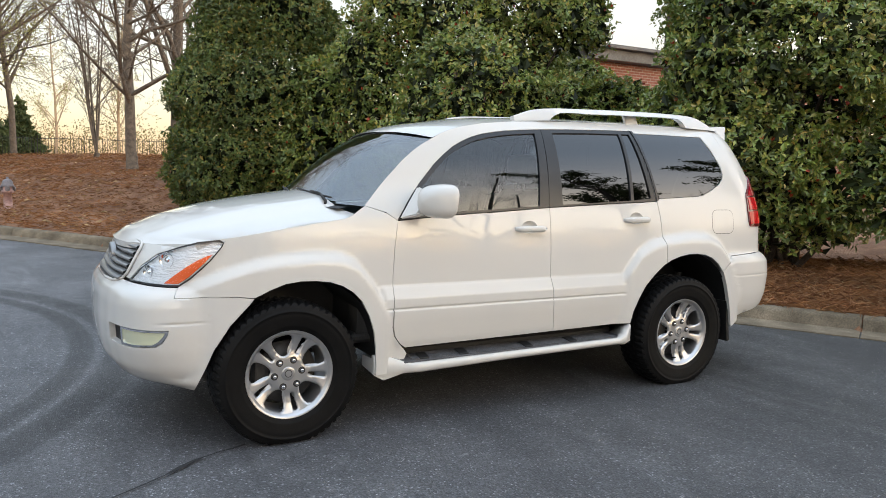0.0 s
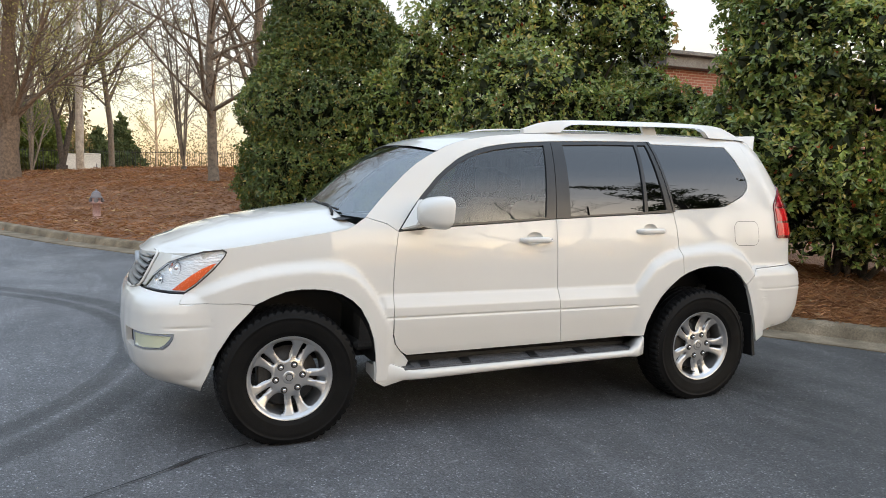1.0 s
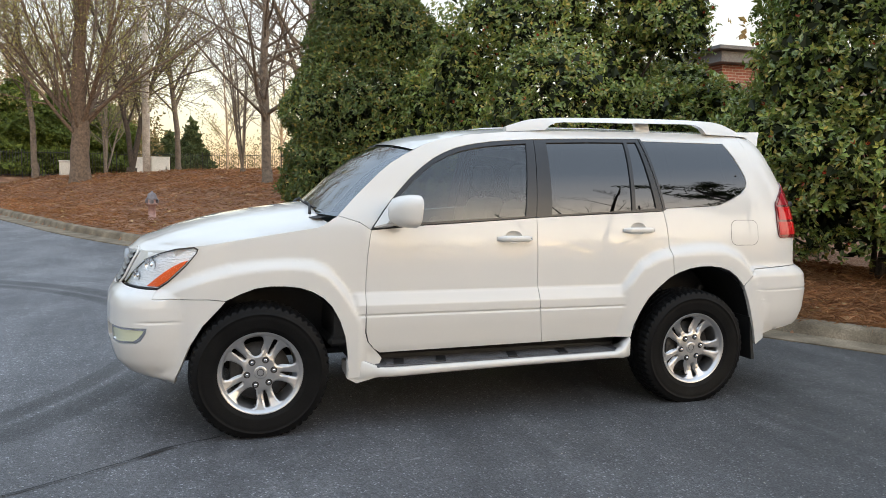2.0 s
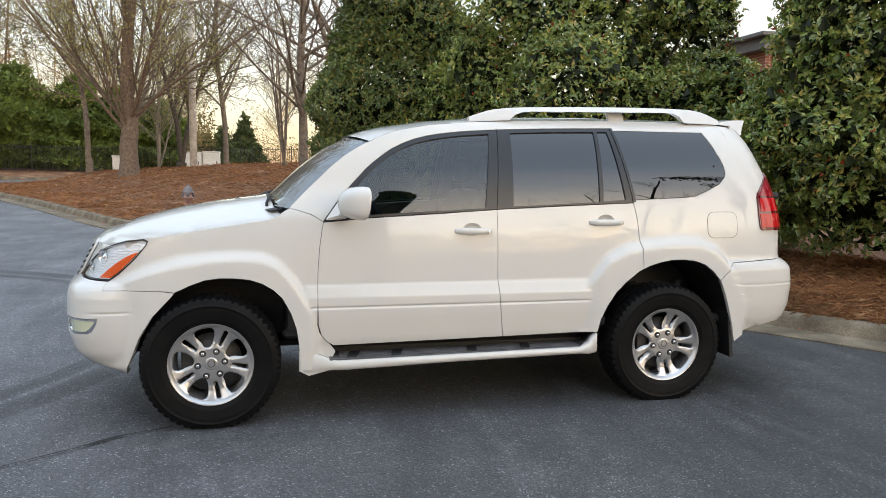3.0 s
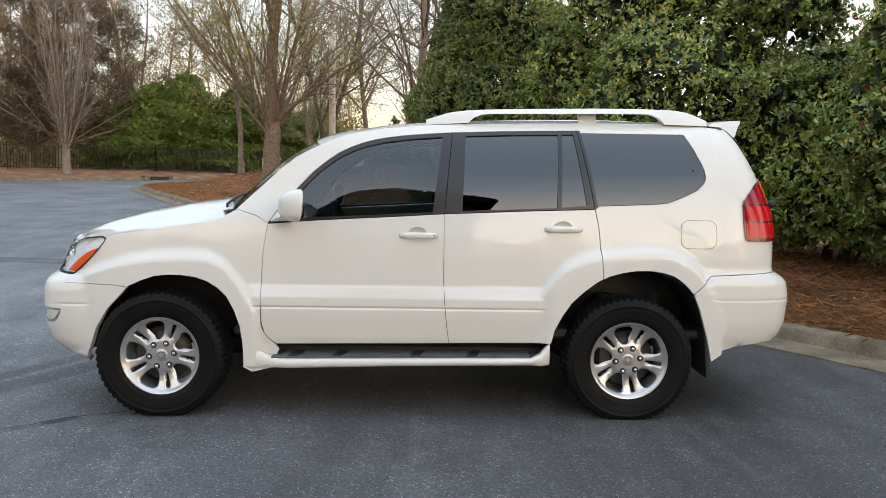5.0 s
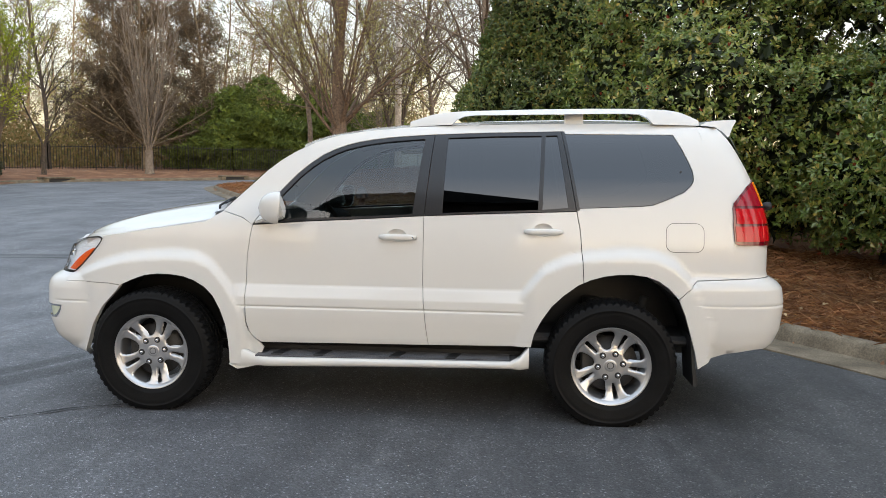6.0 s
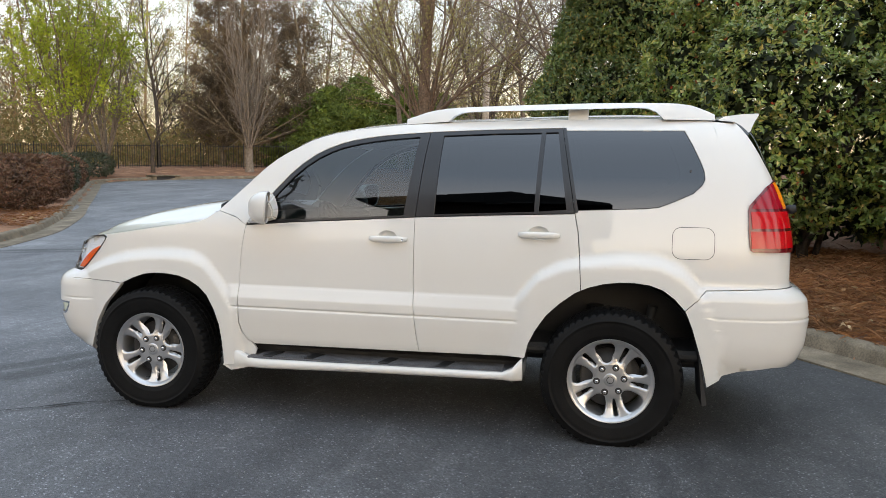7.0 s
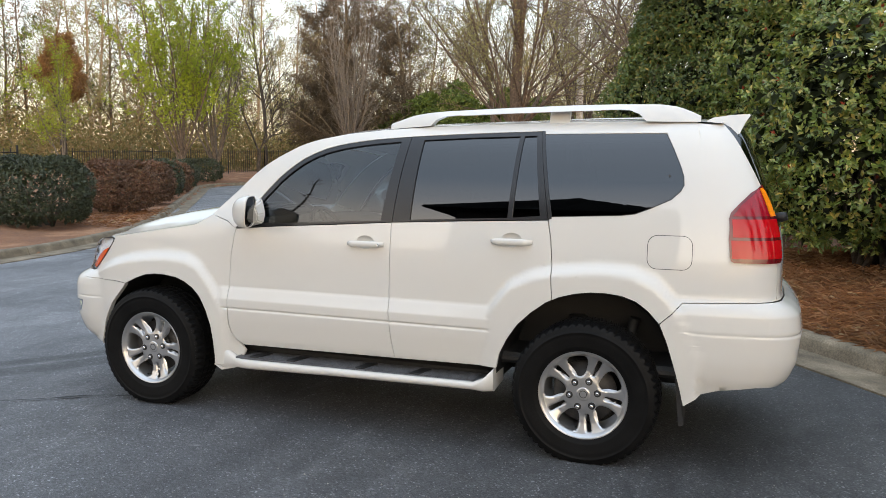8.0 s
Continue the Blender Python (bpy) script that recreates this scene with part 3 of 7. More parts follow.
def panel(poly, fn, step=0.025, lip=0.016, holes=(), cuts=(), inset=0.0022, slits=False):
    """A skin panel: an outline in (along, up), cut into a fine net, laid on the body by fn, with turned-in edges."""
    bm = bmesh.new()
    edges = []
    for loop, sign in [(poly, 1)] + [(h, -1) for h in holes]:
        p = [Vector((a, b)) for a, b in loop]
        area = sum(p[i].x * p[(i + 1) % len(p)].y - p[(i + 1) % len(p)].x * p[i].y for i in range(len(p)))
        if area < 0:
            p.reverse()
        q = []
        for i, c in enumerate(p):
            d0, d1 = (c - p[i - 1]).normalized(), (p[(i + 1) % len(p)] - c).normalized()
            nrm = Vector((-(d0.y + d1.y), d0.x + d1.x))
            nrm = nrm.normalized() if nrm.length > 1e-6 else Vector((-d0.y, d0.x))
            q.append(c + nrm * inset * sign)
        vs = [bm.verts.new((c.x, c.y, 0)) for c in q]
        edges += [bm.edges.new((vs[i], vs[(i + 1) % len(vs)])) for i in range(len(vs))]
    bmesh.ops.triangle_fill(bm, use_beauty=True, edges=edges, normal=(0, 0, 1))
    xs, ys = [v.co.x for v in bm.verts], [v.co.y for v in bm.verts]
    lines = [((a, 0, 0), (1, 0, 0)) for a in np.arange(math.floor(min(xs) / step) * step + step, max(xs), step)]
    lines += [((0, b, 0), (0, 1, 0)) for b in sorted(set(list(np.arange(math.floor(min(ys) / step) * step + step, max(ys), step)) + [c for c in cuts if min(ys) < c < max(ys)]))]
    for co, no in lines:
        bmesh.ops.bisect_plane(bm, geom=bm.verts[:] + bm.edges[:] + bm.faces[:], dist=1e-6, plane_co=co, plane_no=no)
    bmesh.ops.remove_doubles(bm, verts=bm.verts, dist=1e-5)
    for v in bm.verts:
        v.co = fn(v.co.x, v.co.y)
    bm.normal_update()
    c = sum((f.calc_center_median() for f in bm.faces), Vector()) / max(1, len(bm.faces))
    aim = sum((f.normal * f.calc_area() for f in bm.faces), Vector())
    if aim.dot(Vector((c.x * 0.35, c.y, 0.0 if abs(aim.z) < aim.length * 0.8 else 1.0))) < 0:
        bmesh.ops.reverse_faces(bm, faces=bm.faces)
        bm.normal_update()
    for f in bm.faces:
        f.smooth = True
    if lip:
        rim = [e for e in bm.edges if e.is_boundary]
        norm = {v: v.normal.copy() for e in rim for v in e.verts}
        r = bmesh.ops.extrude_edge_only(bm, edges=rim)
        for v in [g for g in r["geom"] if isinstance(g, bmesh.types.BMVert)]:
            near = [e.other_vert(v) for e in v.link_edges if e.other_vert(v) in norm]
            if near:
                v.co -= norm[near[0]] * lip
        for e in rim:
            e.smooth = False
    return bm


car = tagged(empty("suv", (0, 0, 0)), "pearl white four-door sport utility car parked on the asphalt", "car")


def both(name, bm, material, parent=car, label="", parent_other=None):
    """A part of the left side and its mirror image on the right; returns both."""
    m = mirrored(bm)
    a = part(name, bm, material, parent, label)
    b = part(name, m, material, parent_other or parent, label)
    return a, b


CUTS = [0.648, 0.652, 0.656, 0.66, 0.664, 0.668, 0.672, 0.676, 0.714, 0.720, 0.725, 0.729, 0.733, 0.737, 0.741, 0.765, 0.775, 0.785, 0.795, 0.805, 0.82, 0.835, 0.85, 0.865, 0.88, 0.895]
sx = lambda pts: [(SX(a), b) for a, b in pts]
ARCH_F = [(-1.806, 0.421), (-1.768, 0.519), (-1.696, 0.640), (-1.576, 0.765), (-1.50, 0.810), (-1.42, 0.838), (-1.34, 0.848), (-1.26, 0.846), (-1.18, 0.836), (-1.11, 0.812), (-1.05, 0.775), (-1.0, 0.725), (-0.955, 0.64), (-0.925, 0.55), (-0.912, 0.46), (-0.905, 0.36)]
ARCH_R = [(0.925, 0.46), (0.943, 0.54), (0.985, 0.625), (1.04, 0.707), (1.11, 0.775), (1.19, 0.836), (1.26, 0.870), (1.34, 0.893), (1.42, 0.905), (1.50, 0.906), (1.58, 0.897), (1.65, 0.873), (1.71, 0.83), (1.76, 0.77)]

# doors
DOOR_F = [(-0.713, 0.434), (-0.752, 0.462), (-0.785, 0.505), (-0.80, 0.563), (-0.803, 0.72), (-0.80, 0.857), (-0.79, 1.0), (-0.772, 1.12), (-0.764, 1.152), (-0.45, 1.178), (-0.1, 1.198), (0.276, 1.222), (0.277, 1.0), (0.277, 0.825), (0.285, 0.70), (0.30, 0.55), (0.315, 0.449)]
DOOR_R = [(0.315, 0.449), (0.30, 0.55), (0.285, 0.70), (0.277, 0.825), (0.277, 1.0), (0.276, 1.222), (0.7, 1.243), (1.176, 1.262), (1.197, 1.16), (1.212, 1.0), (1.222, 0.852)] + [q for q in ARCH_R[::-1] if q[0] < 1.215]
CUP = lambda xm, zm: [(xm + 0.055 * math.cos(q), zm + 0.036 * math.sin(q)) for q in np.linspace(0, 2 * math.pi, 29)[:-1]]
CUP_F, CUP_R = (0.118, 1.106), (0.984, 1.153)
fdoor, fdoor_r = both("front_door", panel(DOOR_F, P, step=0.02, cuts=CUTS, holes=[CUP(*CUP_F)], inset=0.0018), PAINT)
rdoor, rdoor_r = both("rear_door", panel(DOOR_R, P, step=0.015, cuts=CUTS, holes=[CUP(*CUP_R)], inset=0.0018), PAINT)

# windows of the doors: black frames with glass in them
GLASS_F = [(-0.715, 1.182), (-0.585, 1.340), (-0.49, 1.440), (-0.42, 1.500), (-0.345, 1.552), (-0.27, 1.590), (-0.20, 1.616), (-0.10, 1.640), (0.0, 1.656), (0.10, 1.668), (0.262, 1.682), (0.205, 1.233)]
GLASS_R = [(0.385, 1.243), (0.405, 1.690), (0.70, 1.702), (0.968, 1.708), (0.950, 1.270)]
GLASS_V = [(0.978, 1.272), (0.995, 1.709), (1.062, 1.711), (1.128, 1.285)]
TRIM_TOP = [(-0.768, 1.156), (-0.69, 1.262), (-0.60, 1.367), (-0.507, 1.465), (-0.435, 1.525), (-0.36, 1.578), (-0.29, 1.613), (-0.212, 1.643), (-0.14, 1.662), (-0.064, 1.676), (0.03, 1.689), (0.132, 1.699), (0.322, 1.712)]
TRIM_TOP_R = [(0.322, 1.712), (0.6, 1.724), (0.85, 1.732), (1.088, 1.738)]
FRAME_F = TRIM_TOP + [(0.302, 1.5), (0.277, 1.224), (-0.1, 1.200), (-0.45, 1.180)]
FRAME_R = [(0.277, 1.224), (0.302, 1.5)] + TRIM_TOP_R + [(1.176, 1.264), (0.7, 1.245)]
skin = lambda o: (lambda s, z: P(s, z, o))
both("window_frame", panel(FRAME_F, skin(-0.004), holes=[GLASS_F], lip=0.02), BLACK_TRIM, fdoor, "black door window frame", fdoor_r)
both("window_frame", panel(FRAME_R, skin(-0.004), holes=[GLASS_R, GLASS_V], lip=0.02), BLACK_TRIM, rdoor, "black door window frame", rdoor_r)
both("window_glass", panel(GLASS_F, skin(-0.014), inset=-0.006, lip=0.004), TINT_FRONT, fdoor, "lightly tinted side window", fdoor_r)
both("window_glass", panel(GLASS_R, skin(-0.014), inset=-0.006, lip=0.004), TINT_REAR, rdoor, "dark tinted side window", rdoor_r)
both("vent_glass", panel(GLASS_V, skin(-0.014), inset=-0.006, lip=0.004), TINT_REAR, rdoor, "dark tinted vent window", rdoor_r)

# fender, body side with pillars, bumpers
HOOD_EDGE = [(-0.83, 1.195), (-0.953, 1.2335), (-0.985, 1.216), (-1.03, 1.185), (-1.09, 1.160), (-1.39, 1.112), (-1.64, 1.072), (-1.725, 1.062)]
FENDER = [(-0.803, 0.72), (-0.80, 0.857), (-0.79, 1.0), (-0.772, 1.12), (-0.764, 1.152)] + HOOD_EDGE + [(-1.742, 1.03), (-1.80, 0.958), (-1.885, 0.870), (-1.93, 0.838), (-1.93, 0.788), (-1.66, 0.784), (-1.575, 0.774)] + ARCH_F[4:] + [(-0.80, 0.36), (-0.752, 0.43), (-0.785, 0.505), (-0.80, 0.563)]
FENDER[-4:] = [(-0.905, 0.30), (-0.74, 0.31), (-0.70, 0.40), (-0.722, 0.43), (-0.757, 0.465), (-0.79, 0.508), (-0.805, 0.563)]
both("front_fender", panel(sx(FENDER), P, step=0.015, cuts=CUTS, inset=0.0012), PAINT)

GLASS_Q = [(1.097, 1.722), (1.748, 1.722), (1.790, 1.64), (1.830, 1.55), (1.848, 1.50), (1.852, 1.455), (1.838, 1.425), (1.795, 1.383), (1.70, 1.338), (1.62, 1.306), (1.55, 1.297), (1.184, 1.280)]
A_EDGE = [(-0.764, 1.154), (-0.83, 1.197), (-0.955, 1.235), (-0.852, 1.338), (-0.70, 1.482), (-0.62, 1.545), (-0.543, 1.592), (-0.417, 1.655), (-0.34, 1.683), (-0.266, 1.702), (-0.1, 1.732), (0.137, 1.755), (0.4, 1.770), (0.8, 1.782), (1.3, 1.790), (1.7, 1.790), (1.93, 1.783)]


def SW(x, z):
    """The running coordinate at which the rear body, at height z, lies at x."""
    s = np.linspace(1.86, S_REAR, 400)
    return float(s[int(np.argmin([abs(P(q, z).x - x) for q in s]))])


LAMP_FRONT = [(SW(x, z), z) for x, z in ((2.204, 1.463), (2.160, 1.426), (2.108, 1.370), (2.074, 1.328), (2.068, 1.300), (2.070, 1.20), (2.076, 1.115), (2.084, 1.093), (2.100, 1.084))]
SIDE = A_EDGE + [(2.015, 1.775), (2.12, 1.770), (2.252, 1.765), (2.265, 1.70), (2.283, 1.60), (2.300, 1.46), (2.318, 1.35), (2.321, 1.247), (2.300, 1.238), (2.300, 0.897), (2.1, 0.890), (1.87, 0.879), (1.83, 0.83), (1.765, 0.77)]
SIDE = sx(SIDE) + [q for q in ARCH_R[::-1][1:] if q[0] > 1.225] + [(1.224, 0.853), (1.214, 1.0), (1.199, 1.16), (1.178, 1.264)] + TRIM_TOP_R[::-1] + TRIM_TOP[::-1][1:]
both("body_side", panel(SIDE, P, step=0.018, cuts=CUTS, holes=[GLASS_Q], inset=0.001), PAINT)
both("quarter_glass", panel(GLASS_Q, skin(-0.004), inset=0.004, lip=0.006), TINT_REAR, car, "dark tinted rear quarter window")
both("window_bolt", panel([(1.778 + 0.005 * math.cos(q), 1.503 + 0.006 * math.sin(q)) for q in np.linspace(0, 2 * math.pi, 13)[:-1]], skin(0.002), inset=0.0, lip=0.005), STEEL_DARK, car, "small round window fastener")
both("pillar_trim", panel([(1.0885, 1.738), (1.106, 1.738), (1.195, 1.272), (1.1785, 1.266)], skin(0.002), inset=0.0, lip=0.006), BLACK_TRIM, car, "black pillar strip")
FRAME_Q = [(a, b) for a, b in GLASS_Q]
both("quarter_glass_seal", panel(FRAME_Q, skin(-0.009), inset=0.0, lip=0.012, holes=[[(1.125, 1.708), (1.741, 1.708), (1.780, 1.634), (1.819, 1.545), (1.835, 1.50), (1.839, 1.46), (1.826, 1.434), (1.786, 1.394), (1.693, 1.351), (1.615, 1.319), (1.548, 1.310), (1.208, 1.293)]]), BLACK_TRIM, car)

FOG = [(SYF(-0.67), 0.536), (SYF(-0.58), 0.536), (SYF(-0.47), 0.542), (SYF(-0.47), 0.628), (SYF(-0.58), 0.632), (SX(-1.945), 0.632), (SX(-1.950), 0.605), (SX(-1.966), 0.568), (SX(-1.984), 0.548)]
FRONT_B = [(S_FRONT, 0.325), (SYF(-0.4), 0.32), (SX(-2.08), 0.315), (SX(-1.86), 0.300)] + sx(ARCH_F[:3]) + [(SX(-1.600), 0.742), (SX(-1.577), 0.771), (SX(-1.66), 0.7825), (SX(-1.93), 0.7865), (SX(-1.93), 0.830), (SYF(-0.4), 0.838), (S_FRONT, 0.842)]
b = panel(FRONT_B, P, cuts=CUTS + [0.33, 0.35, 0.37], holes=[FOG], lip=0.03, inset=0.001)
front_bumper = part("front_bumper", mirrored(b, True), PAINT, car)
REAR_B = [(SX(1.87), 0.876), (SX(2.1), 0.887), (SX(2.243), 0.893), (SYR(-0.4), 0.893), (S_REAR, 0.893), (S_REAR, 0.455), (SYR(-0.4), 0.462), (SX(2.22), 0.472), (SX(2.05), 0.445), (SX(1.975), 0.420), (SX(1.893), 0.36), (1.872, 0.45), (1.845, 0.56), (1.81, 0.67), (1.768, 0.768), (1.83, 0.828)]
REAR_B[10:16] = [(SX(1.893), 0.36), (SX(1.872), 0.45), (1.842, 0.56), (1.808, 0.67), (1.768, 0.768), (1.83, 0.828)]
b = panel(REAR_B, P, cuts=CUTS, lip=0.03, inset=0.001)
rear_bumper = part("rear_bumper", mirrored(b, True), PAINT, car)

# hood: a crowned sheet between the fenders
H_LINE = soft_table([-2.4, -2.16, -2.05, -1.97, -1.88, -1.64, -1.39, -1.07, -0.95, -0.7], [0.93, 0.995, 1.03, 1.055, 1.095, 1.158, 1.203, 1.248, 1.262, 1.29], 0.03)


def hood_pt(u, v):
    """u: 0 nose to 1 windshield, v: 0 middle to 1 side edge."""
    nose = -2.135 + 0.30 * v ** 2.6
    tail = -1.085 + 0.11 * v ** 2.2
    x = nose + (tail - nose) * u
    edge = float(np.interp(x, [-2.2, -1.85, -1.725, -1.64, -1.39, -1.07, -0.83], [1.0, 1.055, 1.066, 1.078, 1.118, 1.166, 1.201]))
    y = (-P(SX(max(x, -2.0)), max(1.10, edge)).y - 0.014) * v
    k = ramp01((v - 0.40) / 0.72) / ramp01(0.60 / 0.72)
    top = H_LINE(x) + 0.042 * (1 - min(1.0, v / 0.72) ** 2)
    z = top * (1 - k) + edge * k
    z += 0.006 * (ramp01((v - 0.44) / 0.12) - ramp01((v - 0.58) / 0.22))
    z -= 0.035 * (1 - ramp01(u / 0.07)) * (1 - 0.6 * v)
    return Vector((x, -y, z))


bm = bmesh.new()
grid(bm, [[hood_pt(u, v) for v in np.linspace(0, 1, 29)] for u in list(np.linspace(0, 0.1, 6)) + list(np.linspace(0.14, 1, 22))])
bmesh.ops.recalc_face_normals(bm, faces=bm.faces)
if sum(f.normal.z for f in bm.faces) < 0:
    bmesh.ops.reverse_faces(bm, faces=bm.faces)
rim = [e for e in bm.edges if e.is_boundary and max(abs(v.co.y) for v in e.verts) > 0.01]
r = bmesh.ops.extrude_edge_only(bm, edges=rim)
for v in [g for g in r["geom"] if isinstance(g, bmesh.types.BMVert)]:
    v.co += Vector((0, 0, -0.03))
for e in rim:
    e.smooth = False
part("hood", mirrored(bm, True), PAINT, car)


# windshield and roof
def edge_at(x_list, t):
    k = t * (len(x_list) - 1)
    i = min(int(k), len(x_list) - 2)
    return [x_list[i][c] + (x_list[i + 1][c] - x_list[i][c]) * (k - i) for c in (0, 1)]


WS_EDGE = [(-0.96, 1.235), (-0.852, 1.338), (-0.773, 1.417), (-0.70, 1.482), (-0.62, 1.545), (-0.543, 1.592), (-0.48, 1.625)]


def ws_pt(t, v, drop=0.0):
    x, z = edge_at(WS_EDGE, t)
    e = P(x, z)
    return Vector((e.x - (0.16 - 0.07 * t) * (1 - v * v) + drop * 0.6, e.y * v, e.z + 0.035 * t * (1 - v * v) + 0.012 * (1 - v * v) - drop))


bm = bmesh.new()
grid(bm, [[ws_pt(t, v, 0.006) for v in np.linspace(0, 1, 15)] for t in np.linspace(0, 1, 17)])
bmesh.ops.recalc_face_normals(bm, faces=bm.faces)
part("windshield", mirrored(bm, True), WINDSHIELD, car, "clear windshield with a blue top band")
ROOF_EDGE = [(-0.48, 1.625), (-0.417, 1.655), (-0.34, 1.683), (-0.30, 1.694), (-0.2, 1.714), (-0.1, 1.732), (0.137, 1.755), (0.4, 1.770), (0.8, 1.782), (1.3, 1.790), (1.7, 1.790), (1.93, 1.783), (2.0, 1.772)]


def roof_pt(t, v):
    x = -0.48 + 2.50 * t
    z = float(np.interp(x, [q[0] for q in ROOF_EDGE], [q[1] for q in ROOF_EDGE]))
    e = P(x if x < 1.85 else SX(x), z)
    back = 0.09 * (1 - ramp01(t / 0.12)) * (1 - v * v)
    return Vector((x - back + 0.03 * t * (1 - v * v), e.y * v, e.z + (0.047 - 0.012 * t) * (1 - v ** 2.4)))


bm = bmesh.new()
grid(bm, [[roof_pt(t, v) for v in np.linspace(0, 1, 15)] for t in np.linspace(0, 1, 40)])
bmesh.ops.recalc_face_normals(bm, faces=bm.faces)
part("roof", mirrored(bm, True), PAINT, car)

# tailgate with its window
bm = panel([(SX(2.302), 0.897), (S_REAR, 0.897), (S_REAR, 1.24), (SX(2.302), 1.24)], P, inset=0.0005)
tailgate = part("tailgate", mirrored(bm, True), PAINT, car)
bm = panel([(SX(2.322), 1.245), (S_REAR, 1.245), (S_REAR, 1.77), (SX(2.252), 1.77), (SX(2.265), 1.70), (SX(2.283), 1.60), (SX(2.300), 1.46), (SX(2.318), 1.35)], skin(-0.003), inset=0.0005)
part("rear_window", mirrored(bm, True), TINT_REAR, tailgate, "dark tinted rear window")

# tail lamps
LAMP_REAR = [(2.36, 1.081), (2.378, 1.095), (2.386, 1.14), (2.390, 1.22), (2.388, 1.31), (2.376, 1.385), (2.360, 1.435), (2.345, 1.462)]
a, c = both("tail_lamp", panel(LAMP_FRONT + LAMP_REAR, skin(0.010), step=0.02, inset=0.001, lip=0.025), RED_LENS, car, "red tail lamp with amber corner")
for z0, z1 in ((1.104, 1.195), (1.207, 1.297)):
    pz = [(SW(2.086, z0), z0), (2.372, z0), (2.380, z1), (SW(2.078, z1), z1)]
    both("lamp_section", panel(pz, skin(0.0135), step=0.02, inset=0.002, lip=0.006), RED_BRIGHT, a, "bright red lens section", c)
pz = [(SW(2.082, 1.309), 1.309), (2.318, 1.309), (2.312, 1.38), (2.300, 1.446), (SW(2.172, 1.422), 1.422), (SW(2.120, 1.368), 1.368)]
both("lamp_section", panel(pz, skin(0.0135), step=0.02, inset=0.002, lip=0.006), RED_TOP, a, "deep red lens section", c)
both("turn_lens", panel([(2.324, 1.309), (2.380, 1.309), (2.368, 1.385), (2.350, 1.430), (2.332, 1.450), (2.310, 1.446), (2.318, 1.38)], skin(0.0135), step=0.02, inset=0.001, lip=0.006), TAIL_AMBER, a, "amber turn lens", c)
# a dark cap at the rear window's lower corner
bm = bmesh.new()
cap = P(2.41, 1.30)
tube(bm, [cap + Vector((-0.01, 0.0, 0.0)), cap + Vector((0.03, -0.01, 0.004)), cap + Vector((0.055, -0.015, 0.01))], [0.018, 0.026, 0.020], 12)
both("window_hinge", bm, BLACK_PLASTIC, tailgate, "small dark hinge cap")

# fuel door: a rounded square with a fine gap
def rounded(x0, z0, x1, z1, r, n=5):
    out = []
    for cx, cz, a0 in ((x1 - r, z1 - r, 0), (x0 + r, z1 - r, 90), (x0 + r, z0 + r, 180), (x1 - r, z0 + r, 270)):
        out += [(cx + r * math.cos(radians(a0 + 90 * k / n)), cz + r * math.sin(radians(a0 + 90 * k / n))) for k in range(n + 1)]
    return out


FUEL = rounded(1.693, 1.040, 1.905, 1.204, 0.045)
both("fuel_door_gap", panel(sx(rounded(1.690, 1.037, 1.908, 1.207, 0.048)), skin(0.0008), holes=[sx(FUEL)], inset=0.0, lip=0), BLACK_TRIM, car, "fine dark gap")
both("fuel_door", panel(sx(FUEL), skin(0.0014), inset=0.0, lip=0.004), PAINT, car)

# headlamps: reflector, amber side lens and clear cover
HEAD = [(SYF(-0.52), 0.842), (SX(-1.93), 0.836), (SX(-1.885), 0.872), (SX(-1.80), 0.960), (SX(-1.742), 1.032), (SX(-1.735), 1.052), (SX(-1.76), 1.063), (SX(-1.88), 1.052), (SX(-1.97), 1.028), (SYF(-0.66), 0.985), (SYF(-0.57), 0.915)]
rf, rf2 = both("headlamp", panel(HEAD, skin(-0.012), step=0.03, lip=0.03, inset=0.0), REFLECTOR, car, "clear headlamp with amber turn lens")
ha = [(SX(-1.998), 0.848), (SX(-1.937), 0.847), (SX(-1.897), 0.878), (SX(-1.828), 0.950), (SX(-1.792), 0.990), (SX(-1.815), 0.986), (SX(-1.868), 0.962), (SX(-1.918), 0.928), (SX(-1.962), 0.888)]
both("turn_lens", panel(ha, skin(-0.004), step=0.03, lip=0.012, inset=0.0), AMBER, rf, "amber turn lens", rf2)
both("lamp_cover", panel(HEAD, skin(0.012), step=0.03, lip=0.006, inset=0.006), LENS_CLEAR, rf, "clear lamp cover", rf2)
rim_in = [(p[0] * 0.986 + SX(-1.95) * 0.014, p[1] * 0.968 + 0.95 * 0.032) for p in HEAD]
both("lamp_seal", panel(HEAD, skin(0.002), step=0.03, lip=0.008, inset=-0.003, holes=[rim_in]), BLACK_TRIM, rf, "black lamp seal", rf2)
# projector bowls inside the lamp
for s0, z0, rad in ((SYF(-0.63), 0.893, 0.036), (SX(-2.02), 0.960, 0.042)):
    bm = bmesh.new()
    c0, c1 = P(s0, z0, -0.018), P(s0, z0, 0.0)
    d = (c1 - c0).normalized()
    q = d.to_track_quat("Z", "Y")
    rows = [[c0 + q @ Vector((rr * math.cos(t), rr * math.sin(t), h)) for t in np.linspace(0, 2 * math.pi, 19)[:-1]] for rr, h in ((rad, 0.016), (rad * 0.94, 0.016), (rad * 0.8, 0.002), (rad * 0.45, -0.004), (rad * 0.3, 0.012), (rad * 0.02, 0.018))]
    grid(bm, rows, close=True)
    both("lamp_bowl", bm, CHROME, rf, "chrome lamp bowl", rf2)

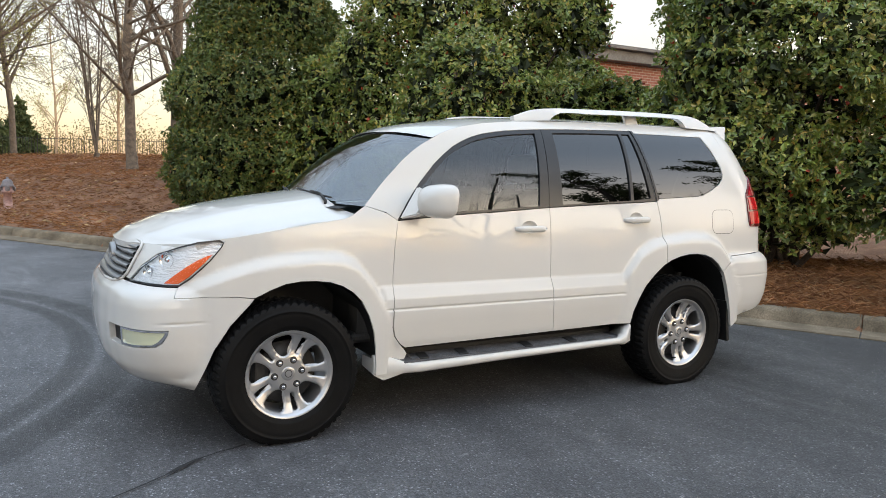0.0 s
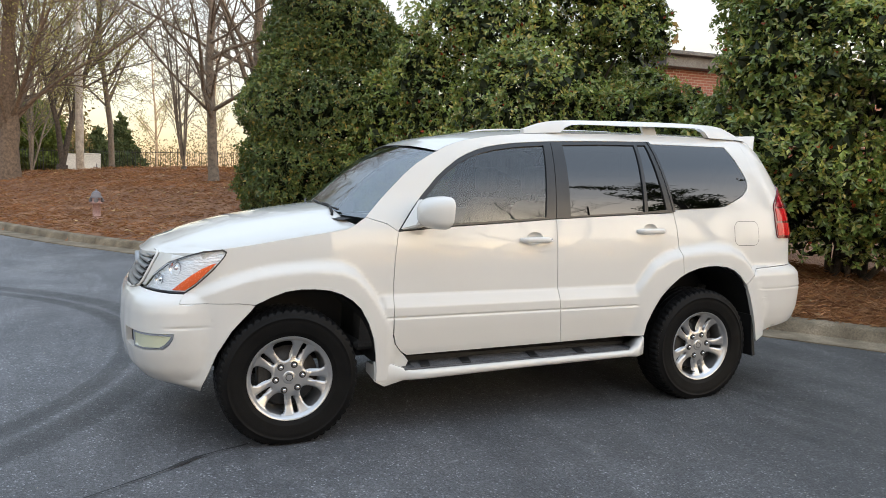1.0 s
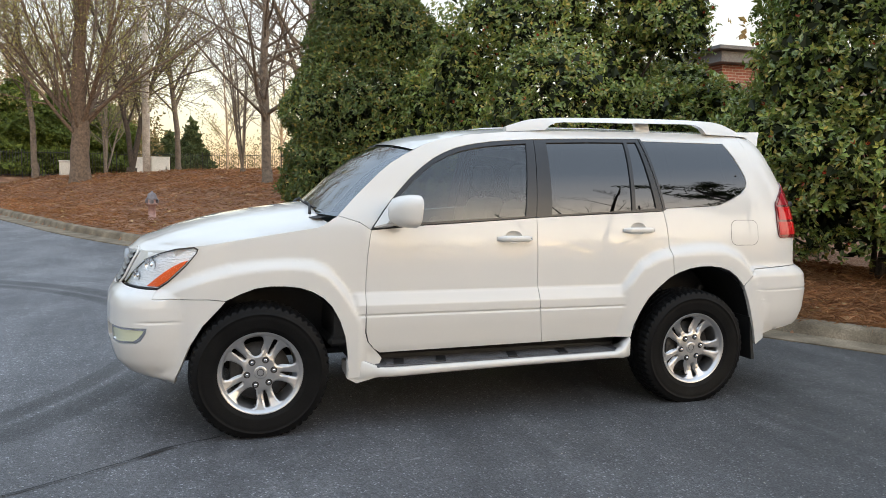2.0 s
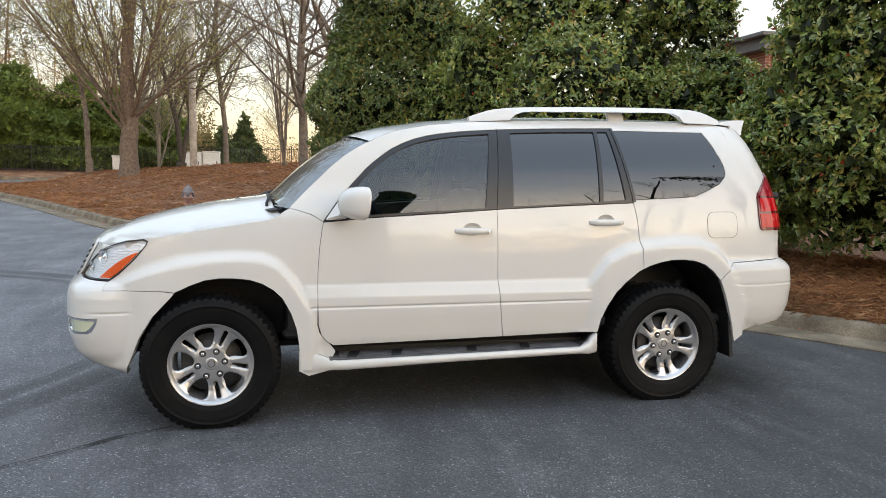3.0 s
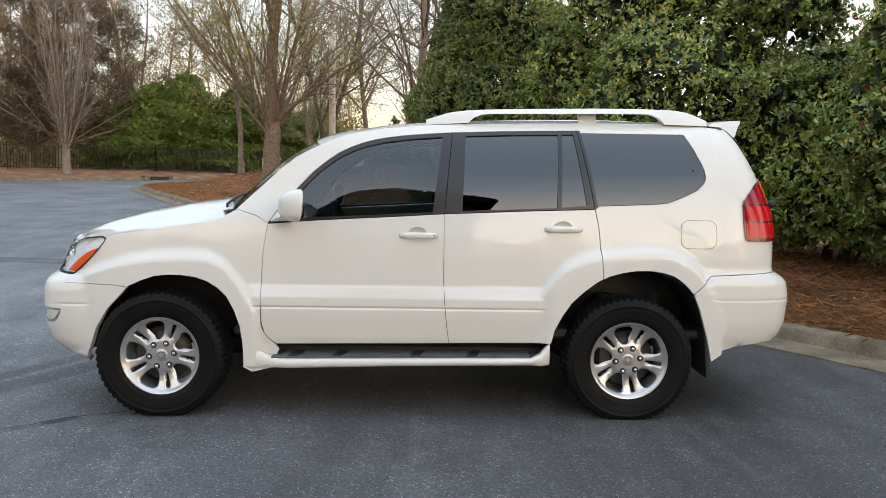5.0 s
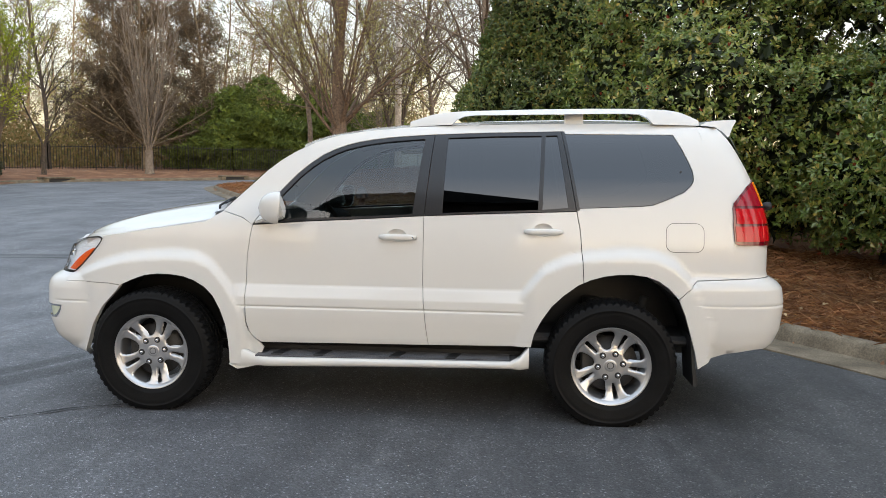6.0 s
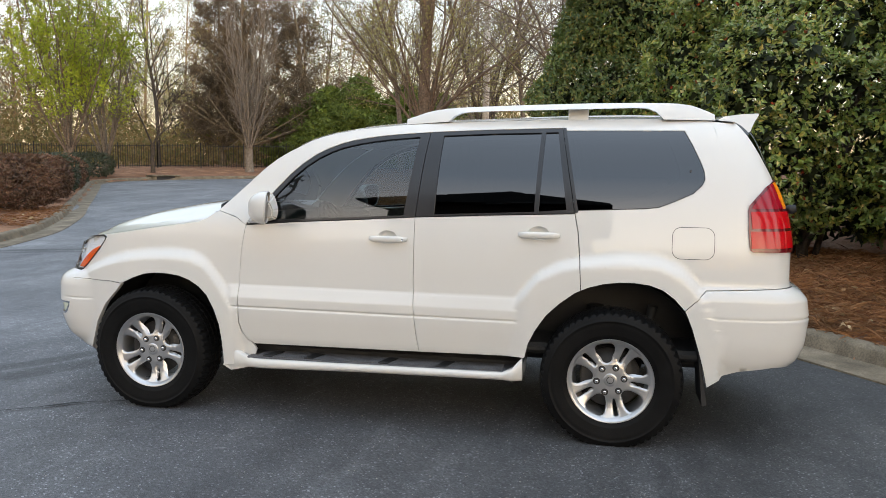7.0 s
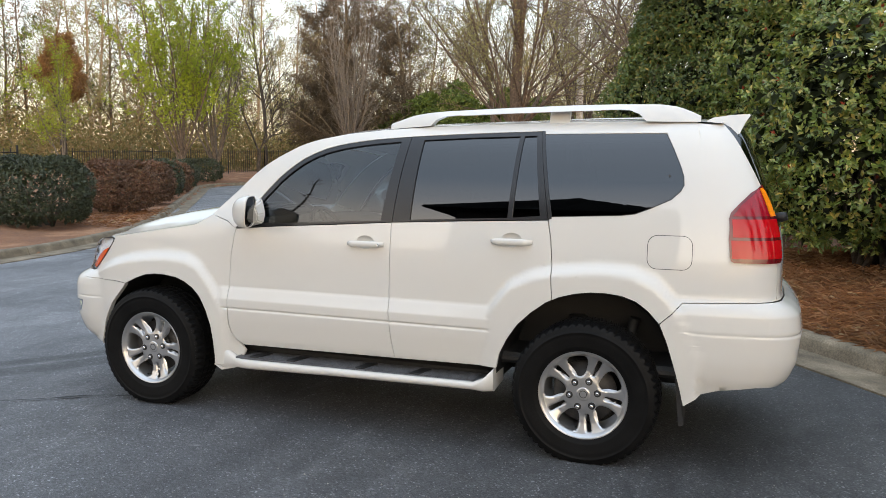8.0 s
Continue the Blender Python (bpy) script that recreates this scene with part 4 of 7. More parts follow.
# grille: frame with slats, and a plain oval badge
GR_Y = lambda z: float(np.interp(z, [0.820, 0.828, 0.842, 0.87, 0.92, 1.0, 1.018, 1.03], [0.33, 0.39, 0.435, 0.455, 0.462, 0.462, 0.45, 0.42]))
fascia = panel([(S_FRONT, 0.846), (SYF(-0.50), 0.846), (SYF(-0.55), 0.915), (SYF(-0.64), 0.985), (SX(-1.985), 1.022), (SX(-2.02), 1.026), (SYF(-0.4), 1.024), (S_FRONT, 1.024)], skin(-0.004), inset=0.0005, lip=0.02)
part("front_fascia", mirrored(fascia, True), PAINT, car)
gz = [0.822, 0.828, 0.842, 0.87, 0.92, 0.98, 1.0, 1.018, 1.028]
gl = [(SYF(-GR_Y(z)), z) for z in gz]
bm = panel([(S_FRONT, 0.820)] + gl + [(S_FRONT, 1.030)], skin(0.003), step=0.03, inset=0, lip=0.02)
grille = part("grille", mirrored(bm, True), BLACK_PLASTIC, car, "grille with grey slats in a white surround")
bm = bmesh.new()
loop_o = [P(s, z, 0.006) for s, z in gl]
tube(bm, loop_o + [P(SYF(-0.2), 1.031, 0.006), P(S_FRONT, 1.032, 0.006)], 0.0075, 8)
tube(bm, [P(S_FRONT, 0.819, 0.006), P(SYF(-0.18), 0.819, 0.006), loop_o[0]], 0.0075, 8)
part("grille_frame", mirrored(bm, True), PAINT, grille, "white grille surround")
for z in (0.842, 0.874, 0.906, 0.938, 0.970, 1.001):
    bm = bmesh.new()
    ys = np.linspace(0, GR_Y(z) - 0.010, 16)
    rows = [[P(SYF(-y) if y > 0 else S_FRONT, z + dz, o) for dz, o in ((-0.012, 0.005), (-0.010, 0.013), (-0.003, 0.026), (0.004, 0.024), (0.009, 0.014), (0.010, 0.005))] for y in ys]
    grid(bm, rows)
    bmesh.ops.recalc_face_normals(bm, faces=bm.faces)
    part("slat", mirrored(bm, True), SLAT_GREY, grille)
bm = bmesh.new()
bc = P(S_FRONT, 0.925, 0.026)
rows = [[bc + Vector((-h, (0.075 + q) * math.cos(t), (0.055 + q) * math.sin(t))) for t in np.linspace(0, 2 * math.pi, 29)[:-1]] for q, h in ((0.008, -0.02), (0.008, 0.0), (0.003, 0.006), (-0.005, 0.006), (-0.009, 0.0), (-0.009, -0.02))]
grid(bm, rows, close=True)
bmesh.ops.recalc_face_normals(bm, faces=bm.faces)
part("badge", bm, SLAT_GREY, grille, "plain oval chrome badge")

# fog lamps in the bumper openings
fl_in = [(SYF(-0.595), 0.540), (SYF(-0.67), 0.540), (SX(-1.986), 0.551), (SX(-1.968), 0.570), (SX(-1.952), 0.605), (SX(-1.947), 0.629), (SYF(-0.595), 0.630)]
fa, fb = both("fog_lamp", panel(fl_in, skin(-0.010), step=0.03, inset=0.004, lip=0.02), FOG_LENS, car, "clear rectangular fog lamp")
both("lamp_rim", panel(fl_in, skin(-0.004), step=0.03, inset=0.0, lip=0.02, holes=[[(SYF(-0.607), 0.550), (SYF(-0.667), 0.550), (SX(-1.995), 0.559), (SX(-1.978), 0.576), (SX(-1.962), 0.605), (SX(-1.957), 0.620), (SYF(-0.607), 0.620)]]), CHROME, fa, "thin bright rim", fb)
both("bumper_vent", panel([(SYF(-0.46), 0.53), (SYF(-0.595), 0.53), (SYF(-0.595), 0.64), (SYF(-0.46), 0.64)], skin(-0.03), step=0.03, inset=0.0), BLACK_PLASTIC, car, "black mesh vent")

# mirrors
def mirror_shell():
    """A rounded, tapering housing, built as rings from the glass end to the nose."""
    bm = bmesh.new()
    rows = []
    for t in np.linspace(0, 1, 13):
        k = math.sqrt(max(0.0, 1 - t ** 2.4))
        k = max(k, 0.04)
        cx, cy, cz = -0.560 - 0.120 * t, -0.978 + 0.010 * t, 1.268 - 0.006 * t
        ring = []
        for q in np.linspace(0, 2 * math.pi, 25)[:-1]:
            c, s = math.cos(q), math.sin(q)
            ey, ez = abs(c) ** 0.62 * (1 if c > 0 else -1), abs(s) ** 0.62 * (1 if s > 0 else -1)
            ring.append((cx + (0.03 * ez if t < 0.5 else 0.0) * (1 - 2 * t) * 0.3, cy - 0.108 * ey * k, cz + 0.094 * ez * k))
        rows.append(ring)
    rows = [[(px + 0.33 * (-0.978 - py), py, pz) for px, py, pz in ring] for ring in rows]
    vs = grid(bm, rows, close=True)
    bm.faces.new(vs[-1])
    r0 = [(v.co.x + 0.004 - 0.020 * (-0.978 - v.co.y), -0.978 + (v.co.y + 0.978) * 0.94, 1.268 + (v.co.z - 1.268) * 0.94) for v in vs[0]]
    r1 = [(v[0] - 0.008, v[1], v[2]) for v in r0]
    n0 = [bm.verts.new(p) for p in r0]
    n1 = [bm.verts.new(p) for p in r1]
    n = len(n0)
    for a, b2 in ((vs[0], n0), (n0, n1)):
        for k in range(n):
            bm.faces.new((a[k], a[(k + 1) % n], b2[(k + 1) % n], b2[k])).smooth = True
    bmesh.ops.recalc_face_normals(bm, faces=bm.faces)
    return bm, r1


shell, ring = mirror_shell()
ml, mr = both("side_mirror", shell, PAINT, car, "white side mirror on the door")
bm = bmesh.new()
bm.faces.new([bm.verts.new(p) for p in ring])
both("mirror_glass", bm, MIRROR_GLASS, ml, "mirror glass", mr)
bm = bmesh.new()
solid_from(bm, [(-0.765, 1.160), (-0.66, 1.165), (-0.565, 1.190), (-0.56, 1.25), (-0.60, 1.335), (-0.625, 1.345)], lambda a, b2: P(a, b2, 0.004), lambda a, b2: Vector((a * 0.6 - 0.56 * 0.4, -0.90, 1.235 + (b2 - 1.235) * 0.62)))
bmesh.ops.bevel(bm, geom=bm.edges[:], offset=0.008, segments=2, affect="EDGES")
both("mirror_arm", bm, PAINT, ml, "white mirror foot", mr)

# door handles with cups behind them
def handle(x0, x1, z, door, door_r, lock, cup):
    bm = bmesh.new()
    n = 15
    rows = []
    for i in range(n):
        t = i / (n - 1)
        x = x0 + (x1 - x0) * t
        rise = 0.028 * min(1.0, math.sin(math.pi * min(max(t, 0.0), 1.0)) * 2.2)
        h = 0.0185 * (0.55 + 0.45 * min(1, math.sin(math.pi * t) * 2.0))
        c = P(x, z)
        rows.append([Vector((x, c.y - rise - 0.011 * math.cos(q) - 0.002, z + h * math.sin(q))) for q in np.linspace(0, 2 * math.pi, 13)[:-1]])
    vs = grid(bm, rows, close=True)
    bm.faces.new(vs[0])
    bm.faces.new(vs[-1][::-1])
    bmesh.ops.recalc_face_normals(bm, faces=bm.faces)
    ha_, hb_ = both("handle", bm, PAINT, door, "white pull handle", door_r)
    xm, zm = cup
    bm = bmesh.new()
    rows = []
    for rr, dep in ((1.03, -0.0015), (0.97, -0.004), (0.86, -0.010), (0.62, -0.019), (0.30, -0.023), (0.03, -0.024)):
        rows.append([P(xm + 0.055 * rr * math.cos(q), zm + 0.036 * rr * math.sin(q), dep) for q in np.linspace(0, 2 * math.pi, 29)[:-1]])
    grid(bm, rows, close=True)
    bm.normal_update()
    if sum(f.normal.y for f in bm.faces) > 0:
        bmesh.ops.reverse_faces(bm, faces=bm.faces)
    both("handle_cup", bm, PAINT, door, "shallow cup behind the handle", door_r)
    if lock:
        bm = bmesh.new()
        c = P(x1 - 0.022, z)
        c.y -= 0.0345
        rows = [[c + Vector((r_ * math.cos(q), -h_, r_ * math.sin(q))) for q in np.linspace(0, 2 * math.pi, 13)[:-1]] for r_, h_ in ((0.008, 0.0), (0.008, 0.003), (0.005, 0.004), (0.0045, 0.001), (0.0005, 0.001))]
        grid(bm, rows, close=True)
        bmesh.ops.recalc_face_normals(bm, faces=bm.faces)
        both("door_lock", bm, CHROME, door, "round key lock", door_r)


handle(0.010, 0.238, 1.096, fdoor, fdoor_r, True, CUP_F)
handle(0.872, 1.100, 1.143, rdoor, rdoor_r, False, CUP_R)


# roof rails: a flat bar on three feet
def roof_rail():
    bm = bmesh.new()
    top = [(0.16, 1.792), (0.22, 1.812), (0.30, 1.838), (0.40, 1.852), (0.52, 1.860), (0.9, 1.872), (1.25, 1.879), (1.5, 1.880), (1.70, 1.876), (1.78, 1.866), (1.85, 1.842), (1.91, 1.812)]
    under = lambda x: float(np.interp(x, [0.16, 0.42, 0.455, 0.50, 0.56, 1.49, 1.55, 1.60, 1.64, 1.91], [1.76, 1.775, 1.808, 1.826, 1.832, 1.849, 1.845, 1.825, 1.785, 1.78]))
    tl = lambda x: float(np.interp(x, [q[0] for q in top], [q[1] for q in top]))
    xs = sorted(set(list(np.linspace(0.16, 1.91, 44)) + [0.42, 0.455, 0.5, 1.55, 1.6, 1.64]))
    rows = []
    for x in xs:
        zt, zb = tl(x), min(under(x), tl(x) - 0.012)
        yo = -0.585 + 0.02 * ramp01((x - 1.5) / 0.4) + 0.02 * ramp01((0.5 - x) / 0.35)
        tilt = 0.35 * (zt - 1.78)
        rows.append([(x, yo + tilt - 0.004, zt - 0.006), (x, yo + tilt + 0.004, zt), (x, yo + tilt + 0.036, zt - 0.001), (x, yo + tilt + 0.044, zt - 0.008), (x, yo + 0.042, zb), (x, yo - 0.006, zb)])
    vs = grid(bm, rows, close=True)
    bm.faces.new(vs[0])
    bm.faces.new(vs[-1][::-1])
    rail = set(bm.verts)
    box(bm, (1.11, -0.545, 1.780), (1.225, -0.520, 1.858), 0.005, 1)
    for v in bm.verts:
        if v not in rail and v.co.z > 1.82:
            v.co.y += 0.035
    bmesh.ops.recalc_face_normals(bm, faces=bm.faces)
    for e in bm.edges:
        if len(e.link_faces) == 2 and e.calc_face_angle() > 0.8:
            e.smooth = False
    return bm


both("roof_rail", roof_rail(), PAINT, car, "white roof rail")
bm = bmesh.new()
box(bm, (0.14, -0.36, 1.80), (0.75, 0.36, 1.816), 0.006, 2)
for v in bm.verts:
    v.co.z = v.co.z - 0.026 + 0.012 * (1 - (v.co.y / 0.4) ** 2) - 0.025 * max(0, 0.3 - v.co.x)
part("sunroof", bm, BLACK_TRIM, car, "dark glass sunroof")

# rear spoiler over the tailgate
bm = bmesh.new()
rows = []
for v in np.linspace(-1, 1, 21):
    y = 0.545 * v
    dz = 0.018 * (1 - v * v)
    sweep = 0.02 * (1 - v * v)
    tipx = 2.145 + sweep
    prof = [(1.93, 1.785), (1.97, 1.806), (2.06, 1.818), (tipx, 1.822), (tipx + 0.004, 1.814), (tipx - 0.02, 1.776), (2.10, 1.720), (2.085, 1.712), (2.05, 1.735), (1.98, 1.765)]
    rows.append([(px, y * (1 - 0.10 * max(0.0, pz - 1.712) / 0.11), pz + dz) for px, pz in prof])
vs = grid(bm, rows, close=True)
bm.faces.new(vs[0])
bm.faces.new(vs[-1][::-1])
bmesh.ops.recalc_face_normals(bm, faces=bm.faces)
for e in bm.edges:
    if len(e.link_faces) == 2 and e.calc_face_angle() > 0.6:
        e.smooth = False
part("spoiler", bm, PAINT, car, "white roof spoiler")

# running boards
def step_bar():
    bm = bmesh.new()
    rows = []
    for x in sorted(list(np.linspace(-0.912, 0.915, 34)) + [-0.84, -0.80, -0.76, -0.72]):
        zb = float(np.interp(x, [-0.912, -0.885, -0.86, -0.74, 0.0, 0.8, 0.90, 0.92], [0.300, 0.270, 0.268, 0.296, 0.317, 0.330, 0.322, 0.33]))
        zt = float(np.interp(x, [-0.92, -0.84, -0.78, -0.73, -0.70, 0.84, 0.86, 0.88, 0.92], [0.41, 0.405, 0.382, 0.364, 0.358, 0.377, 0.40, 0.455, 0.462]))
        yo = float(np.interp(x, [-0.912, -0.84, -0.74, -0.66, 0.86, 0.915], [-0.866, -0.878, -0.902, -0.928, -0.928, -0.905]))
        yi = float(np.interp(x, [-0.9, -0.78, -0.68, 0.84, 0.86, 0.92], [-0.84, -0.85, -0.897, -0.897, -0.86, -0.80]))
        rows.append([(x, -0.70, zb + 0.02), (x, -0.88, zb), (x, yo + 0.014, zb + 0.004), (x, yo, zb + 0.018), (x, yo, zt - 0.014), (x, yo + 0.010, zt - 0.002), (x, yi, zt), (x, yi + 0.004, zt - 0.02), (x, -0.70, zt - 0.03)])
    vs = grid(bm, rows, close=True)
    bm.faces.new(vs[0])
    bm.faces.new(vs[-1][::-1])
    bmesh.ops.recalc_face_normals(bm, faces=bm.faces)
    return bm


st, st_r = both("running_board", step_bar(), PAINT, car, "white running board with dark tread")
bm = bmesh.new()
box(bm, (-0.74, -0.90, 0.335), (0.868, -0.70, 0.366), 0.004, 1)
for k in range(9):
    y0 = -0.892 + 0.019 * k
    box(bm, (-0.68, y0, 0.366), (0.80, y0 + 0.011, 0.371), 0.0015, 1)
for v in bm.verts:
    v.co.z += 0.011 * (v.co.x + 0.8) / 1.67 + 0.002
both("tread", bm, GREY_PLASTIC, st, "ribbed dark rubber tread", st_r)
for x0 in (-0.64, -0.38, 0.08, 0.42):
    bm = bmesh.new()
    box(bm, (x0, -0.896, 0.3685), (x0 + 0.06, -0.775, 0.3755), 0.002, 1)
    for v in bm.verts:
        v.co.x += 0.25 * (v.co.y + 0.896)
        v.co.z += 0.011 * (v.co.x + 0.8) / 1.67 + 0.002
    both("grip", bm, BLACK_PLASTIC, st, "black grip bar", st_r)
bm = bmesh.new()
box(bm, (-0.82, -0.715, 0.33), (0.90, -0.66, 0.47), 0.01, 1)
both("sill", bm, BLACK_PLASTIC, car, "dark sill under the doors")


# wheels
def revolve(bm, prof, n=64):
    """prof: (radius, depth outwards); the axle lies along y."""
    rows = []
    for k in range(n):
        t = 2 * math.pi * k / n
        rows.append([(r * math.cos(t), -h, r * math.sin(t)) for r, h in prof])
    vs = [[bm.verts.new(p) for p in r] for r in rows]
    for k in range(n):
        a, b2 = vs[k], vs[(k + 1) % n]
        for i in range(len(prof) - 1):
            bm.faces.new((a[i], a[i + 1], b2[i + 1], b2[i])).smooth = True
    return bm


def tyre_mesh(R=0.386):
    bm = bmesh.new()
    side = [(0.222, 0.090), (0.228, 0.104), (0.238, 0.110), (0.252, 0.113), (0.256, 0.1165), (0.262, 0.117), (0.300, 0.1255), (0.318, 0.127), (0.330, 0.1262), (0.332, 0.1285), (0.338, 0.1285), (0.340, 0.1255), (0.350, 0.123), (R - 0.024, 0.118)]
    side_in = [(r, -h) for r, h in side[::-1]]
    revolve(bm, side, 96)
    revolve(bm, side_in, 64)
    # tread: grooved band with shoulder blocks
    n = 168
    cross = [(-0.118, -0.024), (-0.110, -0.010), (-0.085, -0.002), (-0.052, 0.0), (-0.050, -0.009), (-0.044, -0.009), (-0.042, 0.0), (-0.006, 0.001), (-0.004, -0.009), (0.004, -0.009), (0.006, 0.001), (0.042, 0.0), (0.044, -0.009), (0.050, -0.009), (0.052, 0.0), (0.085, -0.002), (0.110, -0.010), (0.118, -0.024)]
    rows = []
    for k in range(n):
        t = 2 * math.pi * k / n
        ph = k % 3
        ring = []
        for h, dr in cross:
            r = R + dr
            if ph == 0 and (abs(h) > 0.07) and abs(h) < 0.117:
                r -= 0.009
            if ph == 1 and abs(h) < 0.045 and dr > -0.005:
                r -= 0.004
            ring.append((r * math.cos(t), -h, r * math.sin(t)))
        rows.append(ring)
    vs = [[bm.verts.new(p) for p in r] for r in rows]
    for k in range(n):
        a, b2 = vs[k], vs[(k + 1) % n]
        for i in range(len(cross) - 1):
            bm.faces.new((a[i], b2[i], b2[i + 1], a[i + 1]))
    bmesh.ops.recalc_face_normals(bm, faces=bm.faces)
    return bm


def rim_mesh():
    bm = bmesh.new()
    revolve(bm, [(0.235, 0.088), (0.2365, 0.104), (0.232, 0.110), (0.224, 0.109), (0.219, 0.101), (0.211, 0.094), (0.206, 0.085), (0.203, 0.06), (0.200, 0.0), (0.195, -0.06), (0.21, -0.1)], 72)
    bmesh.ops.recalc_face_normals(bm, faces=bm.faces)
    for e in bm.edges:
        if len(e.link_faces) == 2 and e.calc_face_angle() > 0.9:
            e.smooth = False
    return bm


def spoke_outline():
    """One broad spoke of a fifth of the wheel, and the slot in it."""
    half = [(0.030, 36), (0.070, 36), (0.0945, 36), (0.0960, 31.5), (0.101, 26.5), (0.112, 22.6), (0.130, 19.8), (0.155, 18.6), (0.180, 18.8), (0.197, 20.6), (0.205, 24.5), (0.210, 30)]
    up = [(r * math.cos(radians(a)), r * math.sin(radians(a))) for r, a in half]
    arc = [(0.210 * math.cos(radians(a)), 0.210 * math.sin(radians(a))) for a in (20, 10, 0, -10, -20)]
    slot = [(0.118 - 0.0092 * math.cos(q), 0.0092 * math.sin(q)) for q in np.linspace(-math.pi / 2, math.pi / 2, 7)]
    slot += [(0.160, 0.0108), (0.196, 0.0122), (0.2015, 0.008), (0.2030, 0.0), (0.2015, -0.008), (0.196, -0.0122), (0.160, -0.0108)]
    return up + arc + [(x, -y) for x, y in up[::-1]], slot


def spoke_panel():
    out, slot = spoke_outline()
    segs = []
    for loop in (out, slot):
        q = np.array(loop)
        segs.append(np.concatenate((q, np.roll(q, -1, 0)), 1))
    segs = np.concatenate(segs)
    # the hub cut and the sides shared with the next spokes stay unrounded
    mid = (segs[:, :2] + segs[:, 2:]) / 2
    segs = segs[(np.hypot(mid[:, 0], mid[:, 1]) > 0.094) & (np.hypot(mid[:, 0], mid[:, 1]) < 0.2085)]

    def place(a, b2):
        r = math.hypot(a, b2)
        h = float(np.interp(r, [0.03, 0.085, 0.10, 0.125, 0.16, 0.19, 0.212], [0.0775, 0.0765, 0.0735, 0.0705, 0.0745, 0.084, 0.093]))
        p0, d = segs[:, :2], segs[:, 2:] - segs[:, :2]
        t = np.clip(((a - p0[:, 0]) * d[:, 0] + (b2 - p0[:, 1]) * d[:, 1]) / np.maximum((d * d).sum(1), 1e-12), 0, 1)
        near = float(np.hypot(a - p0[:, 0] - d[:, 0] * t, b2 - p0[:, 1] - d[:, 1] * t).min())
        h -= 0.007 * max(0.0, 1 - near / 0.007) ** 2
        return Vector((a, -h, b2))

    return panel(out, place, step=0.007, lip=0.045, holes=[slot], inset=0.0)


SPOKE = spoke_panel()


def spoke_mesh(ang):
    bm = SPOKE.copy()
    m = Matrix.Rotation(ang, 4, "Y")
    for v in bm.verts:
        v.co = m @ v.co
    return bm


def wheel(name, at, turn, label):
    """All the pieces of one wheel, as parts of a wheel Empty's mesh parent: the tyre carries them."""
    m = Matrix.Translation(at) @ turn
    def put(b, bottom=False):
        for v in b.verts:
            v.co = m @ v.co
            if bottom and v.co.z < 0.004:
                v.co.z = 0.004
        return b
    tyre = part("wheel", put(tyre_mesh(), True), RUBBER, car, label)
    part("rim", put(rim_mesh()), ALLOY, tyre, "silver alloy rim")
    for k in range(5):
        part("spoke", put(spoke_mesh(radians(72 * k + SPOKE_TURN[name]))), ALLOY, tyre)
    for k in range(6):
        t = radians(60 * k + 8)
        shift = Vector((0.074 * math.cos(t), 0, 0.074 * math.sin(t)))
        # A raised dark disc round each nut paints the shade of its recess.
        b = bmesh.new()
        revolve(b, [(0.0005, 0.0778), (0.0150, 0.0778), (0.0172, 0.0792), (0.0190, 0.0785), (0.0195, 0.072)], 18)
        b2 = bmesh.new()
        revolve(b2, [(0.0005, 0.0905), (0.006, 0.0905), (0.0095, 0.0885), (0.0108, 0.084), (0.0108, 0.076)], 6)
        for q, name_, material, text in ((b, "lug_shade", STEEL_DARK, "raised dark disc standing for the lug recess's shade"), (b2, "lug_nut", CHROME, "chrome lug nut")):
            bmesh.ops.recalc_face_normals(q, faces=q.faces)
            for v in q.verts:
                v.co += shift
            part(name_, put(q), material, tyre, text)
    b = bmesh.new()
    revolve(b, [(0.0005, 0.0825), (0.026, 0.0825), (0.033, 0.0815), (0.0365, 0.079), (0.038, 0.074)], 32)
    bmesh.ops.recalc_face_normals(b, faces=b.faces)
    part("hub_cap", put(b), ALLOY, tyre, "silver hub cap")
    b = bmesh.new()
    revolve(b, [(0.0165, 0.0822), (0.017, 0.0838), (0.0200, 0.0838), (0.0205, 0.0822)], 28)
    bmesh.ops.recalc_face_normals(b, faces=b.faces)
    part("hub_ring", put(b), STEEL_DARK, tyre, "plain raised ring")
    b = bmesh.new()
    tt = radians(SPOKE_TURN[name] - 36)
    tube(b, [(0.190 * math.cos(tt), -0.060, 0.190 * math.sin(tt)), (0.178 * math.cos(tt), -0.100, 0.178 * math.sin(tt))], [0.005, 0.004], 7)
    part("valve", put(b), BLACK_PLASTIC, tyre, "black tyre valve")
    b = bmesh.new()
    revolve(b, [(0.05, 0.02), (0.165, 0.02), (0.165, 0.005), (0.05, 0.0)], 48)
    revolve(b, [(0.05, 0.018), (0.08, 0.03), (0.085, 0.02)], 32)
    box(b, (-0.165, -0.038, -0.055), (-0.085, 0.05, 0.075), 0.01, 2)
    bmesh.ops.recalc_face_normals(b, faces=b.faces)
    part("brake_disc", put(b), STEEL_DARK, tyre, "dark brake disc and caliper")
    return tyre


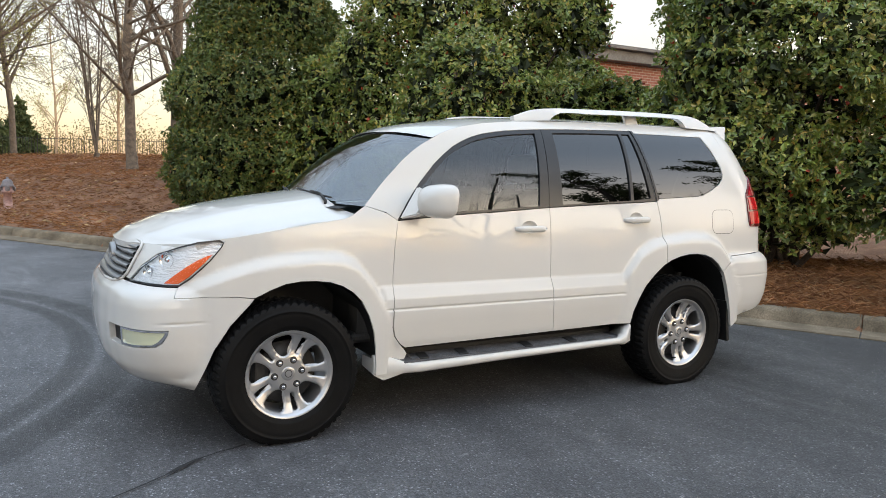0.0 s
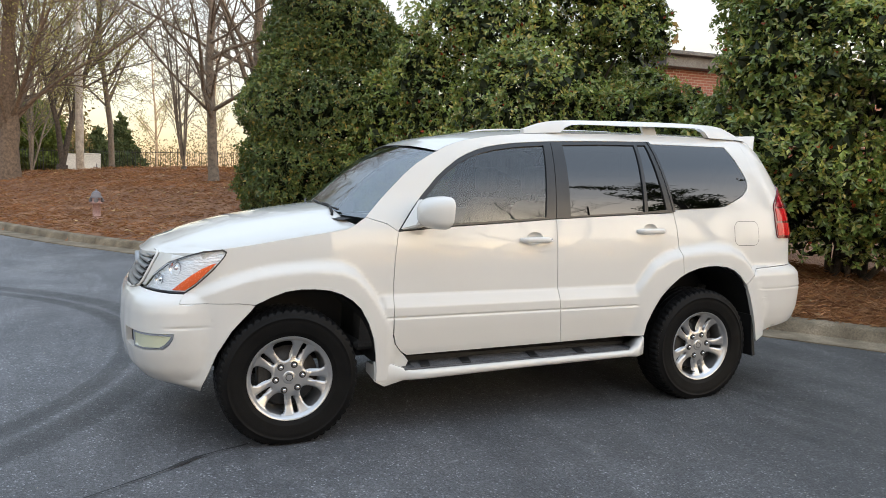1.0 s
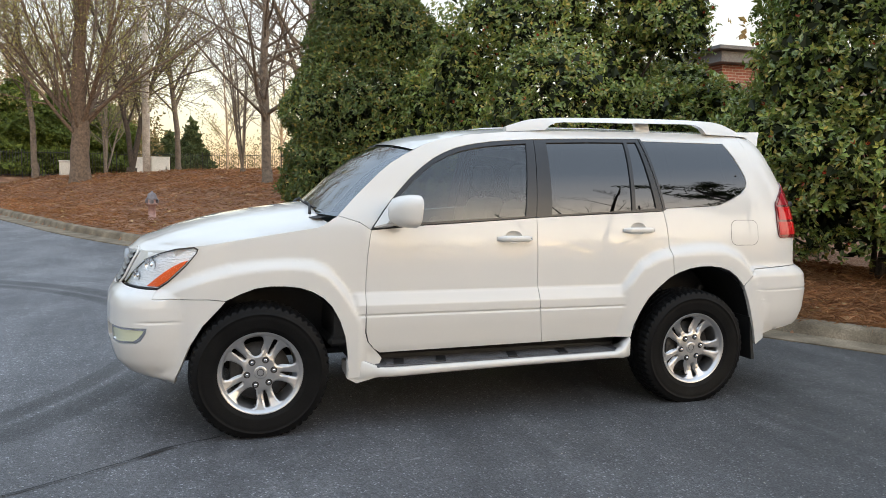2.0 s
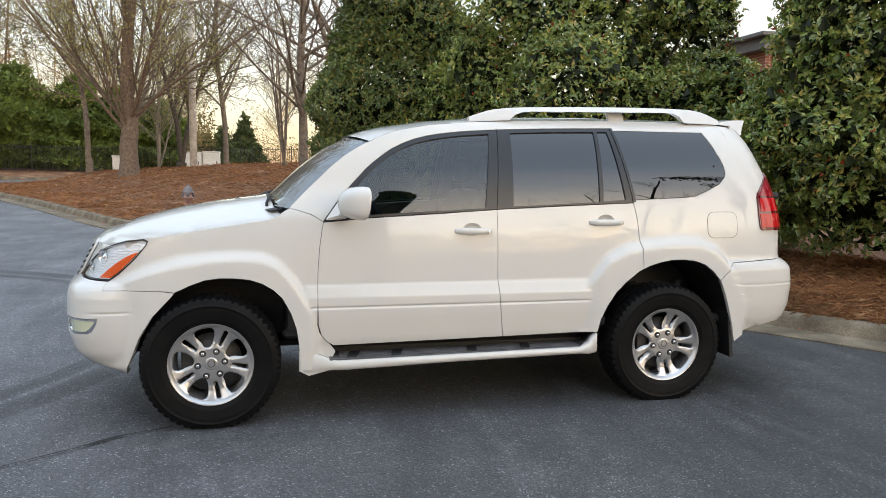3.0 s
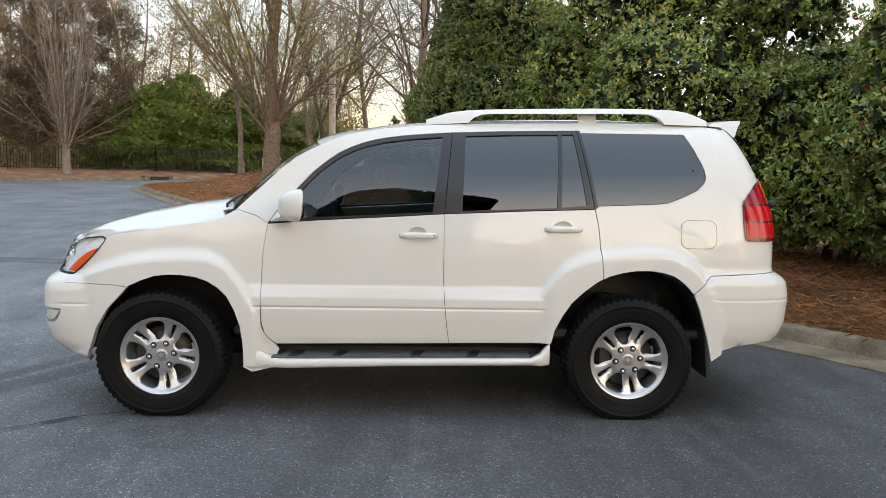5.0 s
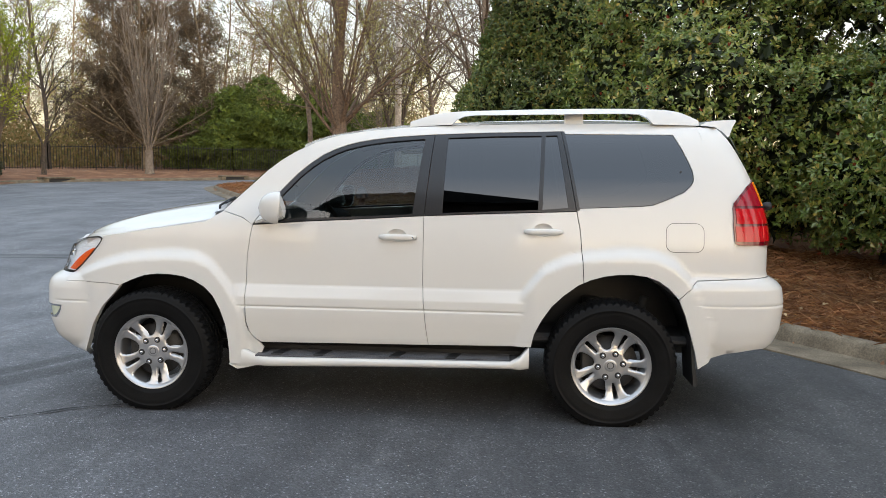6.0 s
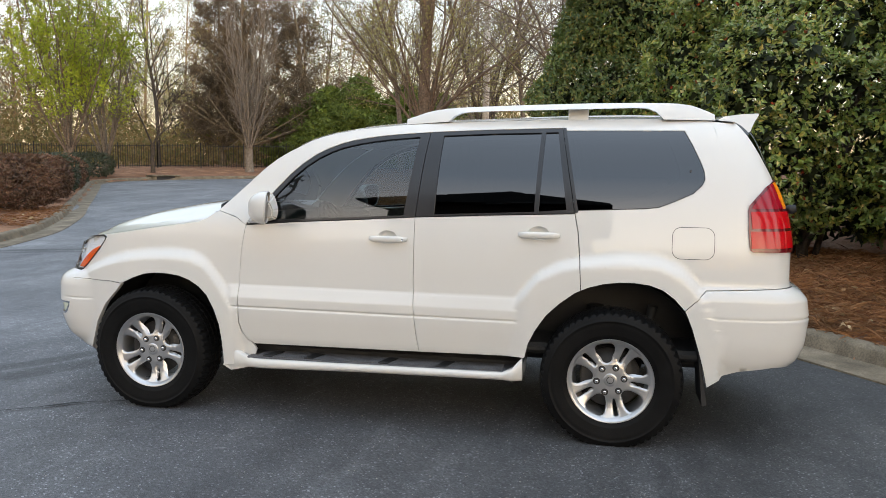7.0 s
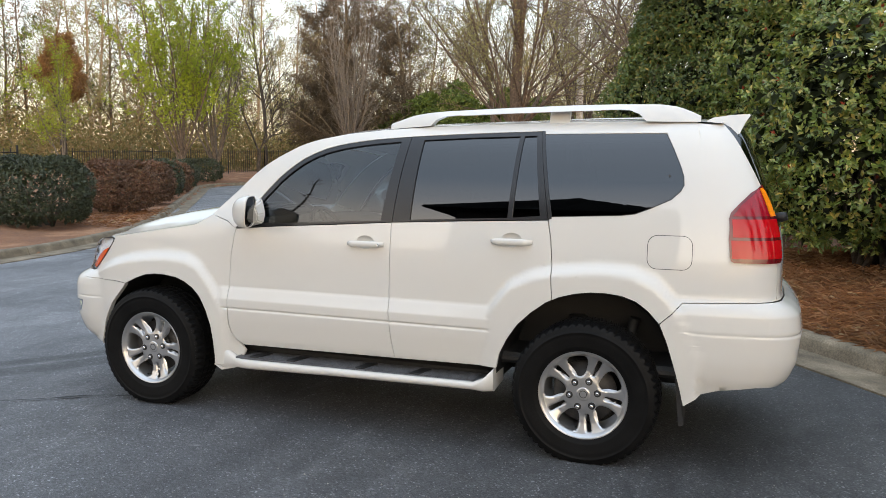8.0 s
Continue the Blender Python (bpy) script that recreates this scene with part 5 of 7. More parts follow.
SPOKE_TURN = {"fl": -65.0, "rl": -65.0, "fr": 30.0, "rr": 50.0}
HUB_Z = 0.362
flip = Matrix.Rotation(math.pi, 4, "Z")
wheel("fl", (-1.395, -0.787, HUB_Z), Matrix.Identity(4), "black tyre on a silver five-spoke wheel")
wheel("rl", (1.395, -0.787, HUB_Z), Matrix.Identity(4), "black tyre on a silver five-spoke wheel")
wheel("fr", (-1.395, 0.787, HUB_Z), flip, "black tyre on a silver five-spoke wheel")
wheel("rr", (1.395, 0.787, HUB_Z), flip, "black tyre on a silver five-spoke wheel")


# wheel wells, underbody, mud flaps
def well(cx, cz, r):
    bm = bmesh.new()
    rows = []
    for t in np.linspace(0.0, math.pi, 30):
        px, pz = cx - r * math.cos(t), cz + r * math.sin(t) * 1.02
        inside = P(SX(px), max(pz, 0.42)).y + 0.022
        rows.append([(cx + (px - cx) * 1.012, max(-0.882, inside), cz + (pz - cz) * 1.012)] + [(px, max(y, inside + 0.005), pz) for y in (-0.845, -0.80, -0.60, -0.42)])
    vs = grid(bm, rows)
    bm.faces.new([v[-1] for v in vs])
    return bm


both("wheel_well", well(-1.355, 0.38, 0.475), BLACK_PLASTIC, car, "black inner wheel arch")
both("wheel_well", well(1.40, 0.42, 0.485), BLACK_PLASTIC, car, "black inner wheel arch")
bm = bmesh.new()
box(bm, (-2.0, -0.42, 0.34), (2.2, 0.42, 0.46), 0.03, 2)
box(bm, (-0.82, -0.74, 0.34), (0.90, 0.74, 0.42), 0.02, 1)
tube(bm, [(-1.395, -0.70, HUB_Z), (-1.395, 0.70, HUB_Z)], 0.05, 12)
tube(bm, [(1.395, -0.70, HUB_Z), (1.395, 0.70, HUB_Z)], 0.06, 12)
tube(bm, [(1.30, -0.55, 0.34), (1.30, -0.55, 0.72)], 0.05, 12)
tube(bm, [(1.52, -0.60, 0.30), (1.62, -0.62, 0.74)], 0.028, 10)
tube(bm, [(0.7, -0.45, 0.42), (1.2, -0.52, 0.50), (1.395, -0.56, 0.40)], 0.03, 8)
part("underbody", bm, BLACK_PLASTIC, car, "dark underbody with axles")
bm = bmesh.new()
solid_from(bm, [(1.855, 0.55), (1.90, 0.26), (1.885, 0.255), (1.83, 0.255), (1.80, 0.55)], lambda a, b2: Vector((a, -0.872, b2)), lambda a, b2: Vector((a - 0.004, -0.62, b2)))
for v in bm.verts:
    if v.co.x < 1.85:
        v.co.x = v.co.x + 0.045 if v.co.z < 0.3 else 1.845
both("mud_flap", bm, BLACK_PLASTIC, car, "black rubber mud flap")


# cabin: floor, dashboard, seats and steering wheel, seen dimly through the glass
bm = bmesh.new()
box(bm, (-1.0, -0.76, 0.46), (2.15, 0.76, 0.52), 0.02, 1)
box(bm, (-0.9, -0.02, 0.5), (0.6, 0.02, 0.6), 0.01, 1)
part("cabin_floor", bm, DARK_INTERIOR, car, "dark cabin floor")
bm = bmesh.new()
prof = [(-0.98, 1.17), (-0.80, 1.19), (-0.60, 1.185), (-0.52, 1.15), (-0.50, 1.05), (-0.56, 0.85), (-0.62, 0.52), (-1.0, 0.52)]
rows = [[(a + 0.03 * (y / 0.75) ** 2, y, b2 + 0.01 * math.cos(3 * y)) for a, b2 in prof] for y in np.linspace(-0.75, 0.75, 13)]
vs = grid(bm, rows, close=True)
bm.faces.new(vs[0])
bm.faces.new(vs[-1][::-1])
bmesh.ops.recalc_face_normals(bm, faces=bm.faces)
part("dashboard", bm, DARK_INTERIOR, car, "dark grey dashboard")


def seat(x, y, wide, label):
    bm = bmesh.new()
    box(bm, (x - 0.27, y - wide, 0.62), (x + 0.25, y + wide, 0.80), 0.06, 3)
    cushion = part("seat", bm, INTERIOR, car, label)
    bm = bmesh.new()
    box(bm, (x + 0.16, y - wide, 0.74), (x + 0.31, y + wide, 1.32), 0.06, 3)
    for v in bm.verts:
        v.co.x += 0.30 * (v.co.z - 0.74)
    part("backrest", bm, INTERIOR, cushion)
    return cushion


for x, y in ((-0.02, -0.38), (-0.02, 0.38)):
    c = seat(x, y, 0.25, "grey front seat")
    bm = bmesh.new()
    box(bm, (x + 0.325, y - 0.13, 1.36), (x + 0.43, y + 0.13, 1.555), 0.045, 3)
    tube(bm, [(x + 0.36, y - 0.05, 1.28), (x + 0.375, y - 0.05, 1.40)], 0.008, 6)
    tube(bm, [(x + 0.36, y + 0.05, 1.28), (x + 0.375, y + 0.05, 1.40)], 0.008, 6)
    part("headrest", bm, INTERIOR, c)
c = seat(0.80, 0.0, 0.40, "grey rear bench seat")
for y in (-0.26, 0.0, 0.26):
    bm = bmesh.new()
    box(bm, (1.145, y - 0.12, 1.34), (1.24, y + 0.12, 1.50), 0.04, 3)
    part("headrest", bm, INTERIOR, c)
bm = bmesh.new()
cen, ax = Vector((-0.36, -0.38, 1.10)), Vector((0.88, 0, 0.42)).normalized()
q = ax.to_track_quat("Z", "Y")
tube(bm, [cen + q @ Vector((0.185 * math.cos(t), 0.185 * math.sin(t), 0)) for t in np.linspace(0, 2 * math.pi, 33)], 0.016, 8, cap=False)
for a in (90, 210, 330):
    tube(bm, [cen, cen + q @ Vector((0.18 * math.cos(radians(a)), 0.18 * math.sin(radians(a)), 0))], 0.015, 6)
tube(bm, [cen - ax * 0.02, cen + ax * 0.03], 0.06, 16)
tube(bm, [cen, cen - ax * 0.25], 0.035, 8)
part("steering_wheel", bm, DARK_INTERIOR, car, "dark steering wheel")
bm = bmesh.new()
rows = [[roof_pt(t, v) + Vector((0, 0, -0.055)) for v in np.linspace(0, 0.96, 9)] for t in np.linspace(0.05, 0.97, 14)]
grid(bm, rows)
part("headliner", mirrored(bm, True), INTERIOR, car, "pale headliner")

# wipers on the cowl
bm = bmesh.new()
rows = [[Vector((p.x + 0.01, p.y, p.z - 0.016)) for p in [ws_pt(0.0, v) for v in np.linspace(0, 0.84, 15)]], [Vector((p.x - 0.045 - 0.06 * (1 - v * v) * 0.4, p.y, p.z - 0.028)) for v, p in [(v, ws_pt(0.0, v)) for v in np.linspace(0, 0.84, 15)]]]
grid(bm, rows)
part("cowl", mirrored(bm, True), BLACK_PLASTIC, car, "black cowl panel")
for v0, v1 in ((0.66, 0.02), (0.04, -0.60)):
    bm = bmesh.new()
    w = lambda v, t: ws_pt(t, abs(v)) if v >= 0 else Vector((ws_pt(t, abs(v)).x, -ws_pt(t, abs(v)).y, ws_pt(t, abs(v)).z))
    off = Vector((-0.012, 0, 0.022))
    tube(bm, [w(v0 + (v1 - v0) * k, 0.02 + 0.05 * k) + off * 0.5 for k in np.linspace(0, 1, 9)], [0.006] * 9, 6)
    tube(bm, [w(v0, 0.0) + Vector((-0.03, 0, -0.02)), w(v0, 0.0) + Vector((-0.03, 0, 0.008)), w(v0 + (v1 - v0) * 0.25, 0.035) + off * 0.8, w(v0 + (v1 - v0) * 0.5, 0.050) + off * 0.8], [0.009, 0.009, 0.007, 0.006], 6)
    part("wiper", bm, BLACK_PLASTIC, car, "black wiper arm and blade")

# ---- plants ----
rng = np.random.default_rng(7)


def unit(v):
    return v / np.maximum(np.linalg.norm(v, axis=-1, keepdims=True), 1e-9)


def leaf_mesh(name, pos, axis, nrm, length, width, material, parent):
    """Folded pointed leaves: pos is the stalk end, axis the way it grows, nrm its upper side."""
    axis = unit(axis)
    side = unit(np.cross(axis, nrm))
    up = np.cross(side, axis)
    l, w = np.asarray(length)[:, None], np.asarray(width)[:, None]
    mid = pos + axis * l * 0.45
    a = mid + side * w * 0.5 + up * w * 0.22
    b = mid - side * w * 0.5 + up * w * 0.22
    tip = pos + axis * l - up * l * 0.10
    v = np.stack((pos, a, tip, b), 1).reshape(-1, 3)
    i = np.arange(len(pos))[:, None] * 4
    f = np.concatenate((i + [0, 1, 2], i + [0, 2, 3]), 1).reshape(-1, 3)
    return mesh_from(name, v, f, material, parent)


def lumpy(d, seed, amp):
    """Uneven radius by direction."""
    k = seed * 1.7
    r = np.ones(len(d))
    for f, a in ((2.3, 1.0), (4.9, 0.6), (9.7, 0.35)):
        r += amp * a * (np.sin(d[:, 0] * f * 2 + k) * np.sin(d[:, 1] * f * 2.3 + 2 * k) + np.sin(d[:, 2] * f * 2.1 + k * 0.7 + d[:, 0] * f)) * 0.5
    return r


def shrub_points(blobs, count, seed, depth=0.10, amp=0.16, inner=False, low=0.12):
    """Places and outward directions near the outside of a union of lumpy ovals."""
    g = np.random.default_rng(seed)
    b = np.array(blobs, float)
    area = (b[:, 3] * b[:, 4] + b[:, 3] * b[:, 5] + b[:, 4] * b[:, 5])
    which = g.choice(len(b), count * 2, p=area / area.sum())
    d = unit(g.normal(size=(count * 2, 3)))
    d[:, 2] = np.where(d[:, 2] < -0.75, -d[:, 2], d[:, 2])
    r = lumpy(d + which[:, None] * 0.37, seed, amp) * (1 - np.abs(g.normal(0, depth, count * 2)))
    if inner:
        r *= g.uniform(0.55, 0.85, count * 2)
    c, s = b[which, :3], b[which, 3:6]
    p = c + d * s * r[:, None]
    out = unit(d / s)
    keep = p[:, 2] > low + 0.5 * low * np.sin(p[:, 0] * 3.1 + p[:, 1] * 2.3)
    for k in range(len(b)):
        q = (p - b[k, :3]) / b[k, 3:6]
        keep &= (which == k) | ((q * q).sum(1) > 0.72)
    i = np.flatnonzero(keep)[:count]
    return p[i], out[i]


def shrub(name, base, blobs, tips, per, size, leaf, label, category, seed, inner_leaf=None, stems=7, depth=0.10, amp=0.16, flush=None, group="", low=0.12):
    """A leafy shrub: stems, a crown of rosettes of leaves on the shoot tips, and inner leaves, coloured dark for shade
    where inner_leaf is given.
    """
    bx, by, bz = base
    thing = tagged(empty(name, base), label, category, group=group)
    g = np.random.default_rng(seed + 100)
    bl = [(bx + a, by + b_, bz + c, d, e, f) for a, b_, c, d, e, f in blobs]
    p, out = shrub_points([(a, b_, c - bz, d, e, f) for a, b_, c, d, e, f in bl], tips, seed, depth, amp, False, low)
    p[:, 2] += bz
    n = len(p)
    grow = unit(out + g.normal(0, 0.45, (n, 3)) + [0, 0, 0.35])
    pos = np.repeat(p, per, 0)
    gr = np.repeat(grow, per, 0)
    m = len(pos)
    spin = unit(np.cross(gr, g.normal(size=(m, 3))))
    lift = g.uniform(0.15, 0.95, (m, 1))
    axis = unit(gr * lift + spin)
    pos = pos - gr * g.uniform(0.0, size * 1.3, (m, 1)) + spin * size * 0.08
    nrm = unit(gr + g.normal(0, 0.25, (m, 3)))
    ln = size * g.uniform(0.65, 1.25, m)
    leaf_mesh("crown", pos, axis, nrm, ln, ln * g.uniform(0.46, 0.64, m), leaf, thing)
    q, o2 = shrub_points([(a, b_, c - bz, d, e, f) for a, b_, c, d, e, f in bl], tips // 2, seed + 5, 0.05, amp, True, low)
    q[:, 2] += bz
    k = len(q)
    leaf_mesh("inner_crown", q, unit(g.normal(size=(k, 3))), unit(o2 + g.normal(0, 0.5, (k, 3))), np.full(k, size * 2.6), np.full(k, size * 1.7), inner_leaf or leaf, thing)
    if flush is not None:
        sel = g.choice(n, max(12, n // 34), replace=False)
        pp = np.repeat(p[sel] + out[sel] * size * 0.4, 5, 0)
        gg = np.repeat(grow[sel], 5, 0)
        sp = unit(np.cross(gg, g.normal(size=gg.shape)))
        leaf_mesh("red_shoot_tuft", pp, unit(gg + sp * 0.55), sp, g.uniform(0.5, 0.9, len(pp)) * size, np.full(len(pp), size * 0.28), flush, thing)["kind"] = "stuff"
    gg = random.Random(seed)
    for i in range(stems):
        bm = bmesh.new()
        a = gg.uniform(0, 6.28)
        t = bl[gg.randrange(len(bl))]
        f = Vector((bx + 0.25 * math.cos(a), by + 0.25 * math.sin(a), bz - 0.1))
        e = Vector((t[0] + gg.uniform(-0.4, 0.4) * t[3], t[1] + gg.uniform(-0.4, 0.4) * t[4], t[2] + 0.4 * t[5]))
        mid = f.lerp(e, 0.5) + Vector((gg.uniform(-0.2, 0.2), gg.uniform(-0.2, 0.2), 0))
        tube(bm, [f, f.lerp(mid, 0.5), mid, e], [0.045, 0.04, 0.03, 0.012], 6)
        part("stem", bm, BARK_DARK, thing)
    return thing


def tubes_mesh(name, lines, material, parent):
    """Many tapered bars in one mesh: each line is (points, radii, sides)."""
    V, F, base = [], [], 0
    for pts, rad, sides in lines:
        pts = np.asarray(pts, float)
        n = len(pts)
        d = unit(np.gradient(pts, axis=0))
        ref = np.array((0.31, 0.87, 0.38)) if abs(d[0, 1]) < 0.8 else np.array((0.9, 0.1, 0.4))
        a = unit(np.cross(d, ref))
        b_ = np.cross(d, a)
        q = np.arange(sides) * 2 * math.pi / sides
        ring = pts[:, None] + np.asarray(rad)[:, None, None] * (np.cos(q)[None, :, None] * a[:, None] + np.sin(q)[None, :, None] * b_[:, None])
        V.append(ring.reshape(-1, 3))
        i = base + np.arange(n * sides).reshape(n, sides)
        j = np.roll(i, -1, 1)
        F.append(np.stack((i[:-1], j[:-1], j[1:], i[1:]), -1).reshape(-1, 4))
        base += n * sides
    return mesh_from(name, np.concatenate(V), np.concatenate(F), material, parent, smooth=True)


def grow_tree(seed, height, r0, trunk, stems, levels, up, kids, shrink, bend=0.10, start_spread=0.5, first=0.3, angle=(0.4, 0.85), leader=False):
    """A branching skeleton: lines (level, points, radii, sides), and the fine tips with directions."""
    g = np.random.default_rng(seed)
    lines, tips = [], []
    steps = (7, 8, 5, 3, 2)

    def branch(p, d, length, r, level):
        n = steps[min(level, 4)] if level < levels else 3 if level < 4 else 2
        pts, dd = [p], d
        lift = np.array((0, 0, up[min(level, len(up) - 1)])) * 0.25
        for i in range(n - 1):
            dd = unit(dd + g.normal(0, bend if level > 1 else bend * 0.6, 3) + lift)
            pts.append(pts[-1] + dd * length / (n - 1))
        pts = np.array(pts)
        rad = r * np.linspace(1, 0.30 if level < levels else 0.2, n)
        lines.append((level, pts, rad, 9 if level == 0 else (6 if level == 1 else (4 if level == 2 else 3))))
        if level >= levels:
            tips.append((pts[-1], dd))
            tips.append(((pts[0] + pts[-1]) * 0.5, dd))
            return
        k = kids[min(level - 1, len(kids) - 1)]
        f0 = first if level == 1 else 0.15
        for i in range(k):
            t = f0 + (1 - f0) * ((i + g.uniform(0.1, 1.0)) / k) ** (1.35 if level == 1 else 1.0)
            t = min(t, 0.995)
            j = min(n - 2, int(t * (n - 1)))
            f = t * (n - 1) - j
            q = pts[j] * (1 - f) + pts[j + 1] * f
            here = unit(pts[j + 1] - pts[j])
            side = unit(np.cross(here, g.normal(size=3)))
            ang = g.uniform(*angle)
            nd = unit(here * math.cos(ang) + side * math.sin(ang))
            branch(q, nd, length * shrink * g.uniform(0.6, 1.2) * (1.15 - 0.6 * t), (rad[j] * (1 - f) + rad[j + 1] * f) * g.uniform(0.30, 0.6), level + 1)

    base = np.zeros(3)
    if trunk > 0:
        pts = np.array([base + (0, 0, -0.3)] + [base + np.array((g.normal(0, 0.02) * z, g.normal(0, 0.02) * z, z)) for z in np.linspace(0, trunk, 5)])
        lines.append((0, pts, r0 * np.array((1.5, 1.28, 1.05, 1.0, 0.97, 0.95)), 12))
        base = pts[-1] - (0, 0, trunk * 0.06)
    a0 = g.uniform(0, 6.28)
    for i in range(stems):
        a = a0 + 2.4 * i + g.uniform(-0.3, 0.3)
        s = start_spread * (0.2 + 0.9 * (i + 0.5) / stems) * g.uniform(0.8, 1.2) if stems > 1 else 0.04
        lead = leader and i == 0
        if lead:
            s = 0.03
        d = unit(np.array((math.cos(a) * s, math.sin(a) * s, 1.0)))
        reach = 1.0 - (0.38 * i / stems if stems > 4 else 0.1 * i)
        low = base - np.array((0, 0, trunk * 0.25 * g.uniform(0, 1))) if trunk > 0 and i > 1 else base
        branch(low, d, (height - trunk) * reach * g.uniform(0.9, 1.05), r0 * (0.9 if stems == 1 or lead else 0.93 / math.sqrt(stems) * g.uniform(0.7, 1.1)), 1)
    return lines, tips


def tree(name, base, label, seed, height, r0, trunk, stems, levels, up, kids, shrink, bark, leaf=None, leaf_n=0, leaf_size=0.1, droop=0.0, bend=0.10, start_spread=0.5, first=0.3, category="tree", spread_leaf=0.5, group="", min_r=0.0045, angle=(0.4, 0.85), leader=False, leaf_w=0.5):
    lines, tips = grow_tree(seed, height, r0, trunk, stems, levels, up, kids, shrink, bend, start_spread, first, angle, leader)
    thing = tagged(empty(name, base), label, category, group=group)
    off = np.array(base)
    big = [(p + off, r, s) for l, p, r, s in lines if l <= 0]
    if big:
        tubes_mesh("trunk", big, bark, thing)
    for l, p, r, sd in lines:
        if l == 1:
            tubes_mesh("limb", [(p + off, r, sd)], bark, thing)
    twigs = [(p + off, np.maximum(r, min_r), sd) for l, p, r, sd in lines if l > 1]
    if twigs:
        tubes_mesh("branchwork", twigs, bark, thing)["kind"] = "stuff"
    if leaf is not None and leaf_n:
        g = np.random.default_rng(seed + 9)
        tp = np.array([t[0] for t in tips]) + off
        td = np.array([t[1] for t in tips])
        i = g.integers(0, len(tp), leaf_n)
        pos = tp[i] - td[i] * g.uniform(0, 0.8, (leaf_n, 1)) * spread_leaf + g.normal(0, spread_leaf * 0.3, (leaf_n, 3))
        ax = unit(g.normal(size=(leaf_n, 3)) + [0, 0, -droop])
        ln = leaf_size * g.uniform(0.6, 1.3, leaf_n)
        leaf_mesh("crown", pos, ax, unit(g.normal(size=(leaf_n, 3)) + [0, 0, 0.8]), ln, ln * leaf_w, leaf, thing)
    return thing


def gz_at(x, y):
    return float(ground_z(np.array([[x]]), np.array([[y]]))[0, 0])


BARK_DARK = speckled("dark_bark", (0.045, 0.035, 0.028), (0.12, 0.095, 0.075), 14, 0.9, 0.6, 60, 0.02)
BARK_TRUNK = speckled("grey_brown_bark", (0.101, 0.073, 0.052), (0.230, 0.164, 0.117), 12, 0.9, 0.6, 60, 0.02)
BARK_GREY = speckled("grey_bark", (0.109, 0.086, 0.065), (0.239, 0.190, 0.147), 9, 0.9, 0.5, 50, 0.02)
# Distance haze put into the colour: paler than the barks of nearer trees.
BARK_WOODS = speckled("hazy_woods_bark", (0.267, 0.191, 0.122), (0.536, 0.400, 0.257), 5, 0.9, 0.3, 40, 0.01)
BARK_TAN = speckled("tan_smooth_bark", (0.139, 0.109, 0.082), (0.264, 0.217, 0.172), 7, 0.8, 0.3, 40, 0.01)
TWIG_BROWN = speckled("brown_twig_bark", (0.137, 0.102, 0.066), (0.260, 0.206, 0.134), 5, 0.9, 0.3, 40, 0.01)
LEAF_HOLLY = island_varied("dark_holly_leaf", [(0.056, 0.093, 0.026), (0.086, 0.136, 0.037), (0.125, 0.180, 0.049), (0.086, 0.127, 0.037), (0.215, 0.237, 0.056), (0.069, 0.114, 0.033), (0.328, 0.246, 0.056)], 0.42, 0.5, 0.18, 0.8)
# Shade of the crown's depth put into the colour, far darker than outer leaves.
LEAF_INNER_SHADE = island_varied("shaded_inner_leaf", [(0.015, 0.024, 0.009), (0.025, 0.037, 0.011), (0.020, 0.026, 0.011)], 0.6, 0.3, 0.1)
LEAF_PHOTINIA = island_varied("photinia_leaf", [(0.105, 0.167, 0.040), (0.167, 0.247, 0.056), (0.247, 0.337, 0.072), (0.150, 0.216, 0.049), (0.398, 0.405, 0.091), (0.120, 0.183, 0.044), (0.523, 0.405, 0.101)], 0.32, 0.8, 0.2, 0.9)
LEAF_RED = island_varied("red_young_leaf", [(0.30, 0.035, 0.02), (0.42, 0.08, 0.03), (0.24, 0.03, 0.02)], 0.4, 0.5, 0.2)
LEAF_HEDGE = island_varied("dark_hedge_leaf", [(0.024, 0.036, 0.018), (0.039, 0.054, 0.024), (0.06, 0.068, 0.033)], 0.4, 0.5, 0.05, 1.5)
LEAF_HEDGE_BROWN = island_varied("bronze_hedge_leaf", [(0.103, 0.052, 0.034), (0.172, 0.083, 0.052), (0.086, 0.055, 0.031), (0.224, 0.129, 0.069)], 0.5, 0.4, 0.05, 1.5)
LEAF_SPRING = island_varied("yellow_green_spring_leaf", [(0.243, 0.325, 0.024), (0.365, 0.448, 0.039), (0.455, 0.509, 0.055), (0.198, 0.279, 0.024)], 0.5, 0.3, 0.35, 0.25)
LEAF_OLIVE = island_varied("olive_spring_leaf", [(0.251, 0.253, 0.092), (0.386, 0.366, 0.145), (0.310, 0.305, 0.103), (0.426, 0.346, 0.165)], 0.5, 0.3, 0.35, 0.25)
LEAF_RUST = island_varied("rusty_leaf", [(0.266, 0.137, 0.059), (0.363, 0.205, 0.085), (0.206, 0.116, 0.059)], 0.6, 0.3, 0.3, 0.25)
LEAF_FAR_GREEN = island_varied("far_evergreen_leaf", [(0.069, 0.104, 0.021), (0.115, 0.159, 0.029), (0.173, 0.224, 0.039), (0.091, 0.121, 0.026)], 0.55, 0.35, 0.2, 0.5)
LEAF_PINE = island_varied("pine_needle_tuft", [(0.053, 0.080, 0.031), (0.083, 0.112, 0.042), (0.120, 0.136, 0.056)], 0.6, 0.3, 0.2, 0.4)

# the evergreen shrubs behind the car, on the bed beyond the kerb
def on_ground(x, y, sink=0.05):
    return (x, y, gz_at(x, y) - sink)


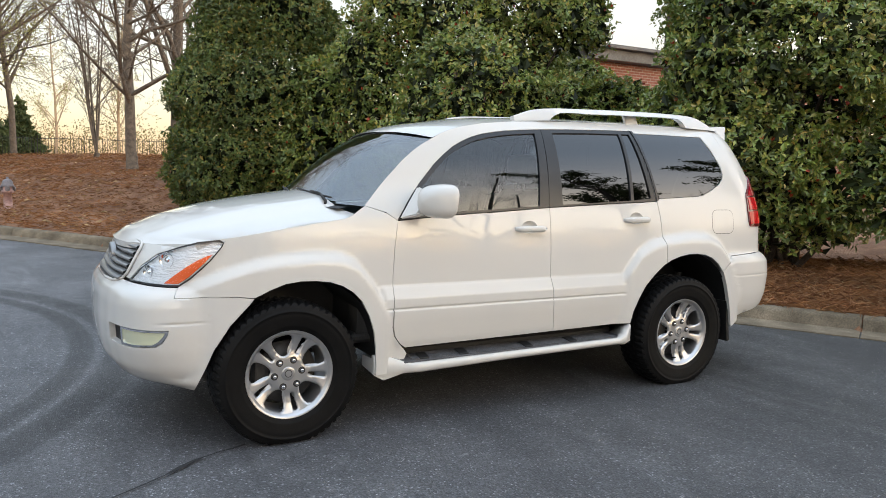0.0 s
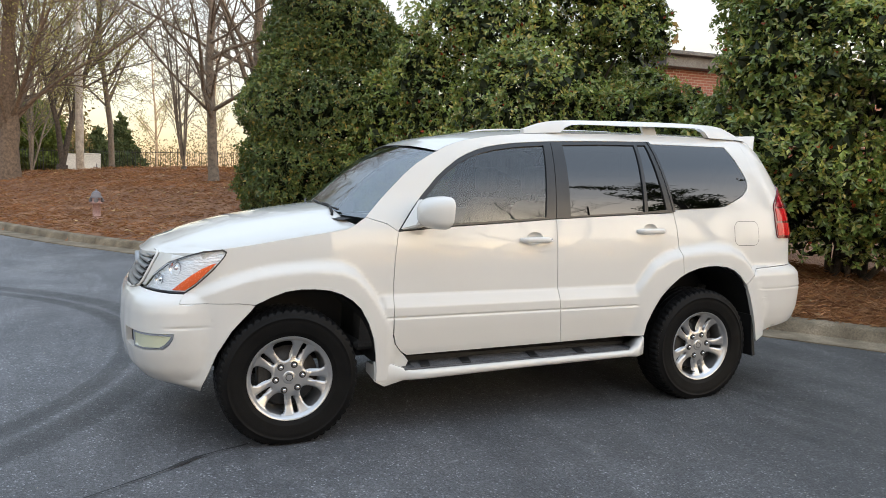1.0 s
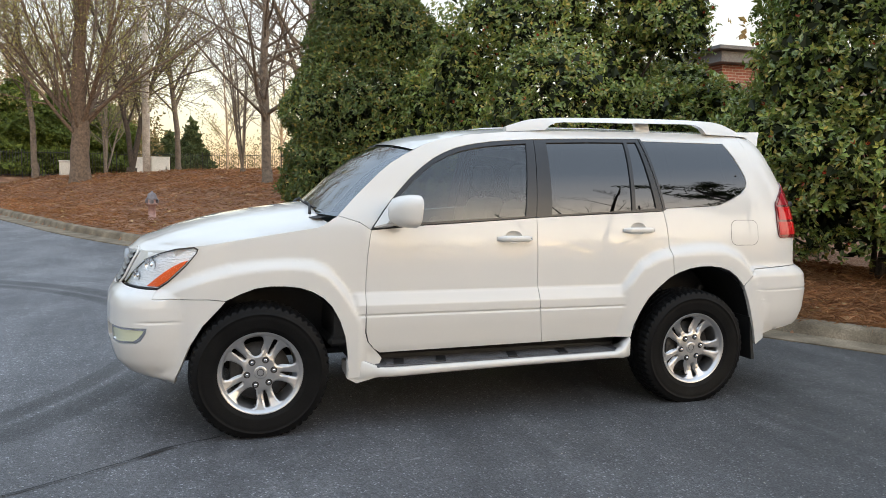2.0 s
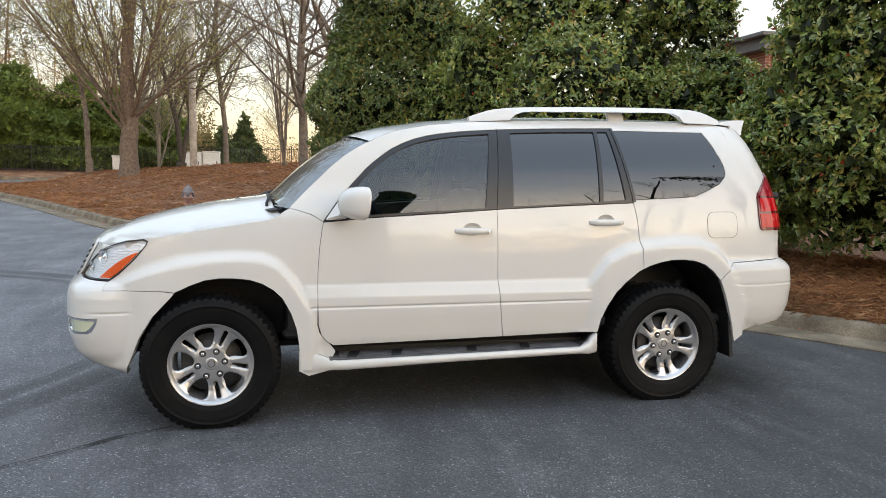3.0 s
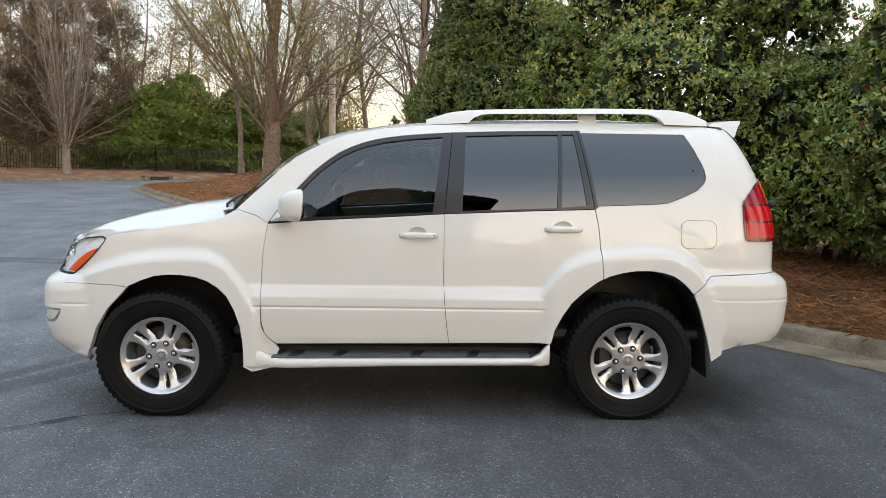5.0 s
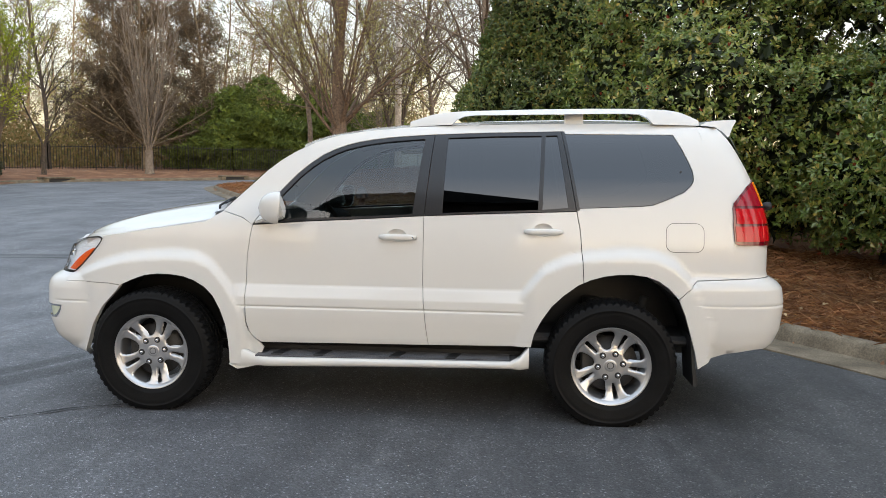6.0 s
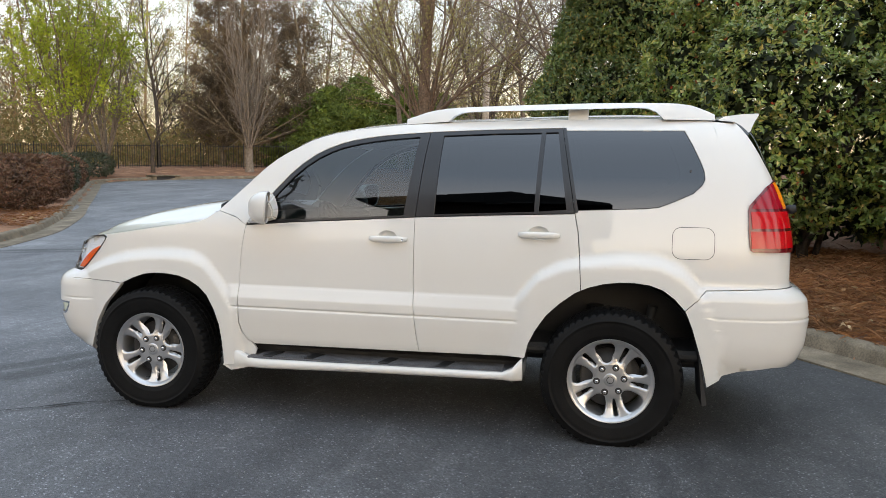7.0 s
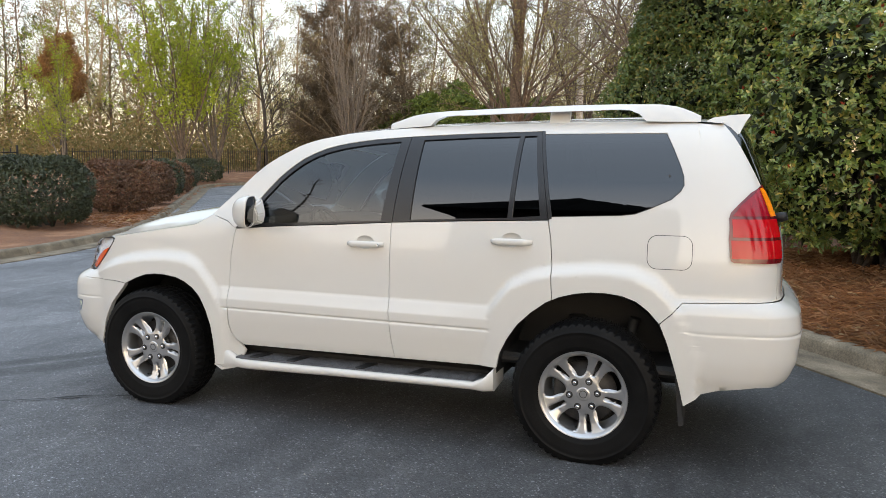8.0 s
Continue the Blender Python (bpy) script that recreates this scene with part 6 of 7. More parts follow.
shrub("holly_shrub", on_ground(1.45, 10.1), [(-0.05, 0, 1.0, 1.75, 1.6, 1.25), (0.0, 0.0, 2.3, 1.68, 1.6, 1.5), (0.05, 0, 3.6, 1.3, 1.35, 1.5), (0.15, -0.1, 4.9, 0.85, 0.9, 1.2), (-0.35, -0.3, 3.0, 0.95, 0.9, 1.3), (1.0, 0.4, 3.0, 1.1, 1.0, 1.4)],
      15000, 6, 0.075, LEAF_HOLLY, "tall dense dark green holly shrub on pine straw", "shrub", 11, LEAF_INNER_SHADE, stems=6, depth=0.07, amp=0.10)
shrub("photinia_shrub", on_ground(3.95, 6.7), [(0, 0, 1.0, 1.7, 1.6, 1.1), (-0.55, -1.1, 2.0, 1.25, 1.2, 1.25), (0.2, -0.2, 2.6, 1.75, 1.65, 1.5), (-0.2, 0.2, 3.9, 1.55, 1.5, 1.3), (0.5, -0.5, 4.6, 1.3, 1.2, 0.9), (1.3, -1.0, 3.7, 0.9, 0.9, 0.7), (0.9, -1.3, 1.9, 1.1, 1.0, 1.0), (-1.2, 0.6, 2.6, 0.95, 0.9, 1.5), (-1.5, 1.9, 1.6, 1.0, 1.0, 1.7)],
      13500, 6, 0.076, LEAF_PHOTINIA, "tall loose green photinia shrub with red young shoots", "shrub", 23, LEAF_INNER_SHADE, stems=12, depth=0.17, amp=0.21, flush=LEAF_RED, low=0.42)
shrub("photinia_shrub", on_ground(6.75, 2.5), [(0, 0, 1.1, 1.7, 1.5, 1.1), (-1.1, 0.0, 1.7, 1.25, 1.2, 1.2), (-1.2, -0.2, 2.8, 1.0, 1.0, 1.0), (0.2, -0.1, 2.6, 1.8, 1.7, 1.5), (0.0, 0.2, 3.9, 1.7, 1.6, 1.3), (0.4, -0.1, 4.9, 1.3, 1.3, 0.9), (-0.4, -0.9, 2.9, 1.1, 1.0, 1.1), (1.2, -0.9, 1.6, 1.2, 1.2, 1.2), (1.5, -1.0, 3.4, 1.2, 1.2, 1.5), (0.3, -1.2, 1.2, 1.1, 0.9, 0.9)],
      16000, 6, 0.078, LEAF_PHOTINIA, "broad green photinia shrub with a few red shoots", "shrub", 37, LEAF_INNER_SHADE, stems=12, depth=0.17, amp=0.21, flush=LEAF_RED, low=0.42)
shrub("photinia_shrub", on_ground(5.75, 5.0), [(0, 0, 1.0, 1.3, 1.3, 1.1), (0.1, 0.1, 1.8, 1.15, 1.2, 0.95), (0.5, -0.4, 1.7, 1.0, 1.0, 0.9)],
      5200, 6, 0.078, LEAF_PHOTINIA, "low green photinia shrub between taller shrubs", "shrub", 39, LEAF_INNER_SHADE, stems=9, depth=0.13, amp=0.2, flush=LEAF_RED)
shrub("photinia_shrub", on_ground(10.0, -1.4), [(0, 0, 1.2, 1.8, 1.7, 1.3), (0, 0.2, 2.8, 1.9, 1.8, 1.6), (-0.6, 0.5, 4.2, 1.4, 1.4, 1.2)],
      3200, 6, 0.10, LEAF_PHOTINIA, "broad green photinia shrub with a few red shoots", "shrub", 51, LEAF_INNER_SHADE, stems=8, depth=0.13, amp=0.2, flush=LEAF_RED)
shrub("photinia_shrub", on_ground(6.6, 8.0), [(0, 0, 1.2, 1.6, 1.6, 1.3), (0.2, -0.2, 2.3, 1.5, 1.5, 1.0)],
      2400, 6, 0.10, LEAF_PHOTINIA, "low green photinia shrub before the brick building", "shrub", 63, LEAF_INNER_SHADE, stems=8, depth=0.13, amp=0.2)

# clipped hedges on the bed across the road
def hedge(x, y, rx, ry, h, leaf, label, seed, tips=3200, size=0.05):
    g = [(0, 0, h * 0.45, rx, ry, h * 0.52), (rx * 0.35, ry * 0.2, h * 0.55, rx * 0.62, ry * 0.75, h * 0.46), (-rx * 0.35, -ry * 0.2, h * 0.55, rx * 0.62, ry * 0.75, h * 0.46), (0, 0, h * 0.25, rx * 0.98, ry * 0.98, h * 0.3)]
    return shrub("hedge", on_ground(x, y), g, tips, 5, size, leaf, label, "hedge", seed, stems=5, depth=0.03, amp=0.05, group="clipped hedges along the kerb")


hedge(-11.75, 7.5, 1.08, 1.05, 1.55, LEAF_HEDGE, "clipped dark green hedge on pine straw", 71, 4600, 0.055)
hedge(-13.2, 11.3, 0.98, 1.0, 1.42, LEAF_HEDGE_BROWN, "clipped bronze-leaved hedge on pine straw", 72, 3600, 0.06)
hedge(-14.9, 14.0, 0.95, 1.1, 1.4, LEAF_HEDGE_BROWN, "clipped bronze-leaved hedge on pine straw", 73, 2600, 0.07)
hedge(-16.7, 16.5, 1.0, 1.2, 1.4, LEAF_HEDGE, "clipped dark green hedge on pine straw", 74, 2000, 0.07)
hedge(-18.6, 19.2, 1.05, 1.4, 1.35, LEAF_HEDGE_BROWN, "clipped bronze-leaved hedge on pine straw", 75, 1700, 0.08)
hedge(-20.6, 21.9, 1.1, 1.5, 1.35, LEAF_HEDGE, "clipped dark green hedge on pine straw", 76, 1500, 0.08)
hedge(-22.8, 24.7, 1.2, 1.6, 1.3, LEAF_HEDGE, "clipped dark green hedge on pine straw", 77, 1300, 0.09)
hedge(-24.2, 28.2, 1.3, 1.8, 1.3, LEAF_HEDGE, "clipped dark green hedge on pine straw", 78, 1200, 0.09)

# trees
tree("shade_tree", on_ground(-5.95, 24.8), "large grey-barked tree with sparse new leaves on the mound", 101, 13.0, 0.31, 2.2, 13, 4, (0.5, 0.24, 0.10, 0.0), (11, 7, 4), 0.44, BARK_TRUNK, LEAF_OLIVE, 24000, 0.085, bend=0.10, start_spread=1.2, min_r=0.0065, first=0.12, angle=(0.35, 0.85), leader=True)
tree("bare_tree", on_ground(0.05, 17.9), "slender bare grey tree on the mound", 102, 10.5, 0.16, 0.5, 1, 4, (0.6, 0.12, 0.05, 0.0), (30, 9, 4), 0.46, BARK_GREY, bend=0.13, first=0.13, min_r=0.008, angle=(0.75, 1.25))
tree("bare_tree", on_ground(1.5, 19.5), "bare grey tree behind the holly", 103, 11.0, 0.20, 0.5, 1, 4, (0.6, 0.15, 0.05, 0.0), (30, 9, 4), 0.44, BARK_GREY, bend=0.13, first=0.14, min_r=0.008, angle=(0.6, 1.2))
tree("bare_tree", on_ground(-0.4, 23.5), "slim bare tree with several upright stems", 104, 9.0, 0.10, 0.2, 5, 4, (0.7, 0.3, 0.1), (12, 6, 3), 0.32, BARK_GREY, bend=0.07, start_spread=0.25, first=0.15, min_r=0.007)
tree("bare_tree", on_ground(-4.9, 32.3), "dark-trunked tree with thin new foliage", 105, 14.0, 0.24, 1.0, 2, 4, (0.7, 0.2, 0.1), (20, 8, 4), 0.36, BARK_DARK, LEAF_OLIVE, 5000, 0.10, bend=0.10, start_spread=0.2, min_r=0.011, first=0.15)
tree("bare_tree", on_ground(-6.9, 40.3), "pale thin tree with upright stems", 106, 12.0, 0.16, 0.4, 4, 4, (0.7, 0.3, 0.1), (12, 7, 4), 0.33, BARK_TAN, LEAF_OLIVE, 3500, 0.10, bend=0.08, start_spread=0.3, min_r=0.011, first=0.15)
tree("bare_tree", on_ground(-2.9, 33.0), "slender grey tree with thin new foliage", 112, 13.0, 0.16, 1.0, 1, 4, (0.7, 0.2, 0.1), (24, 8, 4), 0.33, BARK_GREY, LEAF_OLIVE, 3500, 0.10, bend=0.10, min_r=0.010, first=0.2)
tree("bare_tree", on_ground(-8.4, 30.0), "slender grey tree with thin new foliage", 113, 13.0, 0.15, 1.0, 1, 4, (0.7, 0.2, 0.1), (24, 8, 4), 0.33, BARK_GREY, LEAF_OLIVE, 3500, 0.10, bend=0.10, min_r=0.010, first=0.2)
tree("crape_myrtle", on_ground(-19.2, 36.2), "bare tan multi-stemmed crape myrtle beside the kerb", 107, 11.4, 0.22, 1.35, 13, 4, (0.9, 0.55, 0.3), (11, 6, 3), 0.28, BARK_TAN, bend=0.05, start_spread=0.40, first=0.12, min_r=0.012, angle=(0.3, 0.7))
tree("spring_tree", on_ground(-23.9, 26.9, 0.1), "vase-shaped tree with fresh yellow-green leaves", 108, 11.0, 0.22, 1.6, 13, 4, (0.8, 0.35, 0.15), (11, 6, 3), 0.34, BARK_TRUNK, LEAF_SPRING, 19000, 0.14, bend=0.06, start_spread=0.72, first=0.30, spread_leaf=0.26, min_r=0.010)
tree("spring_tree", on_ground(-25.0, 31.2, 0.1), "slender tree with fresh yellow-green leaves", 109, 10.5, 0.24, 0.7, 9, 4, (0.8, 0.4, 0.1), (10, 6, 3), 0.34, BARK_GREY, LEAF_SPRING, 7500, 0.11, bend=0.07, start_spread=0.55, min_r=0.010, first=0.25, spread_leaf=0.28)
tree("crooked_tree", on_ground(-23.4, 33.0), "dark crooked bare tree by the fence", 110, 6.0, 0.11, 1.6, 3, 4, (0.1, 0.05, 0.0), (12, 7, 4), 0.42, BARK_DARK, LEAF_OLIVE, 900, 0.10, bend=0.22, start_spread=0.9, min_r=0.010)
tree("bare_tree", on_ground(-26.6, 38.6), "tall bare dark tree", 111, 13.0, 0.15, 0.5, 1, 4, (0.6, 0.1, 0.0), (26, 8, 4), 0.30, BARK_DARK, LEAF_OLIVE, 1500, 0.12, bend=0.11, min_r=0.012)

# far woods, fence, boxes, pole, buildings
def evergreen(x, y, h, r, seed, leaf=None, label="broad dark evergreen tree", n=2600, size=0.24, cone=False):
    blobs = []
    g = random.Random(seed)
    for k in range(9):
        t = k / 8
        rr = r * (1.06 - t) + 0.05 if cone else r * (1.0 - 0.62 * t * t) * 0.85 + 0.2
        a = g.uniform(0, 6.28)
        off = 0.1 if cone else 0.35
        blobs.append((off * rr * math.cos(a), off * rr * math.sin(a), h * (0.10 + 0.82 * t), rr, rr, h * 0.13 + (0.05 if cone else 0.2)))
    return shrub("evergreen_tree", on_ground(x, y), blobs, n, 5, size, leaf or LEAF_FAR_GREEN, label, "tree", seed, stems=3, depth=0.12, amp=0.2)


for i, (x, y, h, r) in enumerate(((-16.9, 42.3, 4.9, 2.5), (-14.4, 42.5, 5.4, 2.6), (-12.0, 43.4, 5.0, 2.5), (-9.6, 44.2, 4.4, 2.2), (-19.0, 43.2, 3.8, 2.0), (-7.4, 45.2, 3.8, 2.0))):
    evergreen(x, y, h, r, 200 + i, n=4600, size=0.165)
for i, (x, y, h, r) in enumerate(((-2.7, 60.0, 3.9, 1.6), (-4.3, 58.0, 2.9, 1.5), (-5.6, 59.0, 2.3, 1.3))):
    evergreen(x, y, h, r, 220 + i, leaf=LEAF_PINE, n=2200, label="small dark conifer far off", size=0.2, cone=True)

# brown, finely twigged conifers behind the crape myrtle
LEAF_CYPRESS = island_varied("brown_cypress_twig", [(0.102, 0.076, 0.056), (0.150, 0.112, 0.083), (0.123, 0.097, 0.068), (0.178, 0.144, 0.104)], 0.8, 0.2, 0.2, 0.4)
for i, (x, y, h, r) in enumerate(((-21.7, 40.9, 12.4, 0.26), (-18.9, 44.6, 12.0, 0.24), (-24.3, 42.6, 11.2, 0.23))):
    tree("bald_cypress", on_ground(x, y), "brown finely twigged bare cypress", 230 + i, h, r, 1.0, 1, 4, (0.9, 0.12, 0.05), (66, 10, 4), 0.34, TWIG_BROWN, LEAF_CYPRESS, 26000, 0.24, bend=0.05, first=0.03, min_r=0.014, angle=(0.8, 1.3), leaf_w=0.13, spread_leaf=0.5)

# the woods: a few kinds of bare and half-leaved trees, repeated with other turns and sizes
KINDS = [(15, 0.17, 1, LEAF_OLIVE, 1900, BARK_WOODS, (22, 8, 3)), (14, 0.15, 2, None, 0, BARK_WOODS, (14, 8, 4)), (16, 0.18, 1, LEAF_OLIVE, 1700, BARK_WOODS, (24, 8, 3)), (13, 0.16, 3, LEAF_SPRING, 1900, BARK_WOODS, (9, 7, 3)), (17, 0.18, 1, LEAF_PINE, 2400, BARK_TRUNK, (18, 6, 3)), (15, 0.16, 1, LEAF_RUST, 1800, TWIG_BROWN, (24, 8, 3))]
WOODS = []
g = random.Random(5)
# bearings from the car's place, degrees from +y towards -x
for k in range(94):
    b_ = -12 + 92 * ((k * 0.618034) % 1.0)
    d = 53 + 50 * ((k * 0.3819) % 1.0)
    if b_ < 5 and k % 6:
        continue
    if 5 <= b_ < 9 and k % 2:
        continue
    if 31 < b_ < 36 and d < 76:
        continue
    WOODS.append((-d * math.sin(radians(b_)), d * math.cos(radians(b_)) - 2, k))
made = {}
for x, y, k in WOODS:
    if y < 12:
        continue
    kind = (k * 7 // 3) % len(KINDS)
    if kind == 3 and k % 3:
        kind = 0
    h, r0, stems, leaf, nleaf, bark, kids = KINDS[kind]
    base = on_ground(x, y, 0.2)
    if kind not in made:
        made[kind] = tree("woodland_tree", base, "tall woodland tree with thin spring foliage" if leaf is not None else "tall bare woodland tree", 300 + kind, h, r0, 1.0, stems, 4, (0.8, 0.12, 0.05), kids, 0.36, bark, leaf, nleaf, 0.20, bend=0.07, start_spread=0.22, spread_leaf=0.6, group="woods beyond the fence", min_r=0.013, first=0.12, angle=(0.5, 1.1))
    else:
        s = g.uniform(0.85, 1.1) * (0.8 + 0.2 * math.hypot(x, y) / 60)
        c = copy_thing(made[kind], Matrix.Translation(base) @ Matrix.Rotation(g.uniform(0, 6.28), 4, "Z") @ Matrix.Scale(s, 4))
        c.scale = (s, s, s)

tree("rusty_oak", on_ground(-37.5, 32.5, 0.1), "tall tree with a rusty brown crown", 151, 8.6, 0.2, 4.6, 6, 4, (0.6, 0.25, 0.1), (10, 6, 4), 0.40, BARK_DARK, LEAF_RUST, 16000, 0.16, bend=0.12, start_spread=0.55, first=0.45, min_r=0.010, spread_leaf=0.35)
tree("young_tree", on_ground(-33.0, 28.2, 0.1), "slender young tree with pale green leaves", 152, 7.6, 0.09, 0.6, 3, 4, (0.8, 0.3, 0.1), (12, 6, 3), 0.34, BARK_TAN, LEAF_SPRING, 6000, 0.10, bend=0.07, start_spread=0.3, first=0.2, min_r=0.008, spread_leaf=0.4)

# low scrub and a hazy tree line that closes the distance
SCRUB = island_varied("undergrowth_leaf", [(0.208, 0.146, 0.076), (0.156, 0.146, 0.051), (0.291, 0.205, 0.101), (0.125, 0.127, 0.051)], 0.8, 0.2, 0.2, 0.1)


def leafy_belt(name, seed, n, bearing, near, far, top, size, width):
    """Small leaves and twigs, thick near the ground and thin above, over a belt of the plan."""
    g = np.random.default_rng(seed)
    a = np.radians(g.uniform(*bearing, n))
    d = g.uniform(near, far, n)
    h = top * (0.55 + 0.45 * np.abs(np.sin(a * 23 + d * 0.11) * np.sin(a * 7.3 + 1 + d * 0.07)) + 0.2 * np.sin(a * 61))
    z = g.uniform(0, 1, n) ** 1.5 * h
    x, y = -d * np.sin(a), d * np.cos(a)
    pos = np.stack((x, y, 0.2 + road_z(y) + z), 1)
    ln = g.uniform(0.5, 1.2, n) * size
    return leaf_mesh(name, pos, unit(g.normal(size=(n, 3)) + [0, 0, 0.5]), unit(g.normal(size=(n, 3))), ln, ln * width, SCRUB, None)


tagged(leafy_belt("undergrowth", 90, 130000, (5, 88), 48, 88, 5.4, 0.36, 0.45), "brown and olive undergrowth along the far woods", "undergrowth", kind="stuff")
tagged(leafy_belt("far_tree_line", 91, 60000, (-22, 85), 110, 160, 8.0, 0.42, 0.45), "low line of brown trees on the horizon", "woods", kind="stuff")

# Added belt, mostly out of view: blocks low glow, darkens the ground by the car.
tagged(leafy_belt("far_tree_line", 92, 70000, (98, 332), 44, 70, 9.5, 0.62, 0.5), "added, mostly unseen tree belt that blocks low glow", "woods", kind="stuff")

FENCE_PAINT = mat("black_fence_paint", (0.012, 0.012, 0.013), 0.5)
BOX_PAINT = speckled("pale_cabinet_paint", (0.567, 0.553, 0.499), (0.702, 0.675, 0.621), 2, 0.6, 0.1, 30, 0.004)
POLE_WOOD = speckled("weathered_pole", (0.561, 0.520, 0.471), (0.900, 0.876, 0.825), 5, 0.85, 0.3, 40, 0.01)


def fence(a, b_, h=1.45):
    """A run of dark pickets with two rails between posts."""
    a, b_ = Vector((*a, 0)), Vector((*b_, 0))
    n = max(1, round((b_ - a).length / 2.4))
    thing = tagged(empty("picket_fence", (a.x, a.y, gz_at(a.x, a.y))), "dark metal picket fence before the woods", "fence", group="fence runs")
    d = (b_ - a) / n
    u = d.normalized()
    for k in range(n + 1):
        p = a + d * k
        z = gz_at(p.x, p.y)
        bm = bmesh.new()
        box(bm, (p.x - 0.022, p.y - 0.022, z - 0.1), (p.x + 0.022, p.y + 0.022, z + h + 0.08))
        part("post", bm, FENCE_PAINT, thing)
        if k == n:
            break
        q = p + d
        z2 = gz_at(q.x, q.y)
        bm = bmesh.new()
        for t in np.linspace(0.06, 0.94, 16):
            c = p.lerp(q, t)
            zz = z + (z2 - z) * t
            box(bm, (c.x - 0.010, c.y - 0.010, zz + 0.06), (c.x + 0.010, c.y + 0.010, zz + h))
        part("picket_infill", bm, FENCE_PAINT, thing)["kind"] = "stuff"
        for hh in (0.15, h - 0.12):
            bm = bmesh.new()
            tube(bm, [(p.x, p.y, z + hh), (q.x, q.y, z2 + hh)], 0.02, 4)
            part("rail", bm, FENCE_PAINT, thing)
    return thing


fence((-34.0, 29.8), (-25.4, 36.6))
fence((-25.4, 36.6), (-15.6, 39.5))
fence((-15.6, 39.5), (-4.2, 42.3))
fence((-4.2, 42.3), (5.2, 44.4))
fence((-19.5, 6.5), (-16.6, 11.2))


def cabinet(x, y, w, d, h):
    thing = tagged(empty("utility_cabinet", on_ground(x, y, 0.0)), "pale grey metal utility cabinet by the fence", "utility cabinet", group="utility cabinets")
    z = gz_at(x, y)
    bm = bmesh.new()
    box(bm, (x - w / 2, y - d / 2, z - 0.05), (x + w / 2, y + d / 2, z + h), 0.03, 2)
    box(bm, (x - w / 2 - 0.02, y - d / 2 - 0.03, z + h - 0.04), (x + w / 2 + 0.02, y + d / 2 + 0.02, z + h + 0.02), 0.01, 1)
    part("body", bm, BOX_PAINT, thing)
    bm = bmesh.new()
    box(bm, (x - w * 0.44, y - d / 2 - 0.02, z + 0.1), (x + w * 0.44, y - d / 2 - 0.004, z + h - 0.1), 0.008, 1)
    door = part("door", bm, BOX_PAINT, thing)
    bm = bmesh.new()
    box(bm, (x + w * 0.30, y - d / 2 - 0.045, z + h * 0.45), (x + w * 0.34, y - d / 2 - 0.018, z + h * 0.6), 0.004, 1)
    part("handle", bm, FENCE_PAINT, door)


cabinet(-7.3, 31.4, 0.75, 0.55, 1.15)
cabinet(-5.1, 40.8, 0.95, 0.7, 1.3)
cabinet(-4.1, 40.9, 0.95, 0.7, 1.3)

thing = tagged(empty("utility_pole", on_ground(-3.9, 27.2, 0.0)), "tall pale weathered utility pole on the mound", "utility pole")
bm = bmesh.new()
z = gz_at(-3.9, 27.2)
tube(bm, [(-3.9, 27.2, z - 0.3), (-3.88, 27.2, z + 5), (-3.86, 27.2, z + 11)], [0.15, 0.135, 0.11], 14)
part("pole", bm, POLE_WOOD, thing)

# the fire hydrant on the bed
HYD_RED = speckled("faded_red_paint", (0.30, 0.17, 0.15), (0.46, 0.29, 0.25), 9, 0.6, 0.2, 50, 0.004)
HYD_GREY = speckled("faded_silver_paint", (0.13, 0.12, 0.13), (0.22, 0.20, 0.21), 9, 0.5, 0.2, 50, 0.004)


def hydrant(x, y):
    z = gz_at(x, y) - 0.03
    thing = tagged(empty("fire_hydrant", (x, y, z)), "faded red fire hydrant with a dull grey bonnet", "fire hydrant")
    def spun(prof, n=20):
        b = bmesh.new()
        rows = [[(x + 0.8 * r * math.cos(t), y + 0.8 * r * math.sin(t), z + 0.86 * h) for t in np.linspace(0, 2 * math.pi, n + 1)[:-1]] for r, h in prof]
        grid(b, rows, close=True)
        bmesh.ops.recalc_face_normals(b, faces=b.faces)
        return b
    part("barrel", spun([(0.16, 0.0), (0.16, 0.05), (0.105, 0.06), (0.10, 0.40), (0.15, 0.41), (0.15, 0.46), (0.11, 0.47), (0.11, 0.56)]), HYD_RED, thing)
    part("bonnet", spun([(0.155, 0.56), (0.155, 0.60), (0.13, 0.62), (0.125, 0.67), (0.10, 0.715), (0.05, 0.74), (0.03, 0.745), (0.03, 0.785), (0.001, 0.79)]), HYD_GREY, thing, "dull grey domed bonnet")
    for a in (0, 120, 240):
        d = Vector((math.cos(radians(a - 90)), math.sin(radians(a - 90)), 0))
        b = bmesh.new()
        c = Vector((x, y, z + 0.435))
        tube(b, [c + d * 0.065, c + d * 0.12, c + d * 0.121, c + d * 0.15], [0.04, 0.04, 0.05, 0.05], 12)
        tube(b, [c + d * 0.15, c + d * 0.168], [0.018, 0.018], 5)
        part("outlet_cap", b, HYD_GREY, thing, "dull grey outlet cap")


hydrant(-2.87, 13.7)

